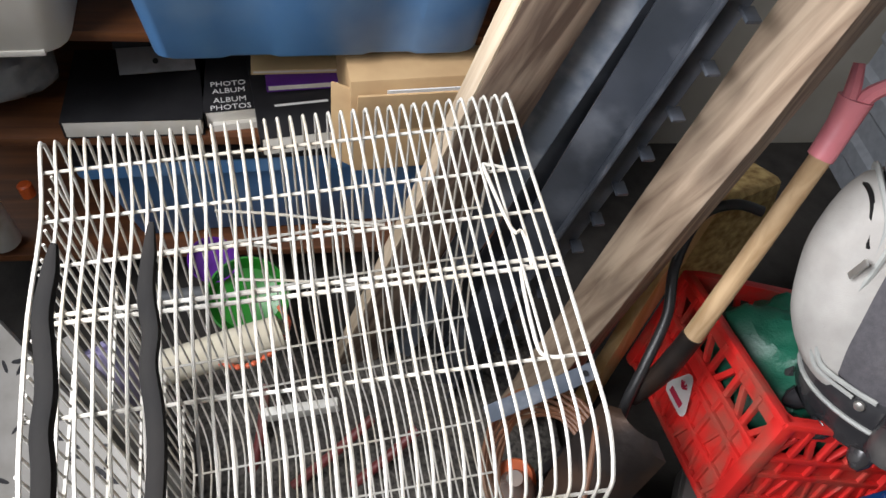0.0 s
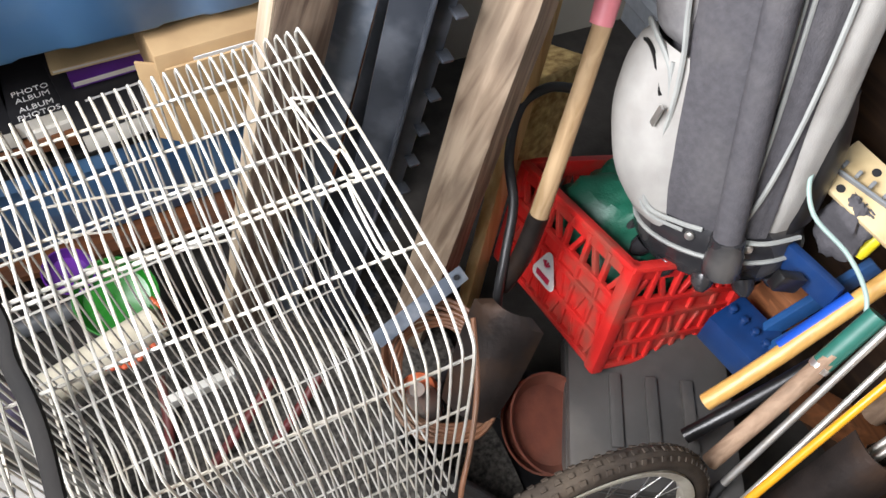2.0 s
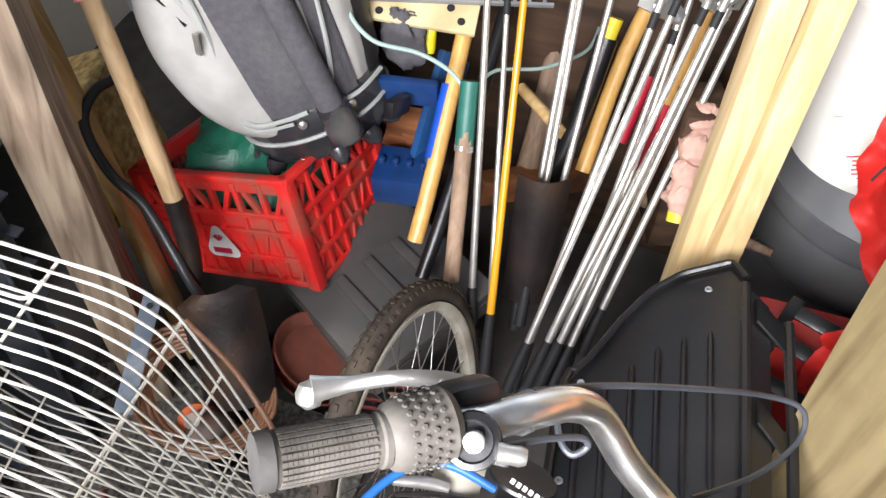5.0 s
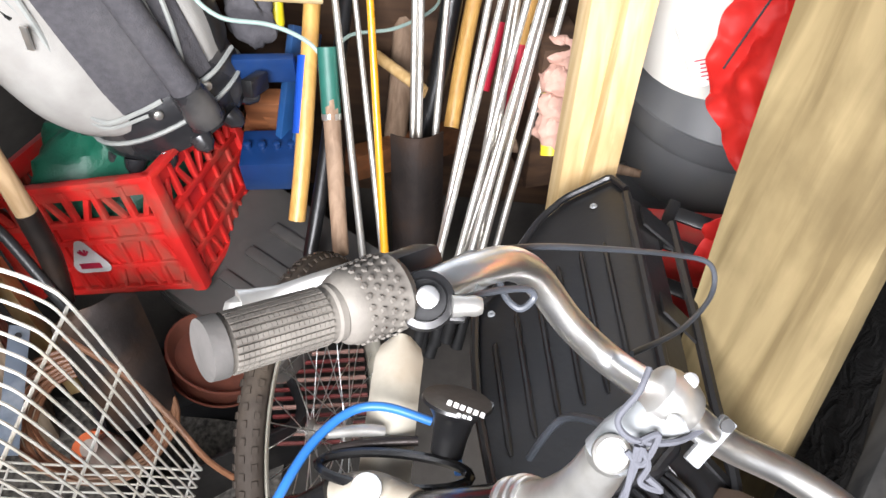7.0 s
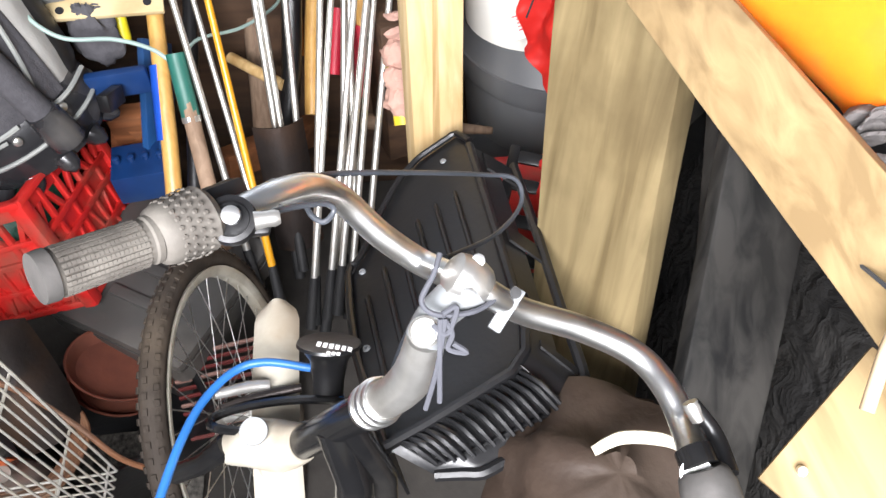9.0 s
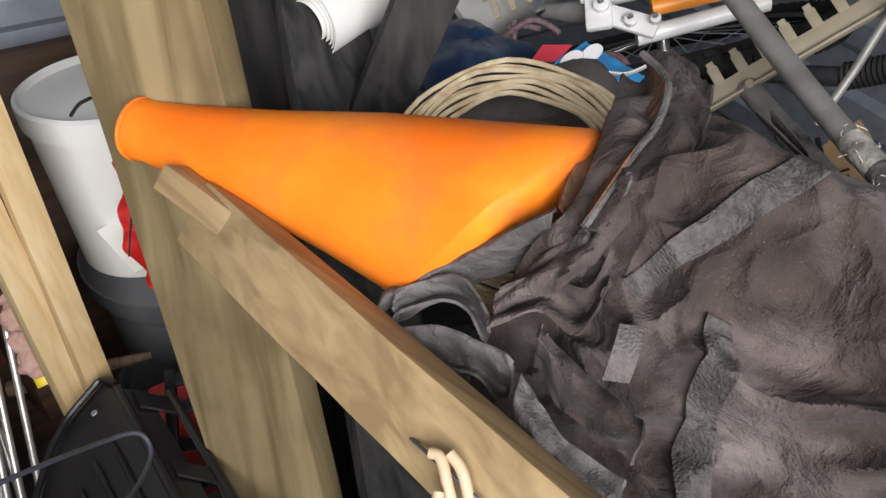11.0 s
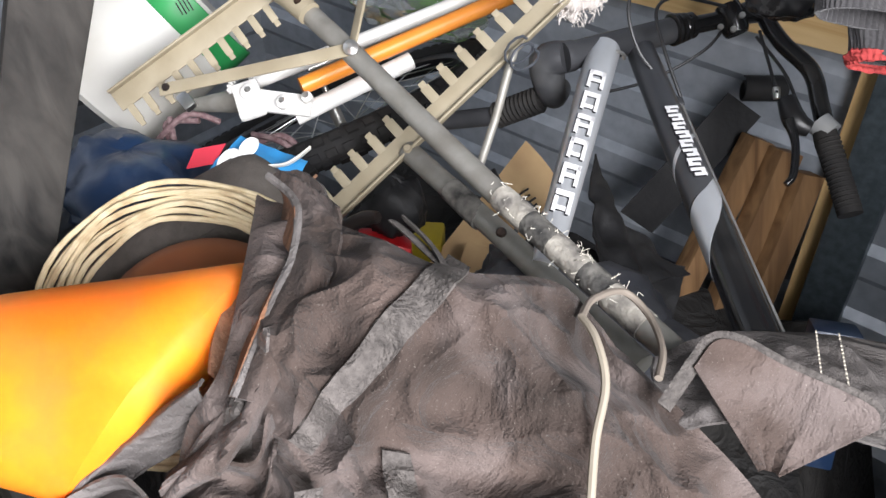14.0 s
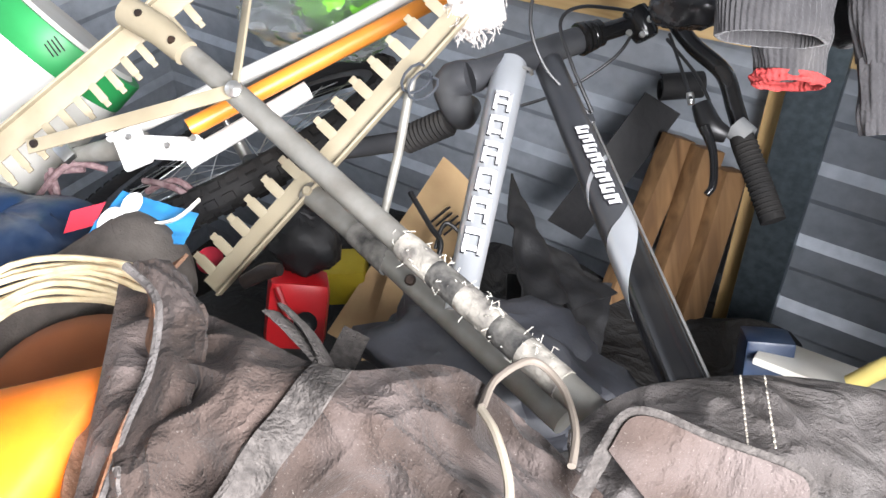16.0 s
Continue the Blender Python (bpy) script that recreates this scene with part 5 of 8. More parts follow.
def club(hi, lo, label, head="iron", shaft=SHAFT, r=(0.0062, 0.0078), grip=0.12, turn=0.0, bands=True):
    """A golf club standing on its grip: head up at hi, the grip's end at lo."""
    hi, lo = V(hi), V(lo)
    d = (hi - lo).normalized()
    c = thing("golf_club", lo, label, "golf club", "golf clubs standing on their grips")
    part("shaft", tube([hi, hi.lerp(lo, 0.5), lo.lerp(hi, grip * 0.9)], [r[0], (r[0] + r[1]) / 2, r[1]], 10), shaft, c)
    part("grip", tube([lo, lo.lerp(hi, grip * 0.5), lo.lerp(hi, grip)], [0.0125, 0.0115, 0.0095], 12), CLUBGRIP, c)
    if bands:
        part("ferrule", tube([hi.lerp(lo, 0.005), hi.lerp(lo, 0.05)], r[0] + 0.0012, 10), CLUBGRIP, c)
    m = Matrix.Translation(hi) @ basis(d, V(V(0.625, -0.743, -0.238))) @ pose(0, 0, 0, 0, 0, turn)
    if head == "iron":
        bm = sheet(lambda u, v: m @ V(-0.004 + 0.078 * u, (0.010 - 0.016 * v) * (1 - 0.3 * u), 0.004 + (0.016 + 0.042 * u ** 0.7) * (v - 0.32) + 0.024 * u), 10, 6, 0.008)
        part("head", bm, ALLOY, c, "dull steel iron head")
        part("hosel", tube([hi - d * 0.01, hi + d * 0.012, m @ V(0.012, 0.002, 0.018)], [0.0078, 0.0082, 0.0075], 10), ALLOY, c)
    elif head == "wood":
        part("head", crumple(None, 0.05, 0.04, 0.022, 1.0, 0.05, 2.0, 24, 14, m @ pose(0.045, 0.0, 0.016)), BLACK, c, "dark wood head")
    elif head == "putter":
        part("head", block(m @ pose(0.05, 0, 0.012, 0, -10), 0.10, 0.024, 0.022, 0.006), ALLOY, c, "pale metal putter head")
    return c


club(V(1.191, 0.112, 0.895), V(0.813, 0.007, 0.294), "steel golf club with a silver head", "iron", turn=10)
club(V(1.230, 0.052, 0.914), V(0.728, -0.056, 0.272), "yellow-shafted golf club with a dark head", "wood", YSHAFT, (0.0065, 0.0085), 0.16, turn=-10)
club(V(1.195, 0.077, 0.833), V(0.726, -0.061, 0.256), "thin steel golf club", "none", r=(0.005, 0.0065))
club(V(1.318, -0.024, 0.864), V(0.858, -0.076, 0.252), "steel golf club with a pale blade head", "putter", turn=40)
club(V(1.372, -0.030, 0.927), V(0.853, -0.089, 0.286), "steel golf club among the others", "putter", turn=20)
club(V(1.359, -0.098, 0.938), V(0.953, -0.097, 0.359), "steel golf club leaning at the back", "none")
for k, (a, b, l) in enumerate((
        (V(1.197, -0.220, 0.907), V(0.698, -0.115, 0.299), "steel golf iron in the bundle"),
        (V(1.184, -0.265, 0.908), V(0.709, -0.151, 0.318), "steel golf iron with a scuffed head"),
        (V(1.173, -0.290, 0.917), V(0.709, -0.173, 0.334), "bright steel golf iron in the bundle"),
        (V(1.181, -0.191, 0.883), V(0.707, -0.123, 0.302), "steel golf iron leaning behind the others"),
        (V(1.233, -0.304, 0.924), V(0.714, -0.193, 0.306), "steel golf iron with a dark head"),
        (V(1.275, -0.237, 0.900), V(0.780, -0.210, 0.316), "steel golf iron, its shaft spotted"),
        (V(1.206, -0.227, 0.837), V(0.772, -0.180, 0.297), "gold-tinted steel golf iron"),
        (V(1.256, -0.337, 0.927), V(0.813, -0.229, 0.329), "steel golf iron at the edge of the bundle"),
        (V(1.203, -0.296, 0.872), V(0.701, -0.141, 0.280), "steel golf iron deep in the bundle"))):
    club(a, b, l, "iron" if k not in (4, 7) else "wood", SHAFT, (0.0062, 0.0076), 0.14, turn=-20 + 25 * k)

# ---- step-through bicycle: handlebar, stem, fork and mudguard ----
SITE = Matrix(((0.9956, -0.0263, 0.0900, -0.0602), (0.0264, 0.9997, -0.0000, -0.0236), (-0.0900, 0.0024, 0.9959, 0.0928), (0, 0, 0, 1)))
GRIPRUB = mat("worn grey-brown grip rubber", (0.11, 0.1, 0.087), (0.07, 0.063, 0.055), scale=40, rough=0.7, bump=0.2, dirt=(0.2, 0.185, 0.16), dirt_amount=0.4, dirt_scale=30)
GRIPEND = mat("dark grip rubber", (0.05, 0.048, 0.045), (0.075, 0.07, 0.066), scale=40, rough=0.7, bump=0.2)
GLOSSBLACK = mat("glossy black paint", (0.006, 0.006, 0.0065), (0.009, 0.009, 0.0095), scale=8, rough=0.16, bump=0.02, dirt=(0.05, 0.046, 0.04), dirt_amount=0.25, dirt_scale=10)
FORKCREAM = mat("scratched pale paint", (0.46, 0.43, 0.36), (0.36, 0.33, 0.27), scale=12, rough=0.35, bump=0.05, dirt=(0.22, 0.16, 0.1), dirt_amount=0.45, dirt_scale=12)
CABLE = mat("dark cable housing", (0.05, 0.055, 0.065), (0.035, 0.04, 0.047), rough=0.4, bump=0.02)
BLUECABLE = mat("blue cable housing", (0.02, 0.12, 0.36), (0.018, 0.1, 0.3), rough=0.4, bump=0.02)
bike = thing("bicycle", (0.3, -0.25, 0.0), "old step-through bicycle with a chrome handlebar", "bicycle")
G0, G1 = V(V(0.113, -0.095, 1.223)), V(V(0.160, -0.150, 1.201))
G2 = V(V(0.186, -0.177, 1.191))
BARL = [G0.lerp(G1, 0.1), G1, V(V(0.201, -0.199, 1.180)), V(V(0.222, -0.224, 1.174)), V(V(0.246, -0.247, 1.157)), V(V(0.261, -0.268, 1.127)), V(V(0.252, -0.299, 1.088)), V(V(0.241, -0.336, 1.058)), V(V(0.238, -0.376, 1.029)),
        V(V(0.194, -0.374, 1.084)), V(V(0.191, -0.415, 1.048)), V(V(0.184, -0.473, 1.022)), V(V(0.164, -0.519, 1.006)), V(V(0.129, -0.539, 1.002)), V(V(0.088, -0.545, 1.000)), V(V(0.028, -0.522, 1.056))]
part("handlebar", tube(BARL[:8] + BARL[9:], 0.0122, 18, n=5), CHROME, bike, "chromed swept handlebar")
gd = (G1 - G0).normalized()
gripm = Matrix.Translation(G0) @ basis(gd, (0, 0, 1))
gl = (G1 - G0).length
g = part("grip", lathe(G0, gd, [(0.0155, 0), (0.0172, 0.002), (0.0172, 0.006), (0.0158, 0.008), (0.0158, gl * 0.93), (0.0172, gl * 0.95), (0.0172, gl)], 36), GRIPRUB, bike, "worn grey-brown rubber grip")
part("grip_cap", lathe(G0 - gd * 0.0005, gd, [(0.008, -0.002), (0.0168, -0.0012), (0.0174, 0.004), (0.0174, 0.008)], 36), GRIPEND, g, "dark rounded grip end")
kn = bmesh.new()
for i in range(19):
    for j in range(26):
        a = 2 * math.pi * j / 26
        block(gripm @ pose(0.0159 * math.cos(a), 0.0159 * math.sin(a), 0.012 + i * (gl - 0.02) / 19, 0, 0, math.degrees(a)), 0.0022, 0.0026, 0.0026, 0.0, kn)
part("grip_tread", kn, GRIPRUB, g)
sd = (G2 - G1).normalized()
sl = (G2 - G1).length
s_ = part("twist_shifter", lathe(G1, sd, [(0.017, 0), (0.0205, 0.003), (0.0225, sl * 0.25), (0.0235, sl * 0.9), (0.0245, sl), (0.02, sl + 0.006)], 32), GRIPRUB, bike, "ribbed grey-brown twist shifter")
dots = bmesh.new()
for i in range(4):
    for j in range(22):
        a = 2 * math.pi * (j + 0.5 * (i % 2)) / 22
        c = G1 + sd * sl * (0.3 + 0.17 * i) + (basis(sd, (0, 0, 1)).to_3x3() @ V(math.cos(a), math.sin(a), 0)) * (0.0225 + 0.0006 * i)
        lathe(c, basis(sd, (0, 0, 1)).to_3x3() @ V(math.cos(a), math.sin(a), 0), [(0.0022, 0), (0.0015, 0.0012)], 6, dots)
part("shifter_bump", dots, GRIPRUB, s_)
part("shifter_box", lathe(V(0.185, -0.198, 1.186), V(-0.481, -0.107, 0.870), [(0.012, -0.004), (0.0175, 0), (0.0185, 0.006), (0.0175, 0.012), (0.0135, 0.013), (0.0125, 0.010), (0.009, 0.010)], 26), BLACK, bike, "black round shifter housing")
part("shifter_arm", block(Matrix.Translation(V(0.183, -0.209, 1.182)) @ basis(V(-0.481, -0.107, 0.870), V(0.104, -0.991, -0.087)), 0.03, 0.014, 0.012, 0.004), BLACK, bike, "black shifter housing")
part("shifter_bolt", lathe(V(0.177, -0.201, 1.202), V(-0.562, -0.120, 0.818), [(0.007, 0), (0.0065, 0.004), (0.003, 0.005)], 16), CHROME, bike)
part("cable_stop", lathe(V(0.179, -0.215, 1.193), V(0.227, -0.968, -0.110), [(0.007, 0), (0.006, 0.008), (0.0065, 0.014), (0.005, 0.018)], 12), ALLOY, bike)
part("bar_collar", tube([V(0.216, -0.217, 1.174), V(0.228, -0.226, 1.169)], 0.0135, 18), GREY, bike, "grey rubber collar")
lv = part("brake_lever", tube([V(0.207, -0.068, 1.130), V(0.223, -0.091, 1.126), V(0.236, -0.120, 1.131), V(0.235, -0.154, 1.151), V(0.228, -0.179, 1.168)], [0.011, 0.006, 0.006, 0.007, 0.009], 12, n=5, flat=0.7), ALLOY, bike, "cast alloy brake lever with a ball end")
part("lever_clamp", block(Matrix.Translation(V(0.212, -0.185, 1.179)) @ basis(sd, V(0.748, 0.122, 0.653)), 0.03, 0.028, 0.04, 0.008), BLACK, bike)
part("lever_ball", lathe(V(0.206, -0.066, 1.123), V(0.748, 0.122, 0.653), [(0.002, -0.011), (0.009, -0.007), (0.011, 0), (0.009, 0.007), (0.002, 0.011)], 14), ALLOY, lv)
SC = V(V(0.194, -0.374, 1.084))
stm = part("stem_clamp", lathe(V(V(0.201, -0.354, 1.096)), V(V(0.191, -0.396, 1.068)) - V(V(0.201, -0.354, 1.096)), [(0.013, 0), (0.019, 0.004), (0.021, 0.012), (0.021, 0.026), (0.018, 0.034), (0.012, 0.04)], 24), ALLOY, bike, "cast alloy stem clamp")
for q in (V(0.176, -0.368, 1.094), V(0.205, -0.379, 1.102)):
    part("bolt", lathe(q, V(-0.563, -0.000, 0.826), [(0.0055, 0), (0.0055, 0.004), (0.003, 0.0045)], 12), CHROME, stm)
part("stem_arm", tube([SC, V(V(0.182, -0.346, 1.067)), V(V(0.171, -0.333, 1.045))], [0.019, 0.017, 0.019], 16, n=4), GREY, bike, "dull grey stem arm")
part("stem_body", tube([V(V(0.168, -0.332, 1.049)), V(V(0.163, -0.322, 1.005)), V(V(0.165, -0.304, 0.968)), V(V(0.170, -0.288, 0.946))], [0.017, 0.02, 0.019, 0.018], 18, n=5), ALLOY, bike, "cast alloy adjustable stem")
part("pivot_cap", lathe(V(0.162, -0.331, 1.066), V(-0.522, 0.001, 0.853), [(0.0135, 0), (0.0135, 0.006), (0.011, 0.008)], 20), ALLOY, bike)
part("pivot_disc", lathe(V(0.157, -0.331, 1.072), V(-0.522, 0.001, 0.853), [(0.0095, 0), (0.009, 0.0015)], 18), GREY, bike)
H0, H1 = V(V(0.171, -0.288, 0.944)), V(V(0.220, -0.186, 0.773))
hd = (H1 - H0).normalized()
for k, rr in ((0.0, 0.0225), (0.009, 0.0245), (0.018, 0.021), (0.026, 0.0235)):
    part("headset_ring", lathe(H0 + hd * (k - 0.006), hd, [(rr * 0.93, 0), (rr, 0.0015), (rr, 0.006), (rr * 0.93, 0.0075)], 28), CHROME, bike)
part("head_tube", tube([H0 + hd * 0.03, H1], 0.0195, 20), GLOSSBLACK, bike, "glossy black head tube")
part("down_tube", tube([H0.lerp(H1, 0.55), V(V(0.164, -0.247, 0.791)), V(V(0.074, -0.218, 0.559))], [0.021, 0.021, 0.021], 18), GLOSSBLACK, bike, "glossy black frame tube")
part("down_tube", tube([H0.lerp(H1, 0.4), V(V(0.173, -0.279, 0.772)), V(V(0.087, -0.271, 0.505))], [0.015, 0.015, 0.015], 16), GLOSSBLACK, bike, "glossy black frame tube")
crown = part("fork_crown", tube([H1 - hd * 0.005, V(V(0.228, -0.159, 0.754)), V(V(0.237, -0.132, 0.748)), V(V(0.253, -0.086, 0.710))], [0.022, 0.031, 0.03, 0.02], 20, n=5), FORKCREAM, bike, "pale painted fork crown")
part("crown_cap", lathe(V(0.231, -0.133, 0.789), V(-0.354, 0.006, 0.935), [(0.0165, 0), (0.016, 0.004)], 24), GREY, crown, "grey round cap")
part("fork_leg", tube([V(V(0.236, -0.141, 0.735)), V(V(0.229, -0.130, 0.585)), V(V(0.156, -0.106, 0.172))], 0.019, 18, n=3), FORKCREAM, bike, "pale fork leg")
part("lamp_bracket", tube([V(V(0.247, -0.090, 0.731)), V(V(0.240, -0.053, 0.699)), V(V(0.241, -0.012, 0.674))], [0.017, 0.013, 0.013], 14), GLOSSBLACK, bike, "black tube end")
MUD = V(V(0.406, -0.139, 0.708))
part("mudguard", sheet(lambda u, v: V(V(0.474, -0.132, 0.713)).lerp(V(V(0.179, -0.145, 0.608)), v) + V(V(0.022, -1.000, 0.015)) * (u - 0.5) * 0.062 * (1 if v > 0.06 else 0.35 + 10 * v) + V(V(-0.395, 0.005, 0.918)) * (0.017 * (1 - 4 * (u - 0.5) ** 2) + 0.05 * math.sin(v * 2.5)), 12, 20, 0.002), FORKCREAM, bike, "pale metal mudguard")
part("brake_arm", tube([V(0.304, -0.071, 0.753), V(0.320, -0.107, 0.740), V(0.326, -0.133, 0.731)], [0.006, 0.008, 0.007], 10, n=3), ALLOY, bike)
part("brake_arm", tube([V(0.291, -0.078, 0.742), V(0.310, -0.121, 0.731), V(0.321, -0.174, 0.728)], [0.005, 0.007, 0.006], 10, n=3), RUSTY, bike, "rusty brake arm")
part("headset_ring", tube([V(V(0.271, -0.154, 0.751)) + V(V(0.022, -1.000, 0.015)) * 0.085 * math.cos(a * math.pi / 12) + V(V(0.892, 0.013, -0.451)) * 0.03 * math.sin(a * math.pi / 12) for a in range(24)], 0.006, 8, closed=True), GLOSSBLACK, bike, "black ring round the steerer")
hn = thing("bicycle_horn", V(0.297, -0.218, 0.772), "black plastic funnel with faded white print", "funnel")
part("bell", lathe(V(0.309, -0.209, 0.730), V(0.599, -0.097, 0.795), [(0.019, 0), (0.02, 0.02), (0.024, 0.045), (0.034, 0.06), (0.041, 0.064), (0.040, 0.068), (0.03, 0.066)], 32, side=V(0.022, -1.000, 0.015)), BLACK, hn)
whm = Matrix.Translation(V(0.318, -0.226, 0.814)) @ basis(V(-0.020, -0.110, 0.994), V(-0.128, -0.985, -0.111))
for k in range(6):
    part("print", block(whm @ pose(-0.019 + 0.0075 * k, 0.004 - 0.0006 * k, 0.003, 0, 0, -8), 0.005, 0.006, 0.0006, 0), LABEL, hn, "small white print mark")
for k in range(3):
    part("print", block(whm @ pose(-0.006 + 0.006 * k, -0.007, 0.0032, 0, 0, -8), 0.0045, 0.004, 0.0006, 0), LABEL, hn, "small white print mark")
part("blue_cable", tube([V(0.340, -0.187, 0.743), V(0.343, -0.133, 0.759), V(0.331, -0.095, 0.762), V(0.289, -0.063, 0.766), V(0.230, -0.043, 0.769), V(0.158, -0.026, 0.761)], 0.0056, 10, n=8), BLUECABLE, bike, "blue brake cable")
part("blue_cable", tube([V(0.332, -0.217, 0.711), V(0.296, -0.226, 0.706)], 0.0056, 10), BLUECABLE, bike, "blue brake cable")
part("brake_cable", tube([V(0.239, -0.221, 1.170), V(0.277, -0.264, 1.141), V(0.332, -0.326, 1.085), V(0.394, -0.404, 1.017), V(0.407, -0.445, 0.994), V(0.385, -0.449, 0.976), V(0.331, -0.413, 0.989), V(0.272, -0.358, 1.028)], 0.0026, 8, n=8), CABLE, bike, "dark blue-grey brake cable")
part("gear_cable", tube([V(0.186, -0.219, 1.191), V(0.206, -0.240, 1.177), V(0.222, -0.260, 1.162), V(0.222, -0.266, 1.154), V(0.215, -0.258, 1.149), V(0.222, -0.248, 1.150), V(0.238, -0.241, 1.152)], 0.0024, 8, n=6), CABLE, bike, "looped gear cable")
part("gear_cable", tube([V(0.190, -0.349, 1.048), V(0.268, -0.319, 0.917), V(0.259, -0.294, 0.844)], 0.004, 8, n=6), CABLE, bike, "dark gear cable")
LACE = mat("grey lace", (0.085, 0.087, 0.10), (0.065, 0.067, 0.078), rough=0.8, bump=0.2)
lace = thing("tied_lace", V(0.157, -0.347, 1.059), "grey lace tied round the handlebar stem", "lace")
for pts in (([V(0.199, -0.347, 1.121), V(0.184, -0.341, 1.114), V(0.171, -0.330, 1.097), V(0.162, -0.342, 1.089), V(0.168, -0.372, 1.082), V(0.187, -0.398, 1.077)]),
            ([V(0.161, -0.346, 1.088), V(0.150, -0.353, 1.079), V(0.141, -0.349, 1.071), V(0.140, -0.364, 1.065), V(0.144, -0.353, 1.074)]),
            ([V(0.158, -0.344, 1.089), V(0.140, -0.342, 1.064), V(0.118, -0.340, 1.027)]),
            ([V(0.158, -0.348, 1.089), V(0.136, -0.340, 1.055), V(0.117, -0.328, 1.019)]),
            ([V(0.161, -0.346, 1.091), V(0.166, -0.358, 1.092), V(0.150, -0.349, 1.079), V(0.156, -0.338, 1.084)])):
    part("cord", tube(pts, 0.0024, 7, n=6), LACE, lace)
part("reflector_bracket", block(Matrix.Translation(V(0.183, -0.402, 1.061)) @ basis(V(-0.563, -0.000, 0.826), V(0.612, -0.604, 0.511)), 0.042, 0.012, 0.01, 0.002), GREY, bike, "grey plastic bracket")
part("bracket_screw", lathe(V(0.187, -0.409, 1.078), V(-0.563, -0.000, 0.826), [(0.005, 0), (0.005, 0.003)], 12), BLACK, bike)
part("right_collar", tube([V(0.048, -0.525, 1.055), V(0.033, -0.527, 1.054)], 0.0145, 16), GLOSSBLACK, bike)
part("right_shifter", lathe(V(0.033, -0.527, 1.055), V(-0.835, -0.245, -0.493), [(0.015, 0), (0.019, 0.004), (0.0215, 0.014), (0.0215, 0.05), (0.017, 0.06)], 24), GRIPEND, bike, "dark twist shifter")
part("right_lever", tube([V(0.086, -0.536, 1.054), V(0.066, -0.552, 1.038), V(0.034, -0.553, 1.037)], [0.006, 0.007, 0.008], 10, n=4), BLACK, bike, "black brake lever")
part("lever_adjuster", lathe(V(0.087, -0.534, 1.055), V(-0.711, -0.390, -0.585), [(0.006, 0), (0.007, 0.004), (0.006, 0.016)], 12), ALLOY, bike)

# ---- black basket, red box, bins, planks ----
A, B, C, D = V(V(0.632, -0.217, 0.609)), V(V(0.805, -0.449, 0.701)), V(V(0.314, -0.508, 0.759)), V(V(0.202, -0.285, 0.744))
TN = (C - A).cross(B - D).normalized()
if TN.z < 0:
    TN = -TN


def tray(u, v, h=0.0):
    """A place on the basket's floor, h over it; u across, v along."""
    return A.lerp(B, u).lerp(D.lerp(C, u), v) + TN * h


bk = thing("plastic_basket", (A + B + C + D) / 4, "black ribbed plastic basket lying open beside the bicycle", "basket")
BACK = [(0.0, 0.13), (0.13, 0.07), (0.30, -0.06), (0.46, -0.14), (0.62, -0.155), (0.80, -0.12), (0.90, -0.10), (0.965, 0.0)]


def back_edge(u):
    """How far up the basket's floor reaches at u across it: a rounded end with a raised shoulder."""
    for (a, p), (b, q) in zip(BACK, BACK[1:]):
        if u * 0.965 <= b + 1e-6:
            return p + (q - p) * (u * 0.965 - a) / (b - a)


def floor_at(u, v, h=0.0):
    """A place on the floor panel: u across, v from the rounded end to the slatted one."""
    return tray((0.965 - 0.09 * v) * u - 0.05 * math.sin(math.pi * v) * (1 - u), back_edge(u) + (0.965 - back_edge(u)) * v, h)


part("floor_panel", sheet(lambda u, v: floor_at(u, v), 28, 24, 0.004), BLACK, bk)
for k in range(6):
    u = 0.12 + 0.14 * k
    part("rib", tube([floor_at(u, 0.25, 0.001), floor_at(u, 0.28, 0.005), floor_at(u, 0.72, 0.005), floor_at(u, 0.75, 0.001)], [0.002, 0.0045, 0.0045, 0.002], 8), BLACK, bk)
part("rim", tube([floor_at(0, 1, 0.006), floor_at(0, 0.5, 0.008)] + [floor_at(k / 16, 0, 0.008) for k in range(17)], 0.006, 8, n=2), BLACK, bk)
part("left_wall", sheet(lambda u, v: floor_at(-0.03 * v, u, -0.09 * v), 12, 4, 0.004), BLACK, bk)


def lip_at(s, o=0.0, h=0.0):
    """A place along the raised lip: up the long side, round the corner and along the slatted end; o goes outwards."""
    line = [(0.955, 0.03), (0.925, 0.38), (0.895, 0.68), (0.874, 0.86), (0.83, 0.93), (0.72, 0.967), (0.5, 0.97), (0.22, 0.972), (0.0, 0.968)]
    edge = [(1.17, 0.16), (1.14, 0.52), (1.105, 0.80), (1.09, 0.98), (1.06, 1.10), (0.92, 1.13), (0.66, 1.125), (0.40, 1.12), (0.17, 1.05)]
    i = min(7, int(s * 8))
    w = s * 8 - i
    a = [p + (q - p) * w for p, q in zip(line[i], line[i + 1])]
    b = [p + (q - p) * w for p, q in zip(edge[i], edge[i + 1])]
    return tray(a[0] + (b[0] - a[0]) * o, a[1] + (b[1] - a[1]) * o, h)


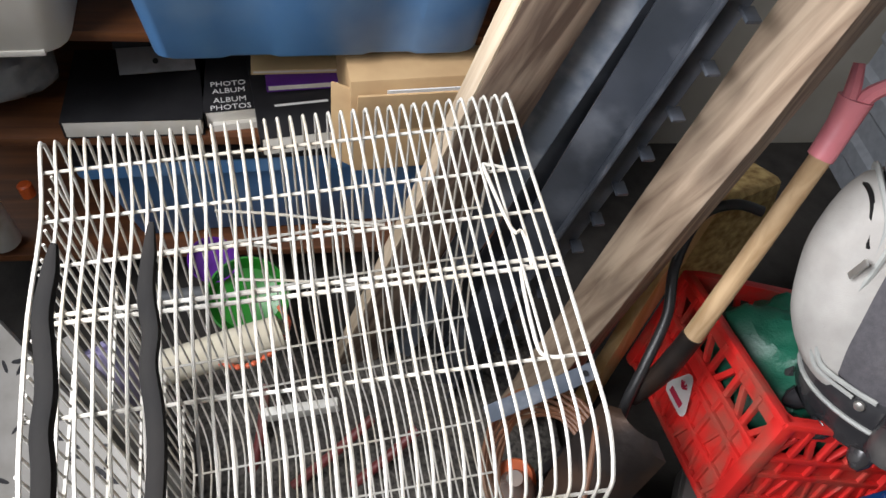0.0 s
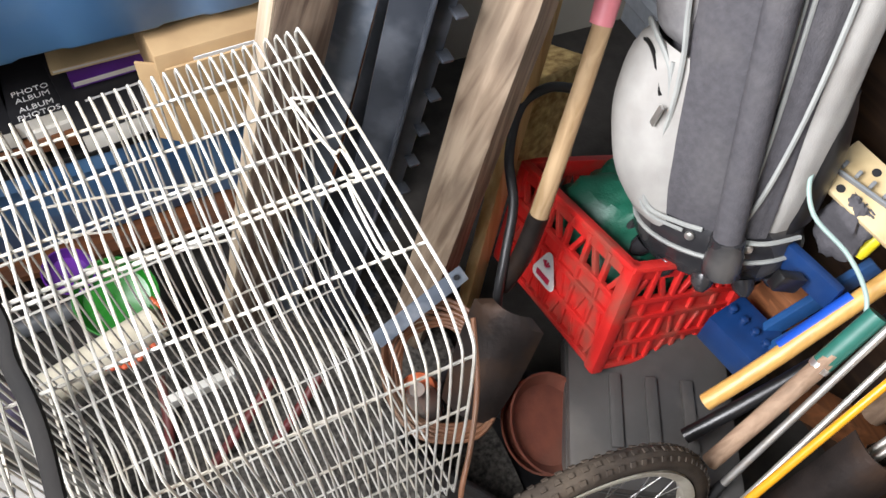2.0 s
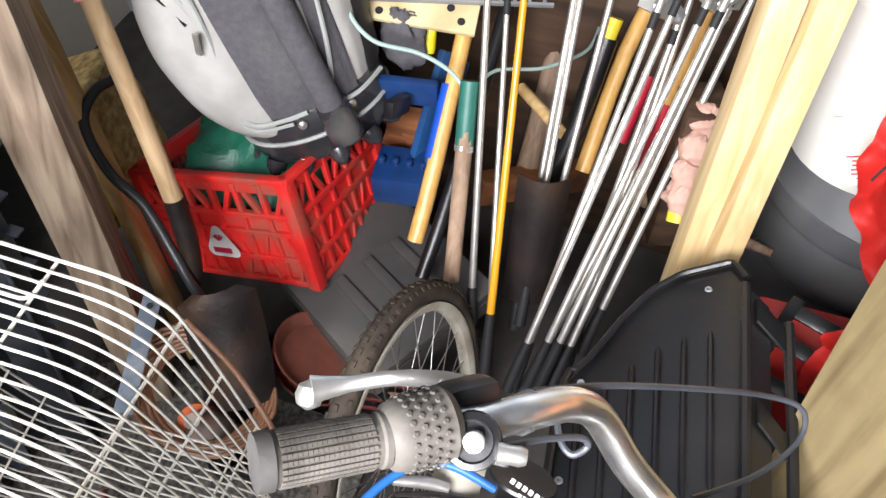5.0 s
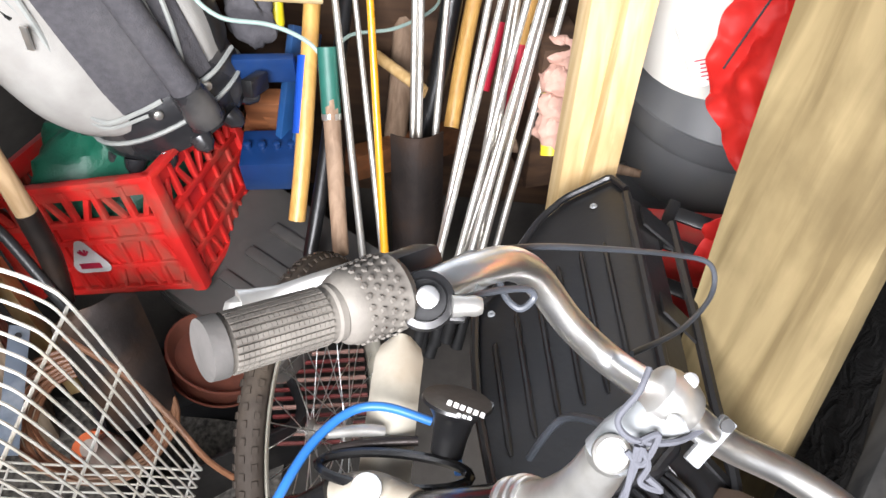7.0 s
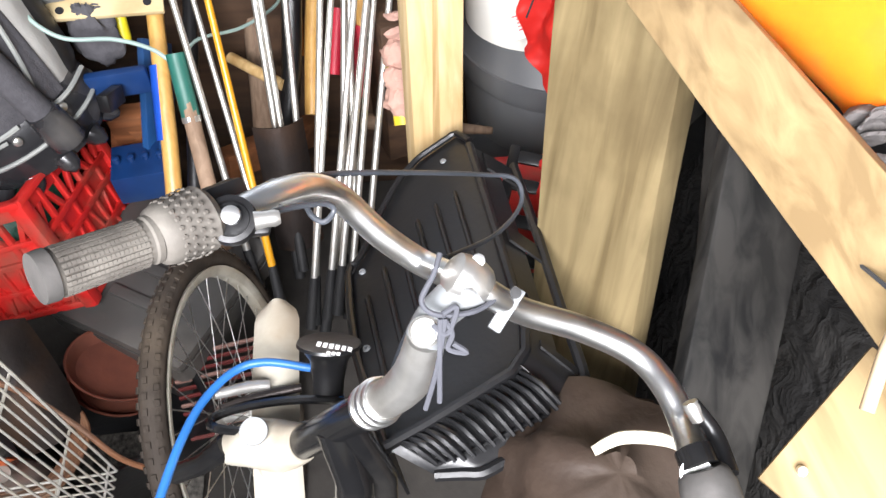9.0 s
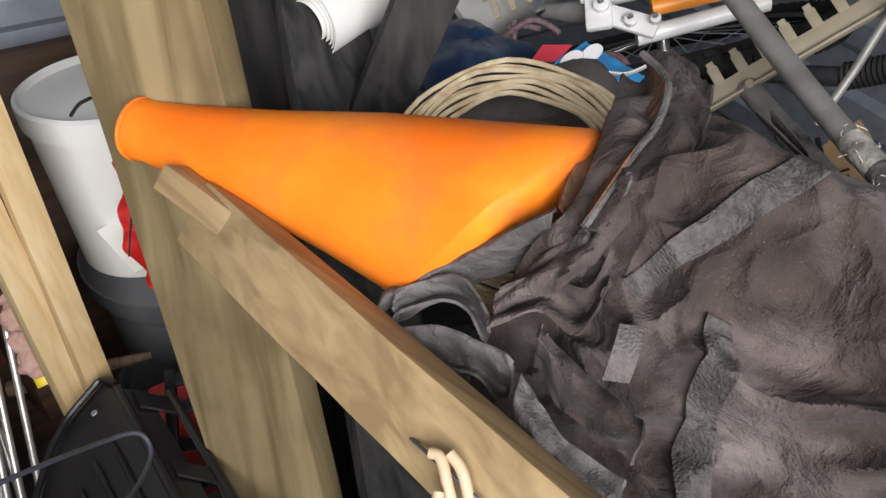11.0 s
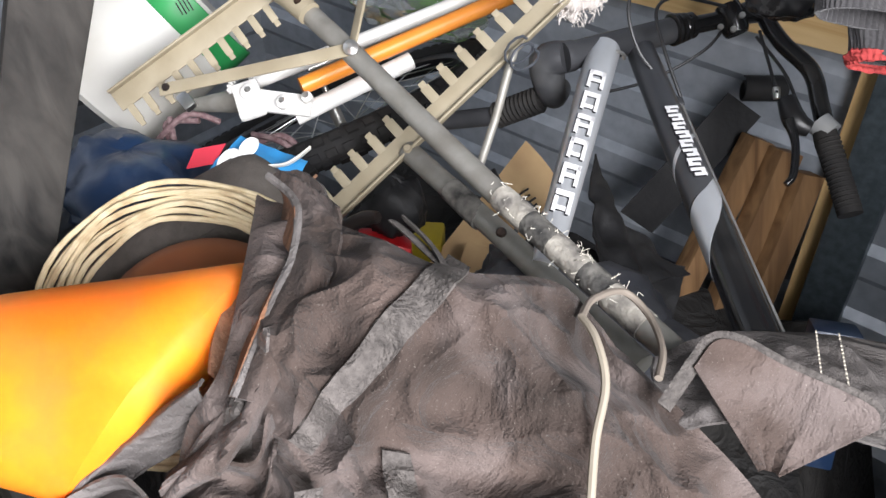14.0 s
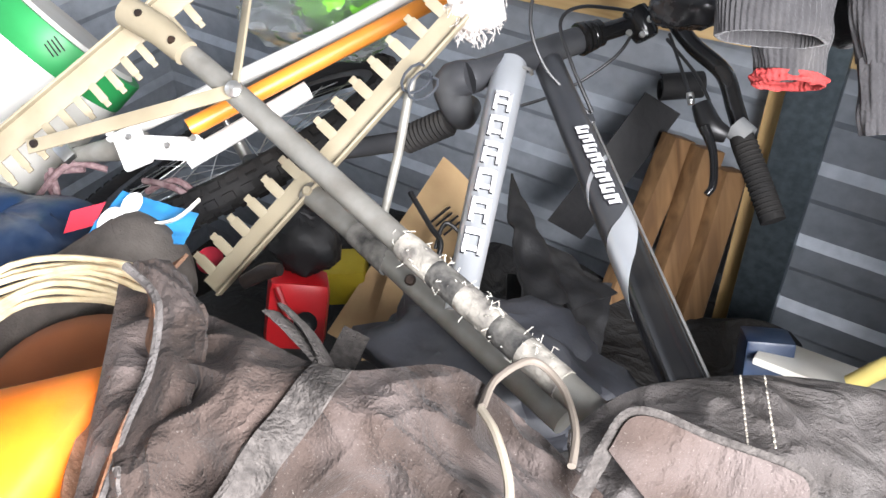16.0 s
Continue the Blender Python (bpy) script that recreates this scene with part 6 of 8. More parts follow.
part("lip", tube([lip_at(k / 24, 0.0, 0.012) for k in range(25)], 0.0075, 8, n=2), BLACK, bk, "raised moulded lip")
part("outer_wall", sheet(lambda u, v: lip_at(0.42 + 0.58 * u, v, 0.012 - 0.012 * math.sin(math.pi * v) - 0.05 * v * v), 40, 10, 0.004), BLACK, bk)
for k in range(4):
    part("flange_bar", sheet(lambda u, v, k=k: lip_at(0.01 + 0.13 * k + 0.03 * u, 0.3 + 0.7 * v, 0.006 - 0.042 * v), 3, 6, 0.004), BLACK, bk)
part("side_flange", sheet(lambda u, v: lip_at(0.42 * u, 0.55 * v, 0.012 - 0.03 * v), 14, 5, 0.004), BLACK, bk)
part("outer_rim", tube([lip_at(k / 24, 1.0, -0.036) for k in range(25)], 0.008, 8, n=2), BLACK, bk)
for k in range(15):
    s = 0.60 + 0.026 * k
    part("slat", tube([lip_at(s, 0.12, 0.012), lip_at(s, 0.5, 0.010), lip_at(s, 0.82, -0.016)], [0.0025, 0.0045, 0.003], 6, n=2), BLACK, bk)
part("slat_frame", tube([lip_at(0.58, 0.1, 0.013), lip_at(0.97, 0.1, 0.013), lip_at(0.97, 0.86, -0.018), lip_at(0.58, 0.86, -0.018)], 0.003, 6, closed=True, n=0), BLACK, bk)
for u, v in ((0.1, 0.08), (0.8, 0.08), (0.06, 0.5), (0.95, 0.78)):
    part("boss", lathe(floor_at(u, v, 0.001), TN, [(0.006, 0), (0.005, 0.003), (0.0025, 0.003), (0.0025, 0.001)], 14), GREY, bk, "grey screw boss")
rb = thing("red_box", V(0.746, -0.541, 0.534), "red plastic box behind a slotted black panel", "box")
part("body", block(Matrix.Translation(V(0.809, -0.580, 0.495)) @ basis((0, 0, 1), V(0.022, -1.000, 0.015)), 0.2, 0.1, 0.24, 0.01), RED, rb)
bp_ = thing("slotted_rack", V(0.676, -0.532, 0.541), "black plastic rack with oval slots", "rack")
pm = Matrix.Translation(V(0.712, -0.538, 0.610)) @ basis(V(-0.475, 0.195, 0.858), V(-0.232, -0.952, -0.198))
for y in (-0.085, -0.02, 0.045, 0.095):
    part("slot_bar", block(pm @ pose(0, y, 0), 0.105, 0.024, 0.012, 0.005), BLACK, bp_)
for x in (-0.05, 0.05):
    part("slot_frame", block(pm @ pose(x, 0, 0), 0.02, 0.23, 0.016, 0.005), BLACK, bp_)
BINGREY = mat("grey bin plastic", (0.10, 0.102, 0.105), (0.07, 0.072, 0.075), scale=8, rough=0.5, bump=0.05, dirt=(0.22, 0.21, 0.19), dirt_amount=0.4)
bn = thing("rubbish_bin", (1.2, -0.68, 0), "dark grey plastic rubbish bin holding a bucket", "bin")
part("body", lathe((1.20, -0.68, 0.0), (0, 0, 1), [(0.17, 0), (0.215, 0.6), (0.225, 0.6), (0.235, 0.62), (0.235, 0.66), (0.222, 0.665), (0.215, 0.63)], 40), BINGREY, bn)
part("shoulder", lathe((1.20, -0.68, 0.66), (0, 0, 1), [(0.232, 0), (0.215, 0.03), (0.19, 0.07), (0.175, 0.075)], 40), BINGREY, bn)
bu = thing("white_bucket", (1.16, -0.62, 0.72), "white plastic bucket with faint print, in the bin", "bucket")
part("body", lathe((1.15, -0.60, 0.72), (0.02, 0, 1), [(0.125, 0), (0.135, 0.004), (0.15, 0.3), (0.158, 0.3), (0.158, 0.34), (0.15, 0.345), (0.146, 0.33)], 40), OFFWHITE, bu)
mbk = Matrix.Translation(V(0.992, -0.549, 0.836)) @ basis(V(-0.413, 0.002, 0.911), V(0.288, -0.955, 0.075))
part("paper_label", block(mbk, 0.075, 0.11, 0.0015, 0), PAPER, bu, "cream paper label")
for k in range(6):
    part("print_line", block(mbk @ pose(-0.006 + 0.004 * (k % 2), -0.01 - 0.007 * k, 0.0015), 0.04 - 0.006 * (k % 3), 0.0022, 0.0006, 0), LOGO, bu, "line of small print")
part("handle", tube([V(0.989, -0.517, 1.097), V(0.965, -0.532, 1.123), V(0.944, -0.549, 1.138)], 0.003, 6, n=4), RUSTY, bu)
part("drip", tube([V(0.838, -0.567, 1.058), V(0.822, -0.544, 1.001), V(0.804, -0.520, 0.940)], 0.0016, 6, n=3), INK, bu, "thin black drip")
bn2 = thing("low_bin", (0.95, -0.64, 0), "grey plastic bin standing in front of another", "bin")
part("body", lathe((0.98, -0.60, 0.0), (0, 0, 1), [(0.13, 0), (0.165, 0.44), (0.175, 0.45), (0.175, 0.48), (0.165, 0.485), (0.158, 0.46)], 36), BINGREY, bn2)
REDCLOTH = mat("red nylon cloth", (0.50, 0.018, 0.013), (0.36, 0.012, 0.010), scale=14, rough=0.6, bump=0.25, fine=60)


def drape(corners, nu, nv, amp, freq, seed, material, name, label, category, thick=0.003, parent=None):
    """A cloth hung between four corners, with folds."""
    a, b, c, d = [V(p) for p in corners]
    nrm = (c - a).cross(b - d).normalized()

    def f(u, v):
        p = a.lerp(b, u).lerp(d.lerp(c, u), v)
        q = V(p) * freq + V(seed, 0, 0)
        k = abs(noise.noise(q)) - 0.35 + 0.5 * noise.noise(q * 2.3) + 0.2 * noise.noise(q * 5)
        return p + nrm * amp * k
    if parent:
        return part(name, sheet(f, nu, nv, thick), material, parent, label)
    return whole(name, sheet(f, nu, nv, thick), material, label, category)


drape((V(0.986, -0.554, 1.002), V(0.934, -0.634, 1.037), V(0.766, -0.603, 0.768), V(0.883, -0.527, 0.827)), 40, 40, 0.05, 9, 2.0, REDCLOTH, "red_cloth", "crumpled red nylon cloth hanging over the bin", "cloth", 0.003)
drape((V(0.729, -0.548, 0.716), V(0.727, -0.607, 0.779), V(0.611, -0.587, 0.551), V(0.714, -0.550, 0.572)), 20, 20, 0.03, 12, 5.0, REDCLOTH, "red_cloth", "crumpled red cloth behind the black basket", "cloth", 0.003)
PINK2 = mat("pink crepe", (0.50, 0.31, 0.25), (0.40, 0.24, 0.19), scale=30, rough=0.9, bump=0.4)
pw = thing("wrapped_bottle", V(0.987, -0.330, 0.607), "yellow bottle wrapped in pinkish crepe bandage", "bottle")
for k in range(4):
    part("wrap", crumple(V(V(1.096, -0.330, 0.737)).lerp(V(V(1.015, -0.327, 0.631)), k / 3), 0.034, 0.036, 0.03, 3.0 + k, 0.35, 5), PINK2, pw)
part("bottle", tube([V(1.068, -0.321, 0.688), V(0.986, -0.329, 0.593)], 0.02, 14), YELLOW, pw, "yellow plastic bottle")
whole("brown_block", box_at(V(1.126, -0.315, 0.593), (0.1, 0.08, 0.34), 20, 0.004), BROWNPLY, "dark brown wooden block behind the clubs", "wood block")

PINEP = wood_mat("bright pine", (0.60, 0.46, 0.26), (0.49, 0.34, 0.16), (0, 0, 1), rings=50, dirt=(0.4, 0.26, 0.1), dirt_amount=0.2)
whole("pine_stud", beam((0.925, -0.365, 0.0), (0.945, -0.355, 1.17), 0.045, 0.05, (0.3, -1, 0), 0.002, 0.001, 8), PINEP, "pale new pine stud standing upright", "timber", group="upright pine studs")
whole("pine_stud", beam((0.862, -0.408, 0.05), (0.985, -0.41, 1.75), 0.045, 0.04, (0.3, -1, 0), 0.002, 0.001, 8), PINEP, "pale pine stud leaning beside another", "timber", group="upright pine studs")
TREATED = wood_mat("greenish treated plank", (0.28, 0.215, 0.11), (0.15, 0.11, 0.052), (0.2, 0, 0.98), rings=26, dirt=(0.09, 0.065, 0.03), dirt_amount=0.8)
g0, g1 = V(0.74, -0.615, 1.62), V(0.355, -0.59, -0.02)
whole("treated_plank", beam(g0, g1, 0.195, 0.048, (-0.78, -0.6, 0), 0.003, 0.002, 12), TREATED, "wide greenish treated timber plank standing upright", "timber")
BEAMW = wood_mat("notched beam", (0.35, 0.25, 0.125), (0.20, 0.135, 0.065), (-0.914, -0.325, -0.243), rings=40, dirt=(0.15, 0.1, 0.06), dirt_amount=0.4)
bmn = thing("notched_beam", V(-0.027, -0.679, 1.171), "dusty wooden beam with a notched end, lying askew", "timber")
b0, b1 = V(V(0.482, -0.590, 1.186)), V(V(-0.18, -0.703, 1.178))
part("beam", beam(b0, b1, 0.072, 0.05, V(-0.065, -0.660, 0.748), 0.003, 0.002, 12), BEAMW, bmn)
part("tongue", beam(V(V(0.517, -0.570, 1.224)), V(V(0.431, -0.607, 1.198)), 0.03, 0.05, V(-0.065, -0.660, 0.748), 0.003, 0.002, 2), BEAMW, bmn)
DARKPLANK = wood_mat("dusty black plank", (0.036, 0.034, 0.031), (0.007, 0.007, 0.007), (0.3, 0, 1), rings=34, dirt=(0.07, 0.064, 0.056), dirt_amount=0.35)


def dark_plank(p0, p1, w, h, side, label):
    p0, p1 = V(p0), V(p1)
    d = (p1 - p0).normalized()
    return whole("dark_plank", beam(p0 - d * 0.35, p1 + d * max(0.0, (p1.z - 0.01) / -d.z), w, h, side, 0.006, 0.002, 10), DARKPLANK, label, "plank", group="dusty black planks")


dark_plank(V(0.820, -0.779, 1.345), V(0.804, -0.769, 1.081), 0.085, 0.03, V(-0.498, -0.856, 0.138), "dusty black plank standing behind the cone")
dark_plank(V(0.554, -0.932, 1.381), V(0.634, -0.855, 1.130), 0.075, 0.03, V(-0.470, -0.866, 0.173), "dusty black plank beside a paper roll")
dark_plank(V(0.550, -0.793, 1.045), V(0.258, -0.709, 0.657), 0.13, 0.03, V(0.011, -0.966, -0.258), "wide dusty black plank standing upright")
dark_plank(V(0.629, -0.764, 0.951), V(0.342, -0.717, 0.669), 0.03, 0.03, V(0.011, -0.966, -0.258), "narrow dusty black plank standing upright")
LEATHER = mat("brown vinyl", (0.05, 0.034, 0.025), (0.03, 0.02, 0.015), scale=14, rough=0.6, bump=0.25, dirt=(0.12, 0.095, 0.075), dirt_amount=0.35)
hb = thing("brown_bundle", V(0.122, -0.516, 0.821), "brown vinyl bundle with a pale torn edge", "bundle")
part("body", crumple(V(0.147, -0.537, 0.686), 0.15, 0.14, 0.10, 4.0, 0.25, 4, 40, 24), LEATHER, hb)
part("torn_edge", tube([V(0.168, -0.510, 0.807), V(0.177, -0.542, 0.816), V(0.168, -0.582, 0.824), V(0.154, -0.602, 0.827)], [0.006, 0.008, 0.008, 0.005], 7, n=6, flat=0.4), TOWEL, hb, "pale torn lining")
rk = thing("wooden_rack", V(-0.003, -0.603, 1.198), "brown board with pale bent wooden prongs", "rack")
part("board", block(Matrix.Translation(V(0.047, -0.668, 1.029)) @ basis(V(-0.367, 0.299, 0.881), V(0.521, -0.701, 0.487)), 0.14, 0.09, 0.012, 0.002), BEAMW, rk)
for pts in (([V(0.009, -0.591, 1.174), V(0.036, -0.606, 1.195), V(0.047, -0.614, 1.203)]), ([V(0.073, -0.623, 1.212), V(0.065, -0.627, 1.212), V(0.049, -0.623, 1.201), V(0.034, -0.619, 1.190)]), ([V(0.064, -0.634, 1.214), V(0.050, -0.636, 1.207), V(0.032, -0.631, 1.193)])):
    part("prong", tube(pts, 0.0045, 10, n=5), mat("pale prong", (0.52, 0.40, 0.27), (0.42, 0.31, 0.19), rough=0.5), rk)
for q in (V(0.094, -0.666, 1.043), V(0.040, -0.617, 1.020)):
    part("nail", lathe(q, V(-0.649, 0.045, 0.759), [(0.004, 0), (0.004, 0.004)], 10), ALLOY, rk)
whole("thin_cord", tube([V(0.273, -0.687, 1.170), V(0.262, -0.666, 1.158), V(0.232, -0.647, 1.147), V(0.190, -0.634, 1.146), V(0.076, -0.626, 1.201), V(0.022, -0.640, 1.194)], 0.0016, 6, n=8), CABLE, "thin dark cord round the beam", "cord")

# ---- orange cone, canvas bags, coil ----
ORANGE = mat("faded orange cone plastic", (0.86, 0.175, 0.010), (0.88, 0.27, 0.018), scale=6, rough=0.55, bump=0.06, dirt=(0.62, 0.14, 0.05), dirt_amount=0.5, dirt_scale=11, subs=0.7, spec=0.3)
cone = thing("traffic_cone", (0.35, -0.72, 1.1), "faded orange traffic cone lying on its side", "traffic cone")
c0, c1 = V(0.638, -0.565, 1.226), V(0.265, -0.825, 1.222)
e1 = V(-0.0436, 0.3906, -0.0988).normalized()
ax = (c0 - c1).normalized()
e2 = e1.cross(ax).normalized()
if e2.dot(V(-0.45, 0.25, 0.45)) < 0:
    e2 = -e2
e3 = (e2 * 0.85 - ax * 0.4475).normalized()
f1 = (e1 - ax * e1.dot(ax)).normalized()


def cone_bm():
    bm = bmesh.new()
    rings = []
    prof = [(-0.075, 0.01), (-0.065, 0.07), (-0.035, 0.118), (0.0, 0.138), (0.02, 0.142), (0.12, 0.124), (0.35, 0.096), (0.6, 0.070), (0.85, 0.050), (0.97, 0.043), (0.985, 0.045), (1.0, 0.043), (1.0, 0.034), (0.95, 0.034), (0.5, 0.062)]
    for t_, r_ in prof:
        k = max(0, min(1, t_ * 2.2))
        x = e1.lerp(f1, k).normalized()
        ctr = c1.lerp(c0, t_)
        rings.append([bm.verts.new(ctr + (x * math.cos(a * math.pi / 24) + e3.lerp(e2, k).normalized() * 0.933 * math.sin(a * math.pi / 24)) * 0.855 * r_ * (1 + 0.02 * noise.noise((t_ * 3, a * 0.2, 0)))) for a in range(48)])
    for P_, Q_ in zip(rings, rings[1:]):
        for j in range(48):
            bm.faces.new((P_[j], P_[(j + 1) % 48], Q_[(j + 1) % 48], Q_[j]))
    return bm


part("shell", cone_bm(), ORANGE, cone)
part("tip_rim", tube([c0 + (f1 * math.cos(a * math.pi / 16) + e2 * 0.933 * math.sin(a * math.pi / 16)) * 0.0365 for a in range(32)], 0.003, 8, closed=True), ORANGE, cone, "rolled rim of the open tip")
CANVAS = mat("dusty brown canvas", (0.070, 0.050, 0.042), (0.012, 0.008, 0.006), scale=8, rough=0.9, bump=0.5, fine=520, dirt=(0.19, 0.158, 0.149), dirt_amount=0.75, dirt_scale=6, sheen=0.05, crease=0.8, crease_scale=11, speck=0.13)
CANVAS_IN = mat("brown canvas lining", (0.19, 0.10, 0.06), (0.10, 0.055, 0.035), scale=10, rough=0.92, bump=0.5, fine=300, crease=0.5, speck=0.2, dirt=(0.30, 0.12, 0.05), dirt_amount=0.6, dirt_scale=7)
CANVAS_GREY = mat("grey canvas", (0.13, 0.118, 0.114), (0.05, 0.044, 0.04), scale=7, rough=0.9, bump=0.5, fine=520, dirt=(0.24, 0.225, 0.215), dirt_amount=0.6, dirt_scale=8, crease=0.6, crease_scale=13, speck=0.18)
WEB = mat("grey woven webbing", (0.095, 0.085, 0.078), (0.045, 0.04, 0.037), scale=150, rough=0.85, bump=0.9, fine=330, dirt=(0.17, 0.15, 0.14), dirt_amount=0.5, dirt_scale=7)
NET = [
    [V(0.281, -0.973, 1.336), V(0.170, -0.978, 1.337), V(0.054, -0.967, 1.349), V(-0.007, -1.030, 1.319), V(-0.066, -1.056, 1.249)],
    [V(0.205, -0.880, 1.327), V(0.128, -0.902, 1.347), V(0.044, -0.906, 1.343), V(-0.034, -0.960, 1.305), V(-0.135, -1.032, 1.234)],
    [V(0.159, -0.814, 1.311), V(0.113, -0.839, 1.310), V(0.049, -0.856, 1.301), V(-0.040, -0.904, 1.273), V(-0.193, -1.023, 1.204)],
    [V(0.170, -0.771, 1.256), V(0.121, -0.803, 1.244), V(0.066, -0.824, 1.231), V(-0.044, -0.868, 1.223), V(-0.245, -1.005, 1.167)],
    [V(0.185, -0.723, 1.092), V(0.119, -0.753, 1.088), V(0.054, -0.779, 1.081), V(-0.069, -0.832, 1.072), V(-0.311, -0.977, 1.069)],
]


def spline(ps, s):
    k = len(ps) - 1
    i = min(k - 1, int(s * k))
    u = s * k - i
    a, b, c, d = ps[max(0, i - 1)], ps[i], ps[i + 1], ps[min(k, i + 2)]
    return 0.5 * (2 * b + (c - a) * u + (2 * a - 5 * b + 4 * c - d) * u * u + (3 * b - a - 3 * c + d) * u ** 3)


OUT = V(V(-0.416, 0.385, 0.824))


def folds(p, seed, amp):
    """Height of creases in heavy cloth at a place."""
    q = V(p) * 8.5 + V(seed, 0, 0)
    w = noise.noise_vector(q * 0.7) * 0.6
    ridge = 1 - abs(noise.noise(q + w)) * 2.6
    ridge2 = 1 - abs(noise.noise(q * 2.1 + w + V(5, 1, 3))) * 2.4
    return amp * (0.6 * ridge + 0.45 * max(-0.6, ridge2) + 0.10 * noise.noise(q * 5) - 0.35)


def canvas(u, v, lift=0.0):
    p = spline([spline(row, u) for row in NET], v)
    edge = min(1, min(u, 1 - u) * 6, (v + 0.05) * 6)
    return p + OUT * (folds(p, 3.0, 0.046) * edge + lift)


cbag = thing("canvas_bag", (0.05, -0.95, 0.6), "dusty brown canvas kit bag slumped over the pile", "bag")
part("body", sheet(canvas, 200, 170, 0.003), CANVAS, cbag)


def strap_on(path, wide, label, lift=0.006):
    """Webbing laid on the bag along u, v places."""
    pts = curve([V(u, v, 0) for u, v in path], 10)

    def f(a, b):
        s = b * (len(pts) - 1)
        i = min(len(pts) - 2, int(s))
        q = pts[i].lerp(pts[i + 1], s - i)
        d = (pts[i + 1] - pts[i]).normalized()
        n_ = V(-d.y, d.x, 0)
        w = q + n_ * (a - 0.5) * wide
        return canvas(min(1, max(0, w.x)), min(1, max(0, w.y)), lift)
    return part("strap", sheet(f, 5, 60, 0.0025), WEB, cbag, label)


strap_on([(0.50, 0.005), (0.49, 0.16), (0.46, 0.36), (0.42, 0.56), (0.40, 0.70)], 0.075, "woven grey webbing strap")
strap_on([(0.13, 0.42), (0.17, 0.60), (0.19, 0.76)], 0.075, "woven grey webbing strap")
strap_on([(0.60, 0.62), (0.64, 0.75), (0.68, 0.95)], 0.055, "woven grey webbing strap")
part("strap_end", sheet(lambda u, v: V(V(0.056, -0.793, 1.266)).lerp(V(V(0.037, -0.763, 1.239)), v) + V(V(-0.687, -0.727, 0.010)) * (u - 0.5) * 0.02 + V(V(-0.564, 0.541, 0.623)) * 0.008 * math.sin(3 * v), 4, 10, 0.0025), WEB, cbag, "loose webbing end")
part("strap_loop", tube([V(0.131, -0.994, 1.348), V(0.108, -0.987, 1.347), V(0.079, -0.976, 1.346), V(0.060, -0.969, 1.347), V(0.095, -0.993, 1.343), V(0.127, -1.004, 1.347)], 0.011, 8, n=6, flat=0.2), WEB, cbag, "webbing loop")
part("strap_tab", sheet(lambda u, v: V(V(0.127, -1.082, 1.253)).lerp(V(V(0.113, -1.036, 1.257)), v) + V(V(-0.897, -0.194, -0.397)) * (u - 0.5) * 0.026, 4, 6, 0.0025), WEB, cbag, "webbing tab")
# the bag's open lip with its brown lining
LIPS = [V(V(0.257, -0.971, 1.365)), V(V(0.209, -0.956, 1.361)), V(V(0.171, -0.912, 1.350)), V(V(0.150, -0.864, 1.341)), V(V(0.134, -0.822, 1.324)), V(V(0.127, -0.799, 1.311))]
LIPB = [V(V(0.255, -1.026, 1.339)), V(V(0.255, -0.949, 1.324)), V(V(0.236, -0.908, 1.314)), V(V(0.215, -0.867, 1.304)), V(V(0.194, -0.834, 1.302)), V(V(0.175, -0.812, 1.297))]
part("lining", sheet(lambda u, v: spline(LIPS, v).lerp(spline(LIPB, v), u) + OUT * (-0.02 * math.sin(math.pi * u) + folds(spline(LIPS, v) * 1.5, 8.0, 0.008)), 14, 40, 0.003), CANVAS_IN, cbag, "brown canvas lining of the open mouth")
part("mouth_flap", sheet(lambda u, v: spline(LIPS, v).lerp(spline([V(V(0.223, -0.987, 1.372)), V(V(0.160, -0.957, 1.365)), V(V(0.129, -0.913, 1.351)), V(V(0.110, -0.862, 1.340)), V(V(0.105, -0.828, 1.324)), V(V(0.107, -0.809, 1.305))], v), u) + OUT * (0.006 * math.sin(math.pi * min(1, u * 1.3)) + folds(spline(LIPS, v) * 1.7 + V(u * 0.1, 0, 0), 2.0, 0.02) * u), 16, 44, 0.003), CANVAS, cbag, "stiff folded canvas flap")
part("mouth_hem", tube(LIPS, 0.0042, 8, n=8), CANVAS_GREY, cbag, "stitched hem")
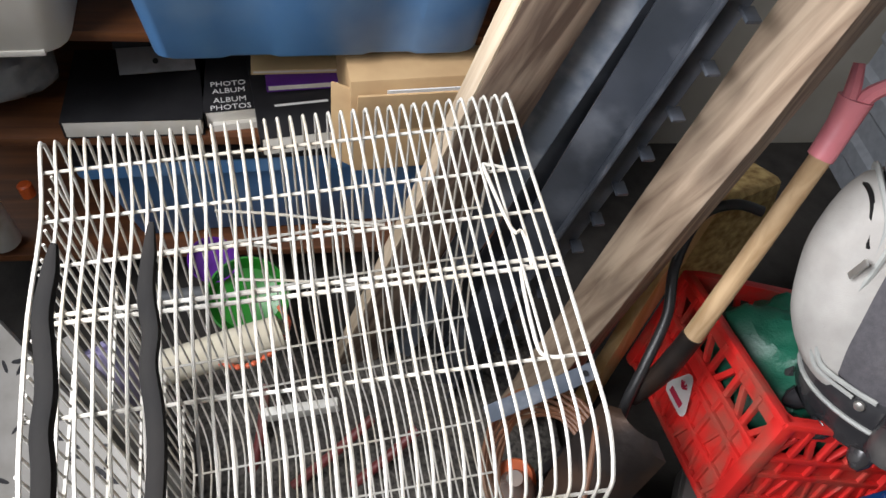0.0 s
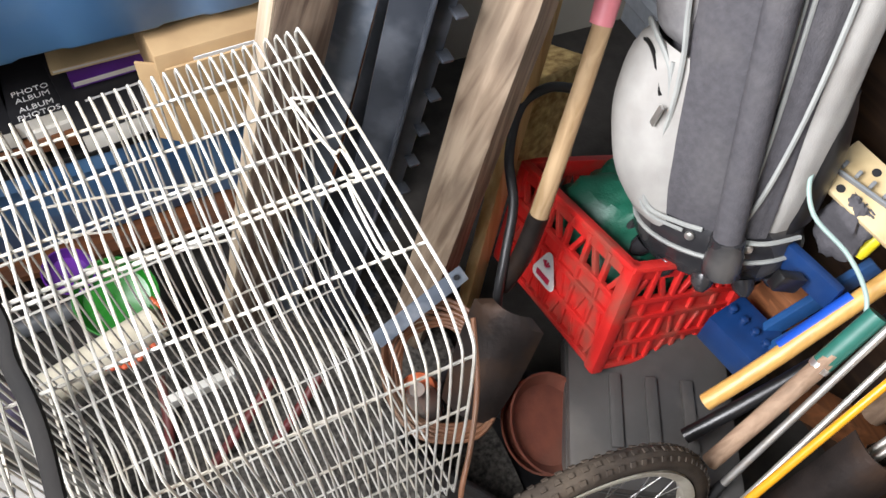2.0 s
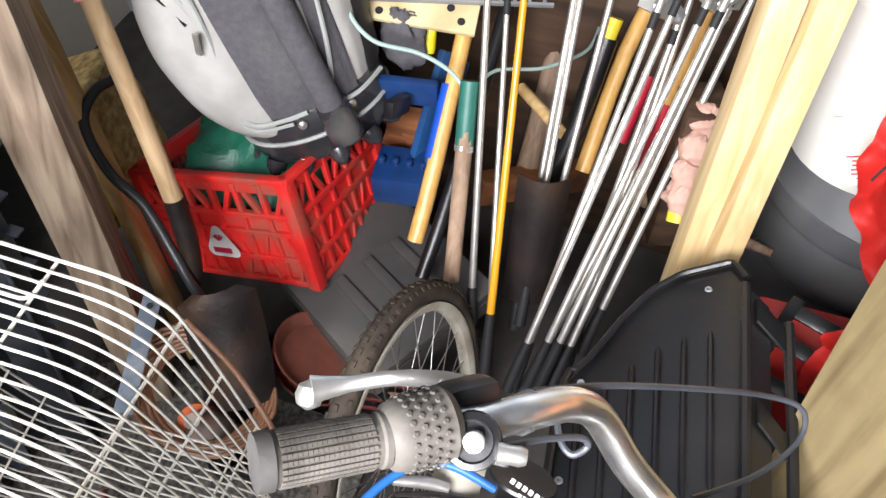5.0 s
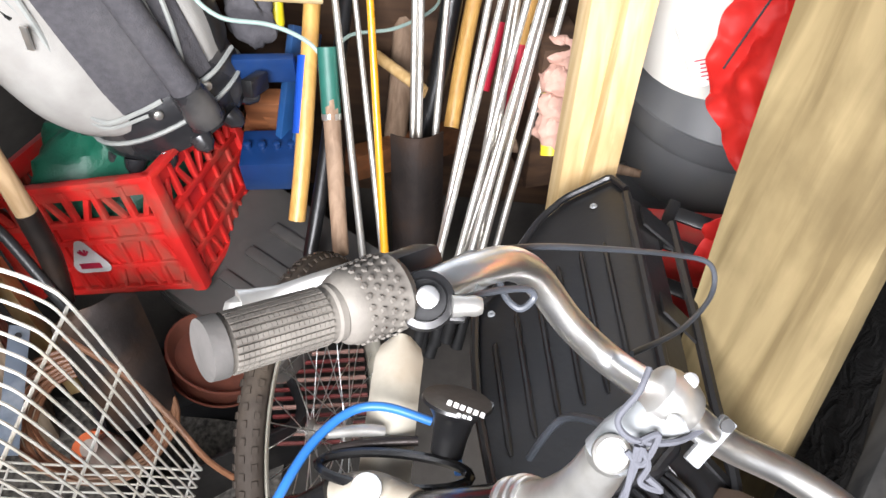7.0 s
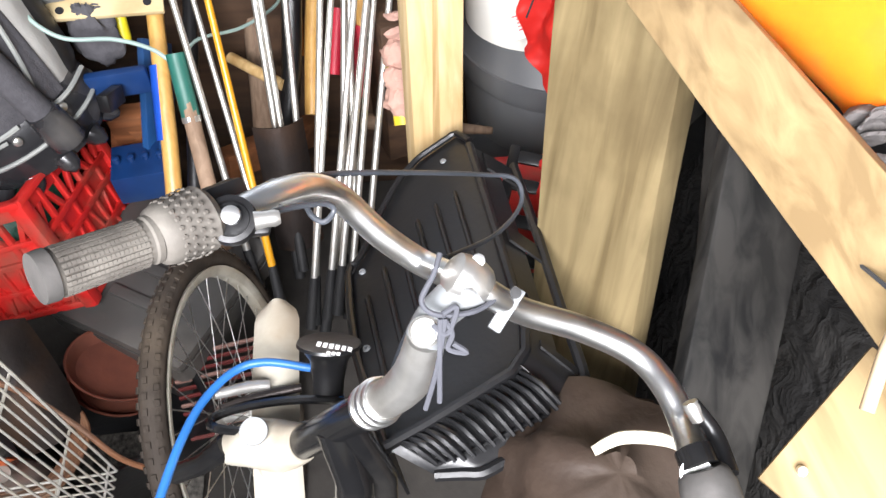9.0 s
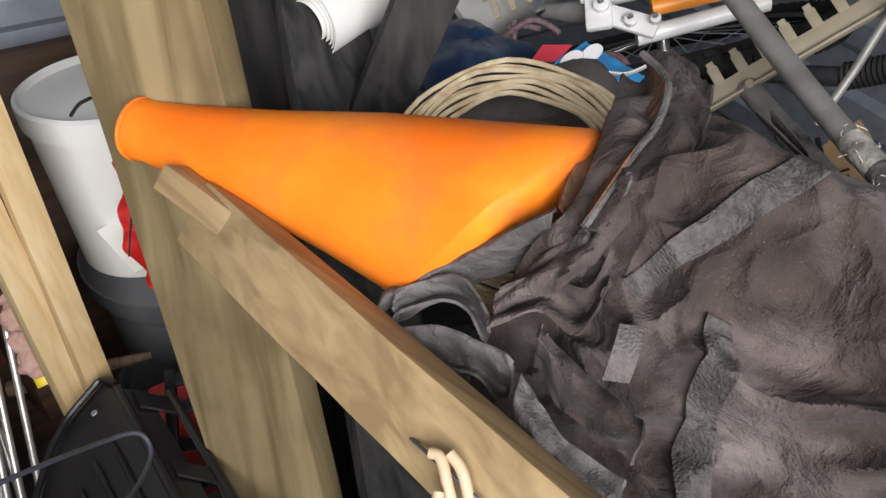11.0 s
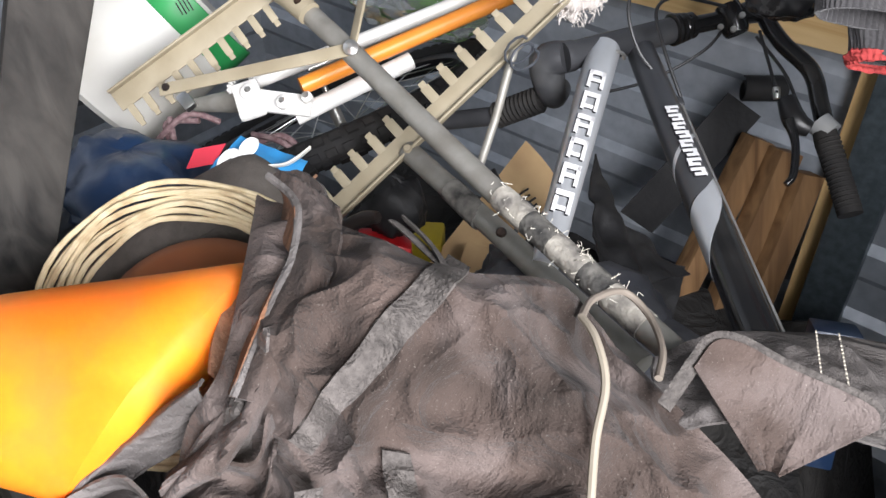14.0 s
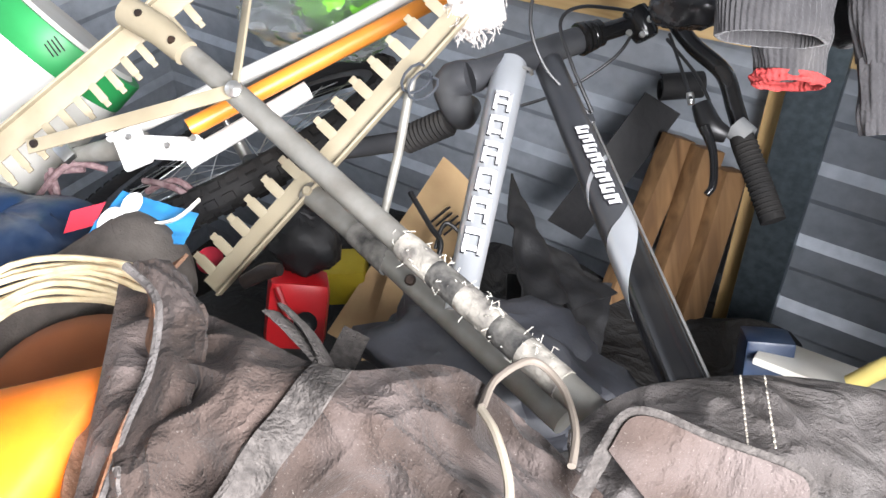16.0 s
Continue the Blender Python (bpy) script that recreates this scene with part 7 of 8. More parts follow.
# folds below the cone
for k, (pp, ww, mm) in enumerate((
        ([V(0.274, -0.689, 1.174), V(0.246, -0.719, 1.206), V(0.216, -0.757, 1.243), V(0.164, -0.798, 1.297)], 0.040, CANVAS_GREY),
        ([V(0.257, -0.674, 1.144), V(0.200, -0.703, 1.182), V(0.154, -0.723, 1.191), V(0.123, -0.734, 1.188)], 0.034, CANVAS_GREY),
        ([V(0.253, -0.689, 1.170), V(0.249, -0.702, 1.194), V(0.209, -0.737, 1.220), V(0.162, -0.737, 1.209)], 0.026, CANVAS_GREY),
        ([V(0.158, -0.736, 1.237), V(0.129, -0.761, 1.265), V(0.098, -0.781, 1.262), V(0.099, -0.806, 1.293)], 0.034, CANVAS),
        ([V(0.166, -0.748, 1.239), V(0.135, -0.779, 1.286), V(0.119, -0.800, 1.306), V(0.127, -0.831, 1.324)], 0.036, CANVAS),
        ([V(0.099, -0.721, 1.202), V(0.067, -0.717, 1.195), V(0.031, -0.719, 1.188), V(-0.016, -0.731, 1.188)], 0.045, CANVAS_GREY),
        ([V(0.115, -0.753, 1.229), V(0.080, -0.752, 1.221), V(0.038, -0.760, 1.213), V(0.008, -0.767, 1.209)], 0.04, CANVAS))):
    base = [V(p) for p in pp]
    part("fold", sheet(lambda u, v, b=base, w=ww, k=k: spline(b, v) + V(V(-0.240, 0.348, -0.906)) * (u - 0.25) * w * (1 + 0.4 * noise.noise((v * 4, k, 1))) + V(V(-0.463, 0.448, 0.765)) * (0.014 * math.sin(u * 5 + k) + 0.010 * noise.noise((v * 6, u * 3, k))), 14, 34, 0.003), mm, cbag, "crumpled fold of canvas")
# second bag
bag2 = thing("canvas_bag", (-0.2, -1.1, 0.7), "second canvas bag with a stitched grey hem", "bag")
NET2 = [[V(-0.083, -1.080, 1.238), V(-0.109, -1.164, 1.214), V(-0.169, -1.230, 1.196), V(-0.237, -1.276, 1.184), V(-0.334, -1.319, 1.165)],
        [V(-0.104, -1.038, 1.243), V(-0.127, -1.087, 1.248), V(-0.184, -1.142, 1.237), V(-0.252, -1.187, 1.208), V(-0.346, -1.232, 1.175)],
        [V(-0.114, -0.995, 1.221), V(-0.147, -1.031, 1.239), V(-0.202, -1.075, 1.233), V(-0.267, -1.113, 1.214), V(-0.349, -1.147, 1.196)]]
part("body", sheet(lambda u, v: (lambda p: p + OUT * folds(p, 6.0, 0.024) * min(1, 4 * v + 0.1))(spline([spline(r, u) for r in NET2], v)), 60, 30, 0.003), CANVAS_GREY, bag2)
HEM = [V(V(-0.117, -1.009, 1.260)), V(V(-0.124, -1.043, 1.283)), V(V(-0.130, -1.064, 1.294)), V(V(-0.148, -1.074, 1.293)), V(V(-0.184, -1.083, 1.279)), V(V(-0.247, -1.098, 1.260)), V(V(-0.258, -1.084, 1.246))]
part("hem", tube(HEM, 0.0075, 8, n=8, flat=0.35), WEB, bag2, "grey webbing hem")
part("inner_panel", sheet(lambda u, v: spline(HEM, 0.15 + 0.8 * u).lerp(V(V(-0.201, -1.032, 1.204)), v * 0.9) + OUT * (0.004 + folds(spline(HEM, u), 1.0, 0.008) * v), 30, 16, 0.002), CANVAS, bag2, "dark brown canvas panel")
STITCH = mat("pale stitching", (0.6, 0.55, 0.46), rough=0.8, bump=0)
for a, b in ((V(V(-0.184, -1.228, 1.205)), V(V(-0.209, -1.118, 1.240))), (V(V(-0.203, -1.241, 1.201)), V(V(-0.227, -1.129, 1.239)))):
    for k in range(14):
        q = a.lerp(b, k / 14) + OUT * 0.008
        part("stitch", tube([q, a.lerp(b, (k + 0.6) / 14) + OUT * 0.008], 0.0009, 5), STITCH, bag2)
ROPEW = mat("dirty beige cord", (0.56, 0.47, 0.31), (0.44, 0.35, 0.21), scale=50, rough=0.7, bump=0.1, dirt=(0.25, 0.16, 0.08), dirt_amount=0.5, dirt_scale=25)
whole("cord", tube([V(-0.111, -0.896, 1.259), V(-0.096, -0.928, 1.288), V(-0.086, -0.959, 1.312), V(-0.064, -0.985, 1.324), V(-0.044, -1.001, 1.324)], 0.0033, 8, n=8), mat("grey-beige cord", (0.24, 0.21, 0.165), rough=0.7), "grey-beige cord lying on the bag", "cord", group="cords on the bag")
whole("cord", tube([V(-0.041, -1.008, 1.317), V(-0.032, -1.049, 1.302), V(-0.040, -1.097, 1.280), V(-0.068, -1.092, 1.269), V(-0.095, -1.054, 1.274), V(-0.106, -1.019, 1.277)], 0.0033, 8, n=8), mat("grey-brown cord", (0.2, 0.17, 0.14), rough=0.7), "grey-brown cord looped round the pipe", "cord", group="cords on the bag")
cl = thing("rope_coil", V(0.427, -0.950, 1.127), "coil of dirty beige cord tied with a rag", "coil")
cc2 = V(V(0.381, -0.927, 1.167))
ux, uy = V(V(-0.863, -0.469, -0.186)), V(V(0.380, -0.775, 0.504))
for k in range(8):
    r = 0.098 + 0.0052 * k
    o = V(V(-0.362, 0.472, 0.804)) * (0.004 * (k % 3))
    part("turn", tube([cc2 + ux * r * 1.22 * math.cos(a * math.pi / 12) + uy * r * 1.2 * math.sin(a * math.pi / 12) + o + V(0, 0, 0.003 * math.sin(a * 1.7 + k)) for a in range(24)], 0.0036, 7, closed=True, n=2), ROPEW, cl)
part("tie", crumple(V(0.421, -1.063, 1.211), 0.009, 0.012, 0.014, 2.0, 0.4, 4, 14, 10), CANVAS_IN, cl, "knotted rag tie")
whole("brown_dish", lathe(cc2 - V(0, 0, 0.0) - V(V(-0.362, 0.472, 0.804)) * 0.03, V(V(-0.206, 0.247, 0.947)), [(0.02, 0.022), (0.09, 0.018), (0.112, 0.006), (0.116, 0), (0.1, -0.01), (0.02, -0.012)], 36), mat("brown orange plastic", (0.34, 0.12, 0.045), (0.27, 0.09, 0.035), scale=12, rough=0.6, bump=0.05, dirt=(0.2, 0.1, 0.05), dirt_amount=0.5), "brown-orange plastic base inside the coil", "disc")
FELT = mat("grey-brown felt", (0.11, 0.096, 0.085), (0.075, 0.065, 0.058), scale=40, rough=0.95, bump=0.5, fine=300, dirt=(0.26, 0.24, 0.21), dirt_amount=0.4)
rl = thing("carpet_roll", V(0.574, -0.996, 1.128), "rolled grey-brown felt underlay", "roll")
ra, rb_ = V(0.745, -0.804, 0.993), V(0.512, -1.151, 1.142)
rm = Matrix.Translation(ra) @ basis(rb_ - ra, V(0.277, -0.249, 0.928))
part("roll", sheet(lambda u, v: rm @ V((0.045 + 0.032 * v) * math.cos(v * 14), (0.045 + 0.032 * v) * math.sin(v * 14), u * (rb_ - ra).length), 12, 80, 0.004), FELT, rl)
part("end_dome", crumple(None, 0.075, 0.075, 0.05, 3.0, 0.1, 3, 30, 16, Matrix.Translation(rb_) @ basis(rb_ - ra, V(0.277, -0.249, 0.928))), FELT, rl)
NAVY = mat("navy plastic", (0.012, 0.03, 0.075), (0.01, 0.024, 0.06), scale=9, rough=0.35, bump=0.3, fine=30, dirt=(0.12, 0.16, 0.22), dirt_amount=0.4, dirt_scale=14)
nb = thing("navy_sack", V(0.768, -1.099, 1.059), "dark navy printed plastic sack", "sack")
part("body", crumple(V(0.763, -1.125, 1.083), 0.15, 0.11, 0.09, 5.0, 0.25, 4, 40, 24), NAVY, nb)
part("print", sheet(lambda u, v: V(V(0.601, -1.131, 1.211)).lerp(V(V(0.569, -1.160, 1.216)), u).lerp(V(V(0.602, -1.111, 1.189)).lerp(V(V(0.573, -1.137, 1.194)), u), v), 4, 4, 0.001), REDGRIP, nb, "faded red print")
pkb = thing("blue_packet", V(0.529, -1.179, 1.188), "torn blue and white printed packet", "packet")
part("face", sheet(lambda u, v: V(V(0.579, -1.194, 1.210)).lerp(V(V(0.477, -1.219, 1.189)), u).lerp(V(V(0.565, -1.110, 1.193)).lerp(V(V(0.461, -1.173, 1.177)), u), v) + OUT * 0.01 * noise.noise((u * 4, v * 4, 1)), 12, 12, 0.002), mat("bright blue print", (0.04, 0.28, 0.58), (0.03, 0.2, 0.45), rough=0.35, bump=0.1), pkb)
for a, b, r_ in ((440, 262, 0.012), (405, 285, 0.014)):
    part("white_patch", lathe(V(0.546, -1.178, 1.208) if a == 440 else V(0.551, -1.145, 1.202), V(-0.320, 0.411, 0.853), [(r_, 0), (r_ * 0.9, 0.003)], 16, squash=1.5), LABEL, pkb, "white printed patch")
part("torn_edge", tube([V(0.508, -1.170, 1.195), V(0.484, -1.190, 1.197), V(0.474, -1.224, 1.208)], 0.008, 7, n=4, flat=0.3), PAPER, pkb, "torn cream paper edge")

# ---- rakes ----
KHAKI = mat("dull khaki enamel", (0.33, 0.285, 0.20), (0.27, 0.23, 0.155), scale=20, rough=0.5, bump=0.06, dirt=(0.2, 0.16, 0.1), dirt_amount=0.4, dirt_scale=14)
DULLALLOY = mat("scratched alloy pipe", (0.33, 0.32, 0.29), (0.25, 0.24, 0.21), scale=30, rough=0.55, metal=0.5, bump=0.2, dirt=(0.16, 0.14, 0.12), dirt_amount=0.4, dirt_scale=18, stretch=(1, 1, 1))
TAPE = mat("torn white tape", (0.46, 0.43, 0.37), (0.13, 0.12, 0.11), scale=45, rough=0.9, bump=0.9, fine=90)
TAPEB = mat("torn black tape", (0.03, 0.03, 0.03), (0.2, 0.19, 0.17), scale=40, rough=0.85, bump=0.9, fine=90)


def comb(parent, a, b, face, tooth, n, length, wide=0.03):
    """A rake's bar from a to b with square-cut teeth along one edge."""
    a, b = V(a), V(b)
    d = (b - a).normalized()
    tdir = V(tooth)
    tdir = (tdir - d * tdir.dot(d)).normalized()
    part("bar", beam(a, b, wide, 0.004, tdir, 0.0015), KHAKI, parent)
    part("bar_lip", beam(a - tdir * wide * 0.5 + V(face) * 0.006, b - tdir * wide * 0.5 + V(face) * 0.006, 0.004, 0.016, tdir, 0.0015), KHAKI, parent)
    step = (b - a).length / n
    for i in range(n):
        c = a + d * step * (i + 0.5) + tdir * wide * 0.5
        bm = beam(c - tdir * 0.004, c + tdir * length * 0.75, step * 0.42, 0.004, d, 0.0012)
        beam(c + tdir * length * 0.7, c + tdir * length, step * 0.30, 0.004, d, 0.0012, bm=bm)
        part("tooth", bm, KHAKI, parent)


rk1 = thing("garden_rake", V(-0.089, -1.148, 1.178), "long-handled rake with a khaki toothed bar and braces", "rake")
comb(rk1, V(0.774, -1.137, 1.232), V(0.601, -1.398, 1.398), V(-0.356, 0.547, 0.758), V(-0.706, 0.059, -0.706), 13, 0.034)
part("handle", tube([V(0.628, -1.337, 1.382), V(0.467, -1.316, 1.315), V(0.191, -1.244, 1.229), V(-0.108, -1.129, 1.193)], 0.0148, 16, n=5), DULLALLOY, rk1, "grey alloy handle")
part("socket", tube([V(0.645, -1.332, 1.388), V(0.584, -1.330, 1.368), V(0.544, -1.323, 1.351)], [0.021, 0.020, 0.0175], 14), KHAKI, rk1)
for a, b in ((V(0.457, -1.308, 1.324), V(0.700, -1.164, 1.260)), (V(0.457, -1.308, 1.324), V(0.501, -1.410, 1.407))):
    part("brace", beam(a, b, 0.018, 0.004, V(0.010, -0.674, 0.739), 0.0015), KHAKI, rk1)
part("brace_bolt", lathe(V(0.454, -1.304, 1.328), V(-0.388, 0.610, 0.691), [(0.011, 0), (0.0105, 0.003), (0.006, 0.006), (0.003, 0.009)], 14), ALLOY, rk1)
for q in (V(0.611, -1.321, 1.394), V(0.555, -1.315, 1.370), V(0.690, -1.168, 1.266)):
    part("rivet", lathe(q, V(-0.388, 0.610, 0.691), [(0.006, 0), (0.004, 0.004)], 12), RUSTY, rk1)
h0, h1 = V(V(0.191, -1.244, 1.229)), V(V(-0.108, -1.129, 1.193))
for k, (s, e, mm) in enumerate(((0.05, 0.22, TAPE), (0.22, 0.36, TAPEB), (0.36, 0.52, TAPE), (0.52, 0.64, TAPEB), (0.64, 0.80, TAPE))):
    pts = [h0.lerp(h1, s + (e - s) * j / 6) for j in range(7)]
    part("tape", tube(pts, [0.0158 + 0.0016 * abs(noise.noise((j * 1.7, k, 0))) for j in range(7)], 14), mm, rk1, "torn frayed tape")
fz = bmesh.new()
random.seed(9)
for k in range(110):
    q = h0.lerp(h1, random.uniform(0.05, 0.72))
    n_ = V(random.uniform(-1, 1), random.uniform(-1, 1), random.uniform(-0.2, 1)).normalized()
    tube([q + n_ * 0.015, q + n_ * 0.0175 + V(random.uniform(-1, 1), random.uniform(-1, 1), random.uniform(-1, 1)) * 0.005, q + n_ * 0.0195 + V(random.uniform(-1, 1), random.uniform(-1, 1), random.uniform(-1, 1)) * 0.006], 0.0004, 4, bm=fz, cap=False)
part("frayed_threads", fz, PAPER, rk1, "pale frayed tape threads")
rk2 = thing("garden_rake", V(0.008, -1.225, 1.083), "second rake with a khaki toothed bar", "rake")
comb(rk2, V(0.479, -1.206, 1.073), V(0.259, -1.530, 1.374), V(-0.356, 0.547, 0.758), V(0.862, -0.072, 0.501), 14, 0.034)
part("handle", tube([V(0.389, -1.330, 1.180), V(0.285, -1.301, 1.159), V(0.176, -1.257, 1.151), V(-0.047, -1.168, 1.131)], 0.0155, 16, n=4), DULLALLOY, rk2, "dark alloy handle")
part("tape", tube([V(0.294, -1.302, 1.163), V(0.228, -1.278, 1.152)], 0.0172, 14), TAPEB, rk2, "black torn tape")
part("brace", tube([V(0.290, -1.451, 1.309), V(0.289, -1.405, 1.226), V(0.294, -1.366, 1.154)], 0.0062, 10), DULLALLOY, rk2)
part("wire_tie", tube([V(V(0.283, -1.441, 1.318)) + V(V(-0.482, -0.737, 0.473)) * 0.02 * math.cos(a * math.pi / 5) + V(V(0.264, 0.366, 0.892)) * 0.014 * math.sin(a * math.pi / 5) + V(V(-0.805, 0.043, -0.592)) * 0.0012 * a for a in range(22)], 0.002, 6), CABLE, rk2, "twisted wire tie")
part("pipe_bolt", lathe(V(0.180, -1.248, 1.168), V(-0.356, 0.547, 0.758), [(0.007, 0), (0.005, 0.004)], 12), RUSTY, rk2)
part("rivet", lathe(V(0.379, -1.318, 1.192), V(-0.356, 0.547, 0.758), [(0.007, 0), (0.005, 0.004)], 12), KHAKI, rk2)

# ---- folded chair with orange and white tubes ----
ORANGETUBE = mat("orange tube", (0.76, 0.27, 0.03), (0.68, 0.22, 0.025), rough=0.4, bump=0.02, dirt=(0.4, 0.2, 0.08), dirt_amount=0.3)
WHITEMETAL = mat("white enamel", (0.78, 0.77, 0.74), (0.7, 0.69, 0.65), rough=0.3, bump=0.02, dirt=(0.4, 0.36, 0.3), dirt_amount=0.3, dirt_scale=18)
fc = thing("folding_frame", V(0.665, -1.304, 1.176), "folded frame of white and orange tubes with hinges", "folding frame")
part("orange_tube", tube([V(0.594, -1.334, 1.226), V(0.381, -1.704, 1.321)], 0.0135, 14), ORANGETUBE, fc, "orange tube")
part("white_tube", tube([V(0.599, -1.318, 1.180), V(0.501, -1.489, 1.233)], 0.014, 14), WHITEMETAL, fc, "white tube")
part("white_tube", tube([V(0.708, -1.332, 1.203), V(0.521, -1.606, 1.277), V(0.430, -1.735, 1.322)], 0.012, 14), WHITEMETAL, fc, "white tube")
part("white_tube", tube([V(0.651, -1.406, 1.213), V(0.478, -1.704, 1.289)], 0.008, 12), ALLOY, fc, "thin grey tube")
part("grey_tube", tube([V(0.756, -1.255, 1.185), V(0.685, -1.283, 1.199), V(0.647, -1.298, 1.207)], [0.011, 0.019, 0.018], 14), DULLALLOY, fc, "dull grey tube end")
part("hinge_plate", block(Matrix.Translation(V(0.611, -1.293, 1.212)) @ basis(V(-0.356, 0.547, 0.758), V(-0.880, -0.465, -0.092)), 0.115, 0.034, 0.01, 0.004), WHITEMETAL, fc, "white metal hinge plate")
part("hinge_plate", block(Matrix.Translation(V(0.641, -1.270, 1.217)) @ basis(V(-0.356, 0.547, 0.758), V(-0.600, 0.306, -0.739)), 0.06, 0.042, 0.014, 0.012), WHITEMETAL, fc, "white toothed hinge")
for k in range(9):
    part("hinge_tooth", block(Matrix.Translation(V(0.653, -1.274, 1.232)) @ basis(V(-0.356, 0.547, 0.758), V(-0.867, -0.495, -0.051)) @ pose(0.022 * math.cos(1.2 + 0.28 * k), 0.022 * math.sin(1.2 + 0.28 * k), 0, 0, 0, math.degrees(1.2 + 0.28 * k)), 0.006, 0.004, 0.012, 0.001), WHITEMETAL, fc)
for q, r_ in ((V(0.636, -1.269, 1.232), 0.012), (V(0.591, -1.291, 1.218), 0.010), (V(0.563, -1.314, 1.224), 0.008)):
    part("hinge_disc", lathe(q, V(-0.356, 0.547, 0.758), [(r_, -0.006), (r_ * 1.05, -0.002), (r_ * 1.05, 0.004), (r_ * 0.8, 0.006)], 22), WHITEMETAL, fc)
    part("hinge_rivet", lathe(V(q) + V(V(-0.356, 0.547, 0.758)) * 0.01, V(-0.356, 0.547, 0.758), [(0.005, 0), (0.003, 0.003)], 10), ALLOY, fc)
part("buckle", block(Matrix.Translation(V(0.754, -1.239, 1.198)) @ basis(V(-0.356, 0.547, 0.758), V(-0.805, 0.043, -0.592)), 0.03, 0.02, 0.014, 0.004), CHROME, fc, "chromed clip")
CORDM = mat("patterned maroon cord", (0.13, 0.07, 0.075), (0.28, 0.2, 0.2), scale=120, rough=0.8, bump=0.4)
cd = thing("elastic_cord", V(0.831, -1.257, 1.108), "patterned maroon elastic cord in loops", "cord")
for pts in (([V(0.871, -1.197, 1.069), V(0.814, -1.234, 1.136), V(0.782, -1.261, 1.160), V(0.752, -1.291, 1.140)]), ([V(0.827, -1.249, 1.145), V(0.793, -1.222, 1.109), V(0.837, -1.246, 1.133), V(0.791, -1.279, 1.137)]), ([V(0.691, -1.304, 1.129), V(0.633, -1.302, 1.137), V(0.584, -1.306, 1.124)]), ([V(0.683, -1.297, 1.116), V(0.636, -1.317, 1.137), V(0.589, -1.316, 1.121)])):
    part("loop", tube(pts, 0.0052, 8, n=6), CORDM, cd)

# ---- mountain bicycle ----
BLACKRIM = mat("black anodised rim", (0.03, 0.03, 0.033), (0.04, 0.04, 0.043), rough=0.3, metal=0.6, bump=0.02, dirt=(0.14, 0.13, 0.12), dirt_amount=0.35)
SILVERPAINT = mat("silver frame paint", (0.66, 0.68, 0.7), (0.6, 0.62, 0.64), scale=8, rough=0.34, metal=0.6, bump=0.02, dirt=(0.3, 0.3, 0.3), dirt_amount=0.3)
MATTBLACK = mat("matt black alloy", (0.034, 0.035, 0.038), (0.05, 0.051, 0.055), scale=14, rough=0.45, bump=0.05, dirt=(0.13, 0.13, 0.125), dirt_amount=0.35, dirt_scale=12)
b2 = thing("mountain_bicycle", (0.2, -1.6, 0.5), "silver and black mountain bicycle lying in the pile", "bicycle")
ht0, ht1 = V(V(0.282, -1.584, 1.253)), V(V(0.180, -1.746, 1.263))
part("head_tube", tube([ht0, ht0.lerp(ht1, 0.08), ht0.lerp(ht1, 0.1), ht1], [0.024, 0.024, 0.0215, 0.0205], 20), MATTBLACK, b2, "matt black head tube")
hd2 = (ht1 - ht0).normalized()
for k in range(4):
    part("headset_ring", lathe(ht1 + hd2 * (0.001 + 0.010 * k), hd2, [(0.021, 0), (0.0255 - 0.0015 * k, 0.002), (0.0255 - 0.0015 * k, 0.007), (0.021, 0.009)], 24), GLOSSBLACK, b2)
part("stem", tube([ht1 + hd2 * 0.02, V(V(0.130, -1.825, 1.265)), V(V(0.091, -1.884, 1.270))], [0.0145, 0.014, 0.02], 16, n=3), GLOSSBLACK, b2, "black stem")
part("stem_clamp", lathe(V(V(0.110, -1.834, 1.262)), V(-0.600, 0.306, -0.739), [(0.019, -0.03), (0.021, -0.02), (0.021, 0.014), (0.018, 0.02)], 20), GLOSSBLACK, b2)
for q in (V(0.119, -1.799, 1.263), V(0.101, -1.808, 1.260), V(0.097, -1.827, 1.278)):
    part("bolt", lathe(q, V(-0.388, 0.610, 0.691), [(0.005, 0), (0.005, 0.004)], 10), ALLOY, b2)
part("handlebar", tube([V(0.110, -1.912, 1.314), V(0.078, -1.878, 1.271), V(0.032, -1.848, 1.240), V(-0.025, -1.823, 1.215), V(-0.056, -1.788, 1.181), V(-0.077, -1.758, 1.159)], 0.0135, 16, n=6), GLOSSBLACK, b2, "glossy black riser handlebar")
part("grip", tube([V(-0.074, -1.759, 1.161), V(-0.088, -1.742, 1.144), V(-0.124, -1.705, 1.110), V(-0.154, -1.673, 1.078)], [0.0165, 0.0178, 0.0172, 0.0178], 20, n=4), RUBBER, b2, "black patterned rubber grip")
for k in range(16):
    s = 0.05 + 0.06 * k
    q = V(V(-0.083, -1.748, 1.151)).lerp(V(V(-0.151, -1.676, 1.082)), min(1, s))
    part("grip_ring", lathe(q, V(V(-0.151, -1.676, 1.082)) - V(V(-0.083, -1.748, 1.151)), [(0.0174, 0), (0.0184, 0.001), (0.0184, 0.002), (0.0174, 0.003)], 18), RUBBER, b2)
part("brake_clamp", tube([V(-0.065, -1.761, 1.164), V(-0.087, -1.753, 1.154)], 0.019, 16), GREY, b2)
part("brake_body", tube([V(-0.013, -1.756, 1.192), V(-0.036, -1.736, 1.170), V(-0.060, -1.736, 1.162)], [0.014, 0.018, 0.012], 12, n=4), BLACK, b2, "black brake body")
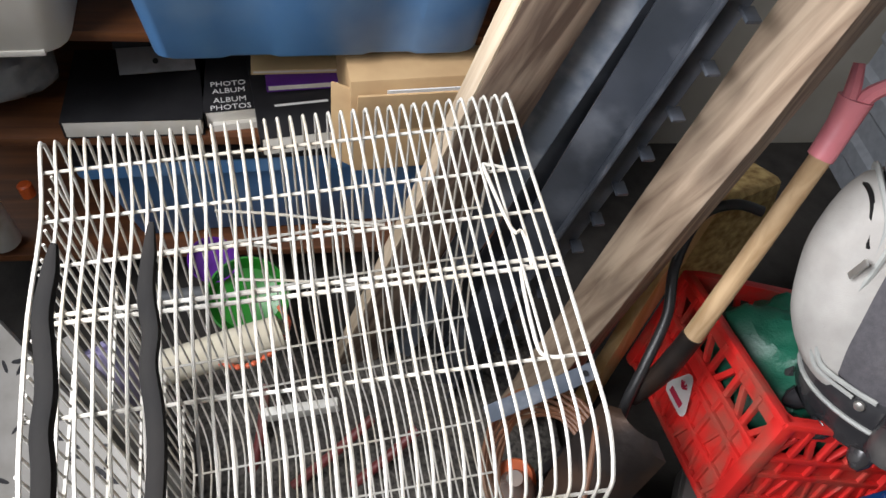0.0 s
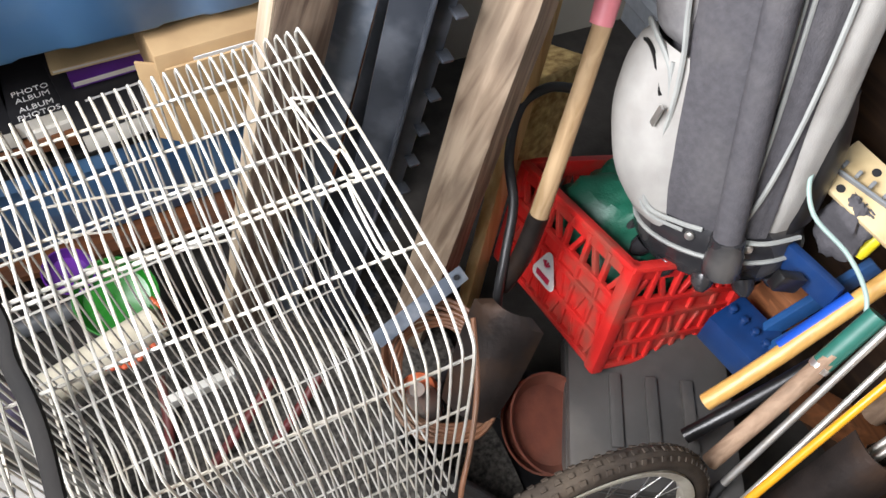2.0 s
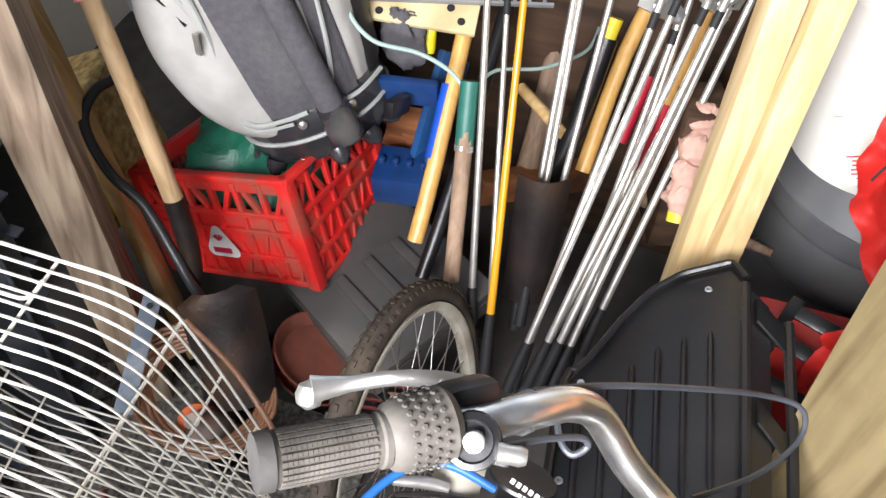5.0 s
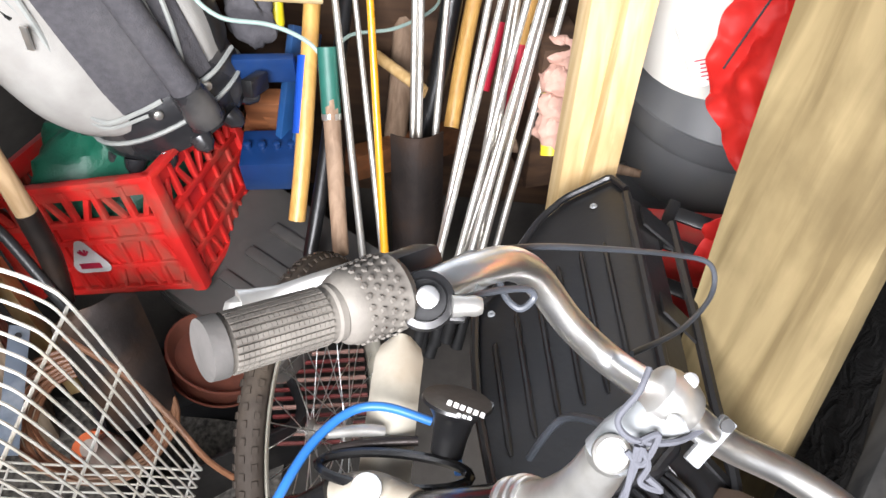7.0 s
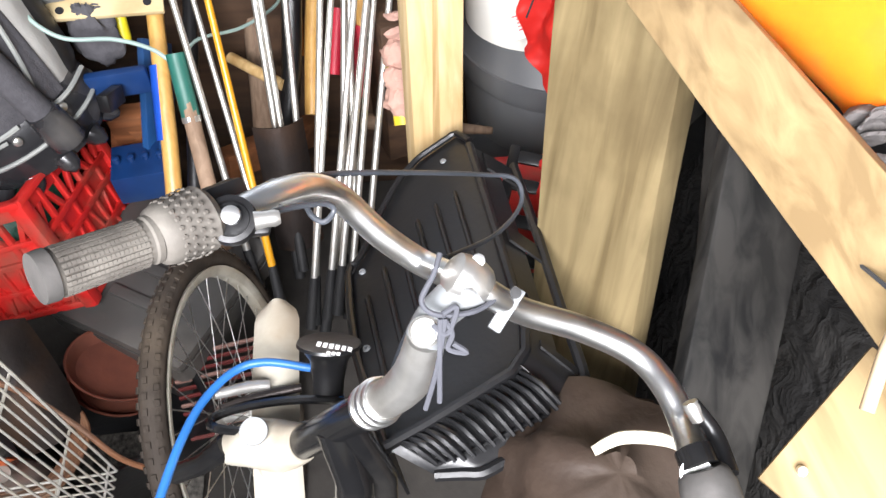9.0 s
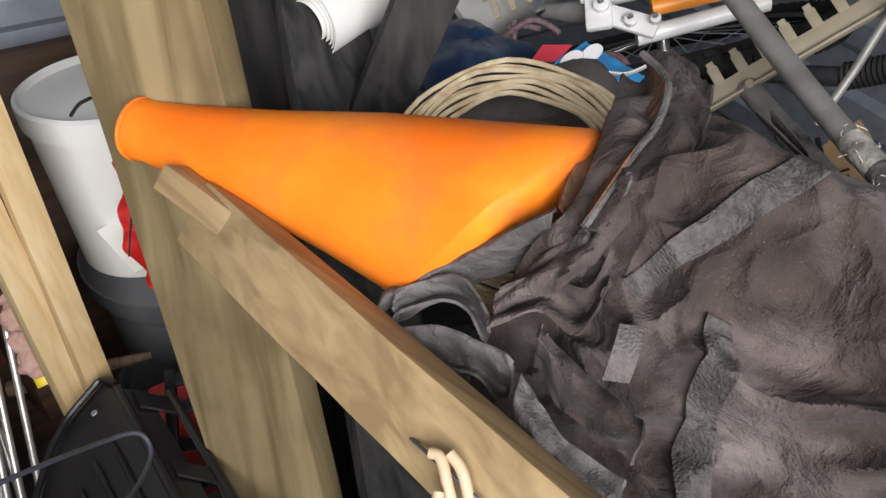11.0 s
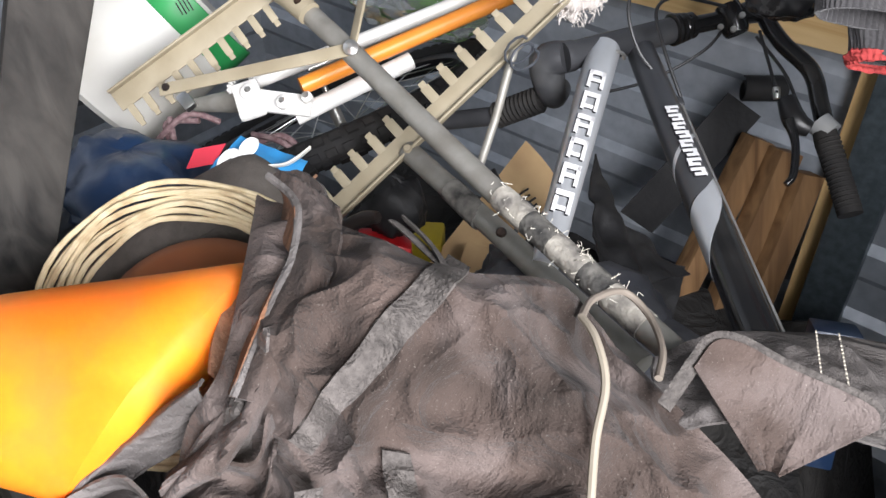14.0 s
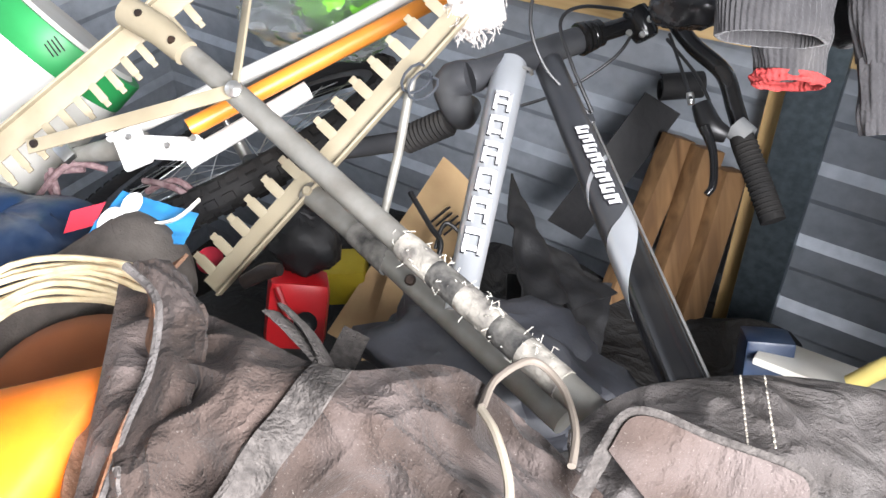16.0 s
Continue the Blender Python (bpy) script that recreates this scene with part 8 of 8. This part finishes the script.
part("brake_lever", tube([V(-0.029, -1.722, 1.176), V(-0.051, -1.703, 1.149), V(-0.064, -1.674, 1.116), V(-0.060, -1.660, 1.104)], [0.009, 0.006, 0.006, 0.005], 10, n=6), GLOSSBLACK, b2, "glossy black brake lever")
dt0, dt1 = V(V(0.242, -1.639, 1.253)), V(V(0.112, -1.236, 1.150))
part("down_tube", tube([dt0, dt0.lerp(dt1, 0.3), dt1], [0.0255, 0.0235, 0.0175], 24), SILVERPAINT, b2, "silver down tube")
part("weld", tube([ht0.lerp(ht1, 0.38) + V(V(-0.695, 0.448, -0.562)) * 0.022 + V(V(-0.836, -0.548, 0.028)) * 0.021 * math.cos(a * math.pi / 8) + V(V(-0.322, 0.481, 0.816)) * 0.022 * math.sin(a * math.pi / 8) for a in range(9)], 0.003, 6), ALLOY, b2, "ridged weld")
tt0, tt1 = V(V(0.208, -1.697, 1.245)), V(V(-0.164, -1.192, 1.175))
part("top_tube", tube([tt0, tt0.lerp(tt1, 0.25), tt1], [0.021, 0.0212, 0.021], 24), GLOSSBLACK, b2, "glossy black top tube")


def marks(p0, p1, toward, shape, wide, material, label, r, r1=None):
    """Plain bars on a tube, standing for a painted name."""
    p0, p1 = V(p0), V(p1)
    d = (p1 - p0).normalized()
    n_ = V(toward)
    n_ = (n_ - d * n_.dot(d)).normalized()
    s_ = d.cross(n_)
    for s, e, o, wf in shape:
        ra_ = r + ((r1 or r) - r) * s
        c = p0.lerp(p1, (s + e) / 2) + n_ * (ra_ + 0.0004) + s_ * o * wide
        size = (wide * wf, 0.002, (p1 - p0).length * (e - s))
        part("painted_mark", block(Matrix.Translation(c) @ basis(d, s_), *size, 0.0), material, b2, label)
        part("mark_edge", block(Matrix.Translation(c - n_ * 0.0005 + s_ * 0.0012 + d * 0.0012) @ basis(d, s_), *size, 0.0), INK, b2, "thin black painted edge")


def tube_patch(p0, p1, r, toward, start, end, half, material, label):
    """Paint on a tube: start and end give the share of its length at each angle from -1 to 1."""
    p0, p1 = V(p0), V(p1)
    d = (p1 - p0).normalized()
    n_ = V(toward)
    n_ = (n_ - d * n_.dot(d)).normalized()
    s_ = d.cross(n_)

    def f(u, v):
        a = (2 * u - 1) * half
        k = start(2 * u - 1) + (end(2 * u - 1) - start(2 * u - 1)) * v
        return p0.lerp(p1, k) + (n_ * math.cos(a) + s_ * math.sin(a)) * r
    return part("paint_flash", sheet(f, 14, 10, 0.0004), material, b2, label)


WHITEPAINT = mat("white painted lettering", (0.8, 0.8, 0.8), rough=0.3, bump=0)
marks(dt0.lerp(dt1, 0.19), dt0.lerp(dt1, 0.86), V(-0.388, 0.610, 0.691), [q for k in range(6) for q in ((k * 0.165, k * 0.165 + 0.13, -0.36, 0.2), (k * 0.165 + 0.02 * (k % 3), k * 0.165 + 0.13, 0.36, 0.2), (k * 0.165, k * 0.165 + 0.032, 0, 0.9), (k * 0.165 + 0.06 + 0.03 * (k % 2), k * 0.165 + 0.085 + 0.03 * (k % 2), 0.0, 0.6))], 0.026, WHITEPAINT, "white outlined letter block", 0.0245, 0.0185)
CHARCOALPAINT = mat("charcoal metallic paint", (0.075, 0.078, 0.085), (0.06, 0.062, 0.068), scale=9, rough=0.32, metal=0.4, bump=0.02, dirt=(0.16, 0.155, 0.15), dirt_amount=0.3)
tube_patch(tt0, tt1, 0.0216, V(-0.388, 0.610, 0.691), lambda a: 0.01, lambda a: 0.60 + 0.05 * a, 2.6, CHARCOALPAINT, "charcoal painted upper half")
tube_patch(tt0, tt1, 0.0219, V(-0.388, 0.610, 0.691), lambda a: 0.60 + 0.07 * a - 0.02 * abs(a), lambda a: 0.67 + 0.13 * a + 0.02 * (1 - abs(a)), 1.9, SILVERPAINT, "silver painted chevron")
tube_patch(tt0, tt1, 0.0219, V(-0.388, 0.610, 0.691), lambda a: 0.44 + 0.07 * a, lambda a: 0.455 + 0.072 * a, 1.8, SILVERPAINT, "thin silver painted line")
marks(tt0.lerp(tt1, 0.32), tt0.lerp(tt1, 0.57), V(-0.388, 0.610, 0.691), [q for k in range(8) for q in ((k * 0.125, 0.035 + k * 0.125, 0.0, 0.62), (0.062 + k * 0.125, 0.095 + k * 0.125, 0.05 * (-1) ** k, 0.52), (0.03 + k * 0.125, 0.066 + k * 0.125, 0.2 * (-1) ** k, 0.18))], 0.028, WHITEPAINT, "white letter block", 0.0222)
for o in (0.0185, 0.0235):
    side = V(-0.779, -0.518, 0.353)
    part("cable_run", tube([tt0.lerp(tt1, f) + side * o for f in (0.27, 0.6, 0.98)], 0.0018, 6), ALLOY, b2, "bare cable along the tube")
part("cable_stop", block(Matrix.Translation(tt0.lerp(tt1, 0.27) + V(-0.779, -0.518, 0.353) * 0.02) @ basis(tt1 - tt0, V(-0.867, -0.495, -0.051)), 0.014, 0.012, 0.018, 0.003), MATTBLACK, b2)
for pts in (([V(0.214, -1.656, 1.367), V(0.203, -1.624, 1.324), V(0.175, -1.613, 1.276), V(0.137, -1.617, 1.239), V(0.109, -1.624, 1.211)]), ([V(0.123, -1.822, 1.289), V(0.167, -1.722, 1.325), V(0.181, -1.676, 1.317), V(0.150, -1.643, 1.277), V(0.105, -1.619, 1.219)]), ([V(0.119, -1.845, 1.264), V(0.135, -1.798, 1.224), V(0.196, -1.747, 1.177), V(0.259, -1.714, 1.151)]), ([V(0.072, -1.859, 1.247), V(0.036, -1.810, 1.218), V(0.004, -1.763, 1.194)]), ([V(0.078, -1.872, 1.232), V(0.015, -1.816, 1.210), V(-0.021, -1.774, 1.190)])):
    part("cable", tube(pts, 0.0027, 8, n=8), HOSE, b2, "black brake cable")
part("cable_ferrule", lathe(V(0.009, -1.772, 1.199), V(-0.376, 0.489, -0.787), [(0.005, 0), (0.006, 0.004), (0.005, 0.018)], 10), CHROME, b2)
part("fork_crown", tube([ht0 + hd2 * 0.005, V(V(0.308, -1.583, 1.238)), V(V(0.298, -1.588, 1.187)), V(V(0.322, -1.656, 1.163))], [0.024, 0.03, 0.022, 0.02], 16, n=4), MATTBLACK, b2, "black fork crown")
boot = []
for k in range(22):
    boot.append(((0.0225 if k % 2 else 0.0185), 0.004 * k))
part("fork_boot", lathe(V(V(0.311, -1.575, 1.181)), V(V(0.387, -1.561, 1.136)) - V(V(0.311, -1.575, 1.181)), boot, 20), RUBBER, b2, "ribbed rubber fork boot")
part("fork_leg", tube([V(V(0.387, -1.561, 1.136)), V(V(0.695, -1.518, 1.038))], 0.016, 14), MATTBLACK, b2, "black fork leg")
wheel("spoked_wheel", (0.744, -1.552, 1.045), V(0.406, 0.009, 0.914), 0.325, 0.027, BLACKRIM, "black-rimmed spoked wheel with a knobbly tyre", spokes=32, knobs=70)

# ---- far corner: offcuts, rubber, cardboard, cans ----
OFFCUT = wood_mat("brown offcut", (0.26, 0.15, 0.07), (0.13, 0.07, 0.032), (0.25, 0, 1), rings=36)
for a, b in ((V(0.068, -2.030, 0.975), V(0.132, -1.833, 0.576)), (V(0.012, -2.027, 0.966), V(0.046, -1.847, 0.534)), (V(-0.036, -2.025, 0.932), V(-0.019, -1.876, 0.521))):
    whole("timber_offcut", beam(a, b, 0.052, 0.045, V(-0.628, -0.632, -0.454), 0.003, 0.002, 8), OFFCUT, "brown sawn timber offcut leaning on the wall", "timber", group="offcuts at the ribbed wall")
SHEETRUB = mat("black rubber sheet", (0.014, 0.014, 0.015), (0.022, 0.022, 0.023), scale=12, rough=0.55, bump=0.25, dirt=(0.06, 0.058, 0.055), dirt_amount=0.4, dirt_scale=8)
ru = thing("rubber_strip", V(0.151, -1.989, 0.792), "curled strip of black rubber sheet", "rubber sheet")
part("strip", sheet(lambda u, v: V(V(0.132, -2.066, 1.026)).lerp(V(V(0.269, -1.924, 0.768)), v) + V(V(-0.773, -0.324, -0.545)) * (u - 0.3) * 0.085 + V(V(-0.417, 0.668, 0.615)) * 0.03 * math.sin(v * 2.5), 8, 20, 0.004), SHEETRUB, ru)
part("curl", sheet(lambda u, v: V(V(0.089, -2.075, 1.055)) + V(V(-0.723, -0.684, -0.097)) * (u - 0.5) * 0.09 + V(V(0.271, -0.555, 0.787)) * (0.028 - 0.012 * v) * math.cos(v * 8) + V(V(-0.417, 0.668, 0.615)) * (0.028 - 0.012 * v) * math.sin(v * 8), 8, 40, 0.003), SHEETRUB, ru)
drape((V(0.227, -1.614, 1.086), V(0.203, -1.631, 1.007), V(0.024, -1.555, 0.965), V(0.103, -1.402, 1.015)), 26, 26, 0.035, 9, 4.0, SHEETRUB, "rubber_sheet", "torn black rubber sheet hanging by the frame", "rubber sheet", 0.003)
drape((V(0.173, -1.494, 1.000), V(0.043, -1.600, 0.946), V(-0.018, -1.383, 0.912), V(0.079, -1.300, 0.969)), 26, 26, 0.03, 9, 7.0, SHEETRUB, "rubber_sheet", "black rubber sheet folded over the pile", "rubber sheet", 0.003)
cbx = thing("cardboard_piece", V(0.458, -1.579, 0.717), "flattened brown cardboard carton", "cardboard")
part("panel", sheet(lambda u, v: V(V(0.461, -1.798, 0.957)).lerp(V(V(0.385, -1.804, 0.880)), u).lerp(V(V(0.538, -1.468, 0.732)).lerp(V(V(0.394, -1.474, 0.689)), u), v) + OUT * 0.01 * math.sin(u * 3), 6, 10, 0.005), CARD, cbx)
part("panel", sheet(lambda u, v: V(V(0.445, -1.561, 0.851)).lerp(V(V(0.314, -1.621, 0.827)), u).lerp(V(V(0.426, -1.422, 0.753)).lerp(V(V(0.301, -1.508, 0.761)), u), v), 4, 6, 0.005), CARD, cbx)
mcb = Matrix.Translation(V(0.404, -1.702, 0.879)) @ basis(V(-0.238, 0.526, 0.817), V(-0.478, -0.738, 0.477))
for k in range(4):
    part("print_line", block(mcb @ pose(0, 0.02 - 0.012 * k, 0.002), 0.05 - 0.01 * (k % 2), 0.004, 0.001, 0), INK, cbx, "small black print line")
whole("black_lead", tube([V(0.443, -1.645, 0.973), V(0.391, -1.622, 0.930), V(0.359, -1.603, 0.903), V(0.367, -1.532, 0.849), V(0.404, -1.453, 0.804)], 0.005, 8, n=8), HOSE, "black electric lead over the cardboard", "cable")
whole("black_lead", tube([V(0.371, -1.604, 0.897), V(0.371, -1.646, 0.926), V(0.326, -1.647, 0.896)], 0.004, 8, n=8), HOSE, "short loop of black lead", "cable")
jc = thing("red_fuel_can", V(0.482, -1.354, 0.895), "red plastic fuel can with a black cap", "fuel can")
part("body", block(Matrix.Translation(V(0.501, -1.370, 0.893)) @ basis(V(0.014, -0.407, 0.914), V(-0.769, -0.616, -0.171)), 0.10, 0.09, 0.12, 0.02), mat("bright red plastic", (0.62, 0.015, 0.02), (0.5, 0.012, 0.018), rough=0.35, bump=0.03), jc)
part("ridge", tube([V(0.497, -1.335, 0.966), V(0.470, -1.319, 0.930), V(0.445, -1.308, 0.901)], 0.006, 8), mat("dark red plastic", (0.4, 0.01, 0.015), rough=0.35), jc)
part("cap", lathe(V(0.438, -1.319, 0.925), V(-0.549, 0.325, 0.770), [(0.016, 0), (0.018, 0.003), (0.018, 0.012), (0.014, 0.015)], 18), BLACK, jc)
whole("black_sack", crumple(V(0.506, -1.425, 0.989), 0.055, 0.05, 0.055, 7.0, 0.3, 5), SHEETRUB, "folded black plastic bundle", "bundle")
whole("yellow_box", box_at(V(0.561, -1.575, 0.783), (0.08, 0.08, 0.08), 30, 0.008), mat("dull yellow plastic", (0.42, 0.32, 0.02), rough=0.5), "dull yellow plastic box in the shade", "box")
whole("warning_label", lathe(V(0.531, -1.256, 1.066), V(-0.356, 0.547, 0.758), [(0.02, 0), (0.02, 0.002)], 24), REDGRIP, "round red warning sticker on black plastic", "sticker")
whole("metal_clip", tube([V(0.406, -1.200, 1.115), V(0.379, -1.217, 1.131), V(0.358, -1.221, 1.138)], [0.009, 0.011, 0.008], 12, n=4), RUSTY, "rusty metal clip beside the rake", "clip")
whole("grey_plastic_sheet", crumple(V(0.100, -1.279, 1.042), 0.16, 0.10, 0.07, 5.0, 0.3, 5, 48, 28), mat("blue-grey plastic film", (0.07, 0.072, 0.082), (0.04, 0.042, 0.05), scale=14, rough=0.45, bump=0.4, fine=50, dirt=(0.26, 0.25, 0.24), dirt_amount=0.4), "blue-grey plastic sheeting under the pipes", "plastic sheet")
whole("blue_tray", box_at(V(-0.203, -1.594, 0.80), (0.07, 0.06, 0.23), 20, 0.006, None, 20), NAVY, "dark blue plastic tray by the wall", "tray")
whole("white_card", box_at(V(-0.285, -1.605, 0.891), (0.2, 0.1, 0.012), -5, 0.003, None, 20), PAPER, "white card lying by the wall", "card")
whole("yellow_pipe", tube([V(-0.299, -1.487, 0.997), V(-0.350, -1.499, 1.025), V(V(-0.374, -1.486, 1.026)) - V(0, 0, 0.3)], 0.012, 14, n=5), mat("cream yellow plastic", (0.62, 0.5, 0.16), rough=0.4), "cream-yellow plastic pipe end", "pipe")
# paper roll and white drum
pr = thing("paper_roll", V(0.731, -0.852, 1.247), "thick roll of white paper, loosely wound", "paper roll")
pa, pb_ = V(V(0.712, -0.813, 1.276)), V(V(0.806, -1.061, 1.304))
pmx = Matrix.Translation(pa) @ basis(pb_ - pa, V(0.458, -0.423, 0.782))
part("roll", sheet(lambda u, v: pmx @ V((0.03 + 0.027 * v) * math.cos(v * 32), (0.03 + 0.027 * v) * math.sin(v * 32), u * (pb_ - pa).length + 0.007 * math.sin(v * 3)), 6, 160, 0.0012), mat("white vinyl paper", (0.74, 0.73, 0.68), (0.68, 0.66, 0.6), scale=8, rough=0.6, bump=0.03), pr)
dr = thing("white_drum", V(1.004, -1.370, 1.186), "white plastic drum with a green band", "drum")
da, db = V(V(1.060, -1.257, 1.133)), V(V(0.947, -1.475, 1.294))
part("body", lathe(da, db - da, [(0.13, 0), (0.14, 0.01), (0.14, 0.24), (0.12, 0.26)], 36), OFFWHITE, dr)
part("band", lathe(V(V(0.985, -1.403, 1.241)), db - da, [(0.141, 0), (0.142, 0.002), (0.142, 0.055), (0.141, 0.057)], 36), mat("green band", (0.03, 0.32, 0.09), (0.025, 0.26, 0.07), rough=0.45, bump=0.02), dr, "green printed band")
for k in range(4):
    part("print_line", block(Matrix.Translation(V(0.841, -1.334, 1.304)) @ basis(V(-0.356, 0.547, 0.758), V(-0.737, 0.147, -0.660)) @ pose(0, 0.01 - 0.006 * k, 0), 0.03 - 0.005 * (k % 2), 0.002, 0.001, 0), INK, dr, "small black print line")
# soft things overhead
gbag = thing("green_bag", V(0.612, -1.717, 1.215), "clear plastic bag with bright green contents", "bag")
part("contents", crumple(V(0.630, -1.750, 1.247), 0.08, 0.07, 0.04, 4.0, 0.3, 4, 36, 20), mat("bright green plastic", (0.22, 0.62, 0.06), (0.16, 0.5, 0.05), rough=0.35, bump=0.2), gbag)
part("film", crumple(V(0.674, -1.737, 1.230), 0.15, 0.10, 0.06, 8.0, 0.3, 5, 44, 26), mat("clear film", (0.7, 0.72, 0.7), (0.6, 0.62, 0.6), rough=0.12, bump=0.5, fine=35, trans=0.9), gbag, "clear plastic film")
WOOL = mat("white wool", (0.74, 0.69, 0.64), (0.62, 0.56, 0.52), scale=60, rough=1.0, bump=0.9, fine=140)
wl = thing("wool_tuft", V(0.241, -1.535, 1.367), "tuft of dusty white fleece hanging down", "fleece")
part("tuft", crumple(V(0.249, -1.548, 1.387), 0.034, 0.03, 0.05, 2.0, 0.5, 7, 34, 22), WOOL, wl)
fz = bmesh.new()
for k in range(160):
    d = V(random.uniform(-1, 1), random.uniform(-1, 1), random.uniform(-1, 0.5)).normalized()
    q = V(V(0.247, -1.544, 1.381)) + V(d.x * 0.03, d.y * 0.028, d.z * 0.045)
    tube([q, q + d * 0.008 + V(random.uniform(-1, 1), random.uniform(-1, 1), random.uniform(-1, 1)) * 0.005, q + d * 0.012 + V(random.uniform(-1, 1), random.uniform(-1, 1), -1) * 0.006], 0.0005, 4, bm=fz, cap=False)
part("fibres", fz, WOOL, wl)
KNIT = mat("dark ribbed knit", (0.045, 0.043, 0.045), (0.06, 0.058, 0.06), scale=60, rough=0.95, bump=0.5, fine=300, dirt=(0.16, 0.15, 0.14), dirt_amount=0.25, dirt_scale=20, sheen=0.3)
REDKNIT = mat("red knit edge", (0.42, 0.06, 0.055), (0.34, 0.045, 0.045), scale=60, rough=0.95, bump=0.6, fine=300)


def cuff(top, low, r0, r1, ribs, material, parent, name, label="", squash=0.7):
    """A ribbed knitted cuff hanging from top to low, open below."""
    top, low = V(top), V(low)
    m = Matrix.Translation(top) @ basis(low - top, V(-0.867, -0.495, -0.051))
    ln = (low - top).length

    def f(u, v):
        a = 2 * math.pi * u
        r = (r0 + (r1 - r0) * v + 0.006 * noise.noise((math.cos(a) * 2, math.sin(a) * 2, v * 2 + r0 * 50))) * (1 + 0.018 * math.cos(a * ribs))
        return m @ V(r * math.cos(a), squash * r * math.sin(a), ln * v)
    return part(name, sheet(f, ribs * 6, 14, 0.003), material, parent, label)


jk = thing("hanging_jacket", V(-0.114, -1.531, 1.495), "dark jacket hanging with ribbed knit cuffs and a red edge", "jacket")
cuff(V(-0.108, -1.483, 1.528), V(-0.129, -1.417, 1.443), 0.055, 0.052, 52, KNIT, jk, "waistband", "dark ribbed waistband", 0.5)
cuff(V(-0.133, -1.483, 1.447), V(-0.147, -1.450, 1.393), 0.036, 0.033, 34, KNIT, jk, "cuff", "dark felted cuff")
cuff(V(-0.146, -1.452, 1.396), V(-0.148, -1.446, 1.388), 0.0345, 0.0345, 34, REDKNIT, jk, "cuff_edge", "red knitted edge")
cuff(V(-0.198, -1.504, 1.491), V(-0.220, -1.476, 1.413), 0.03, 0.022, 28, KNIT, jk, "sleeve", "dark sleeve end")
cuff(V(-0.219, -1.479, 1.417), V(-0.239, -1.449, 1.354), 0.0195, 0.0185, 22, KNIT, jk, "cuff", "dark ribbed cuff")
part("dark_hem", crumple(V(-0.174, -1.551, 1.428), 0.04, 0.03, 0.035, 3.0, 0.2, 4), KNIT, jk)
whole("black_pouch", crumple(V(0.004, -1.647, 1.376), 0.045, 0.03, 0.03, 6.0, 0.25, 4), BAGBASE, "small black pouch hanging over the handlebar", "pouch")
# Near-black colour that stands for the shade deep under the heap.
GAP_DARK = mat("dark gap filler", (0.014, 0.0135, 0.0135), (0.024, 0.023, 0.022), scale=10, rough=0.7, bump=0.2, crease=0.6, dirt=(0.05, 0.047, 0.042), dirt_amount=0.4)


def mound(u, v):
    """An added dark sheet for the shaded depths of the heap that fills the far right of the unit."""
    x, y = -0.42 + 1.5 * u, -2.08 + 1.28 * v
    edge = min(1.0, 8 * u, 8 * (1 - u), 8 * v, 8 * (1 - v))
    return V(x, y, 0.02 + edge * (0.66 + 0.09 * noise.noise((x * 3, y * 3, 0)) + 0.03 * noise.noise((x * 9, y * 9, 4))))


whole("tarpaulin", sheet(mound, 60, 50, 0.004), GAP_DARK, "added dark sheet filling the shaded gaps beneath the rakes", "tarpaulin")
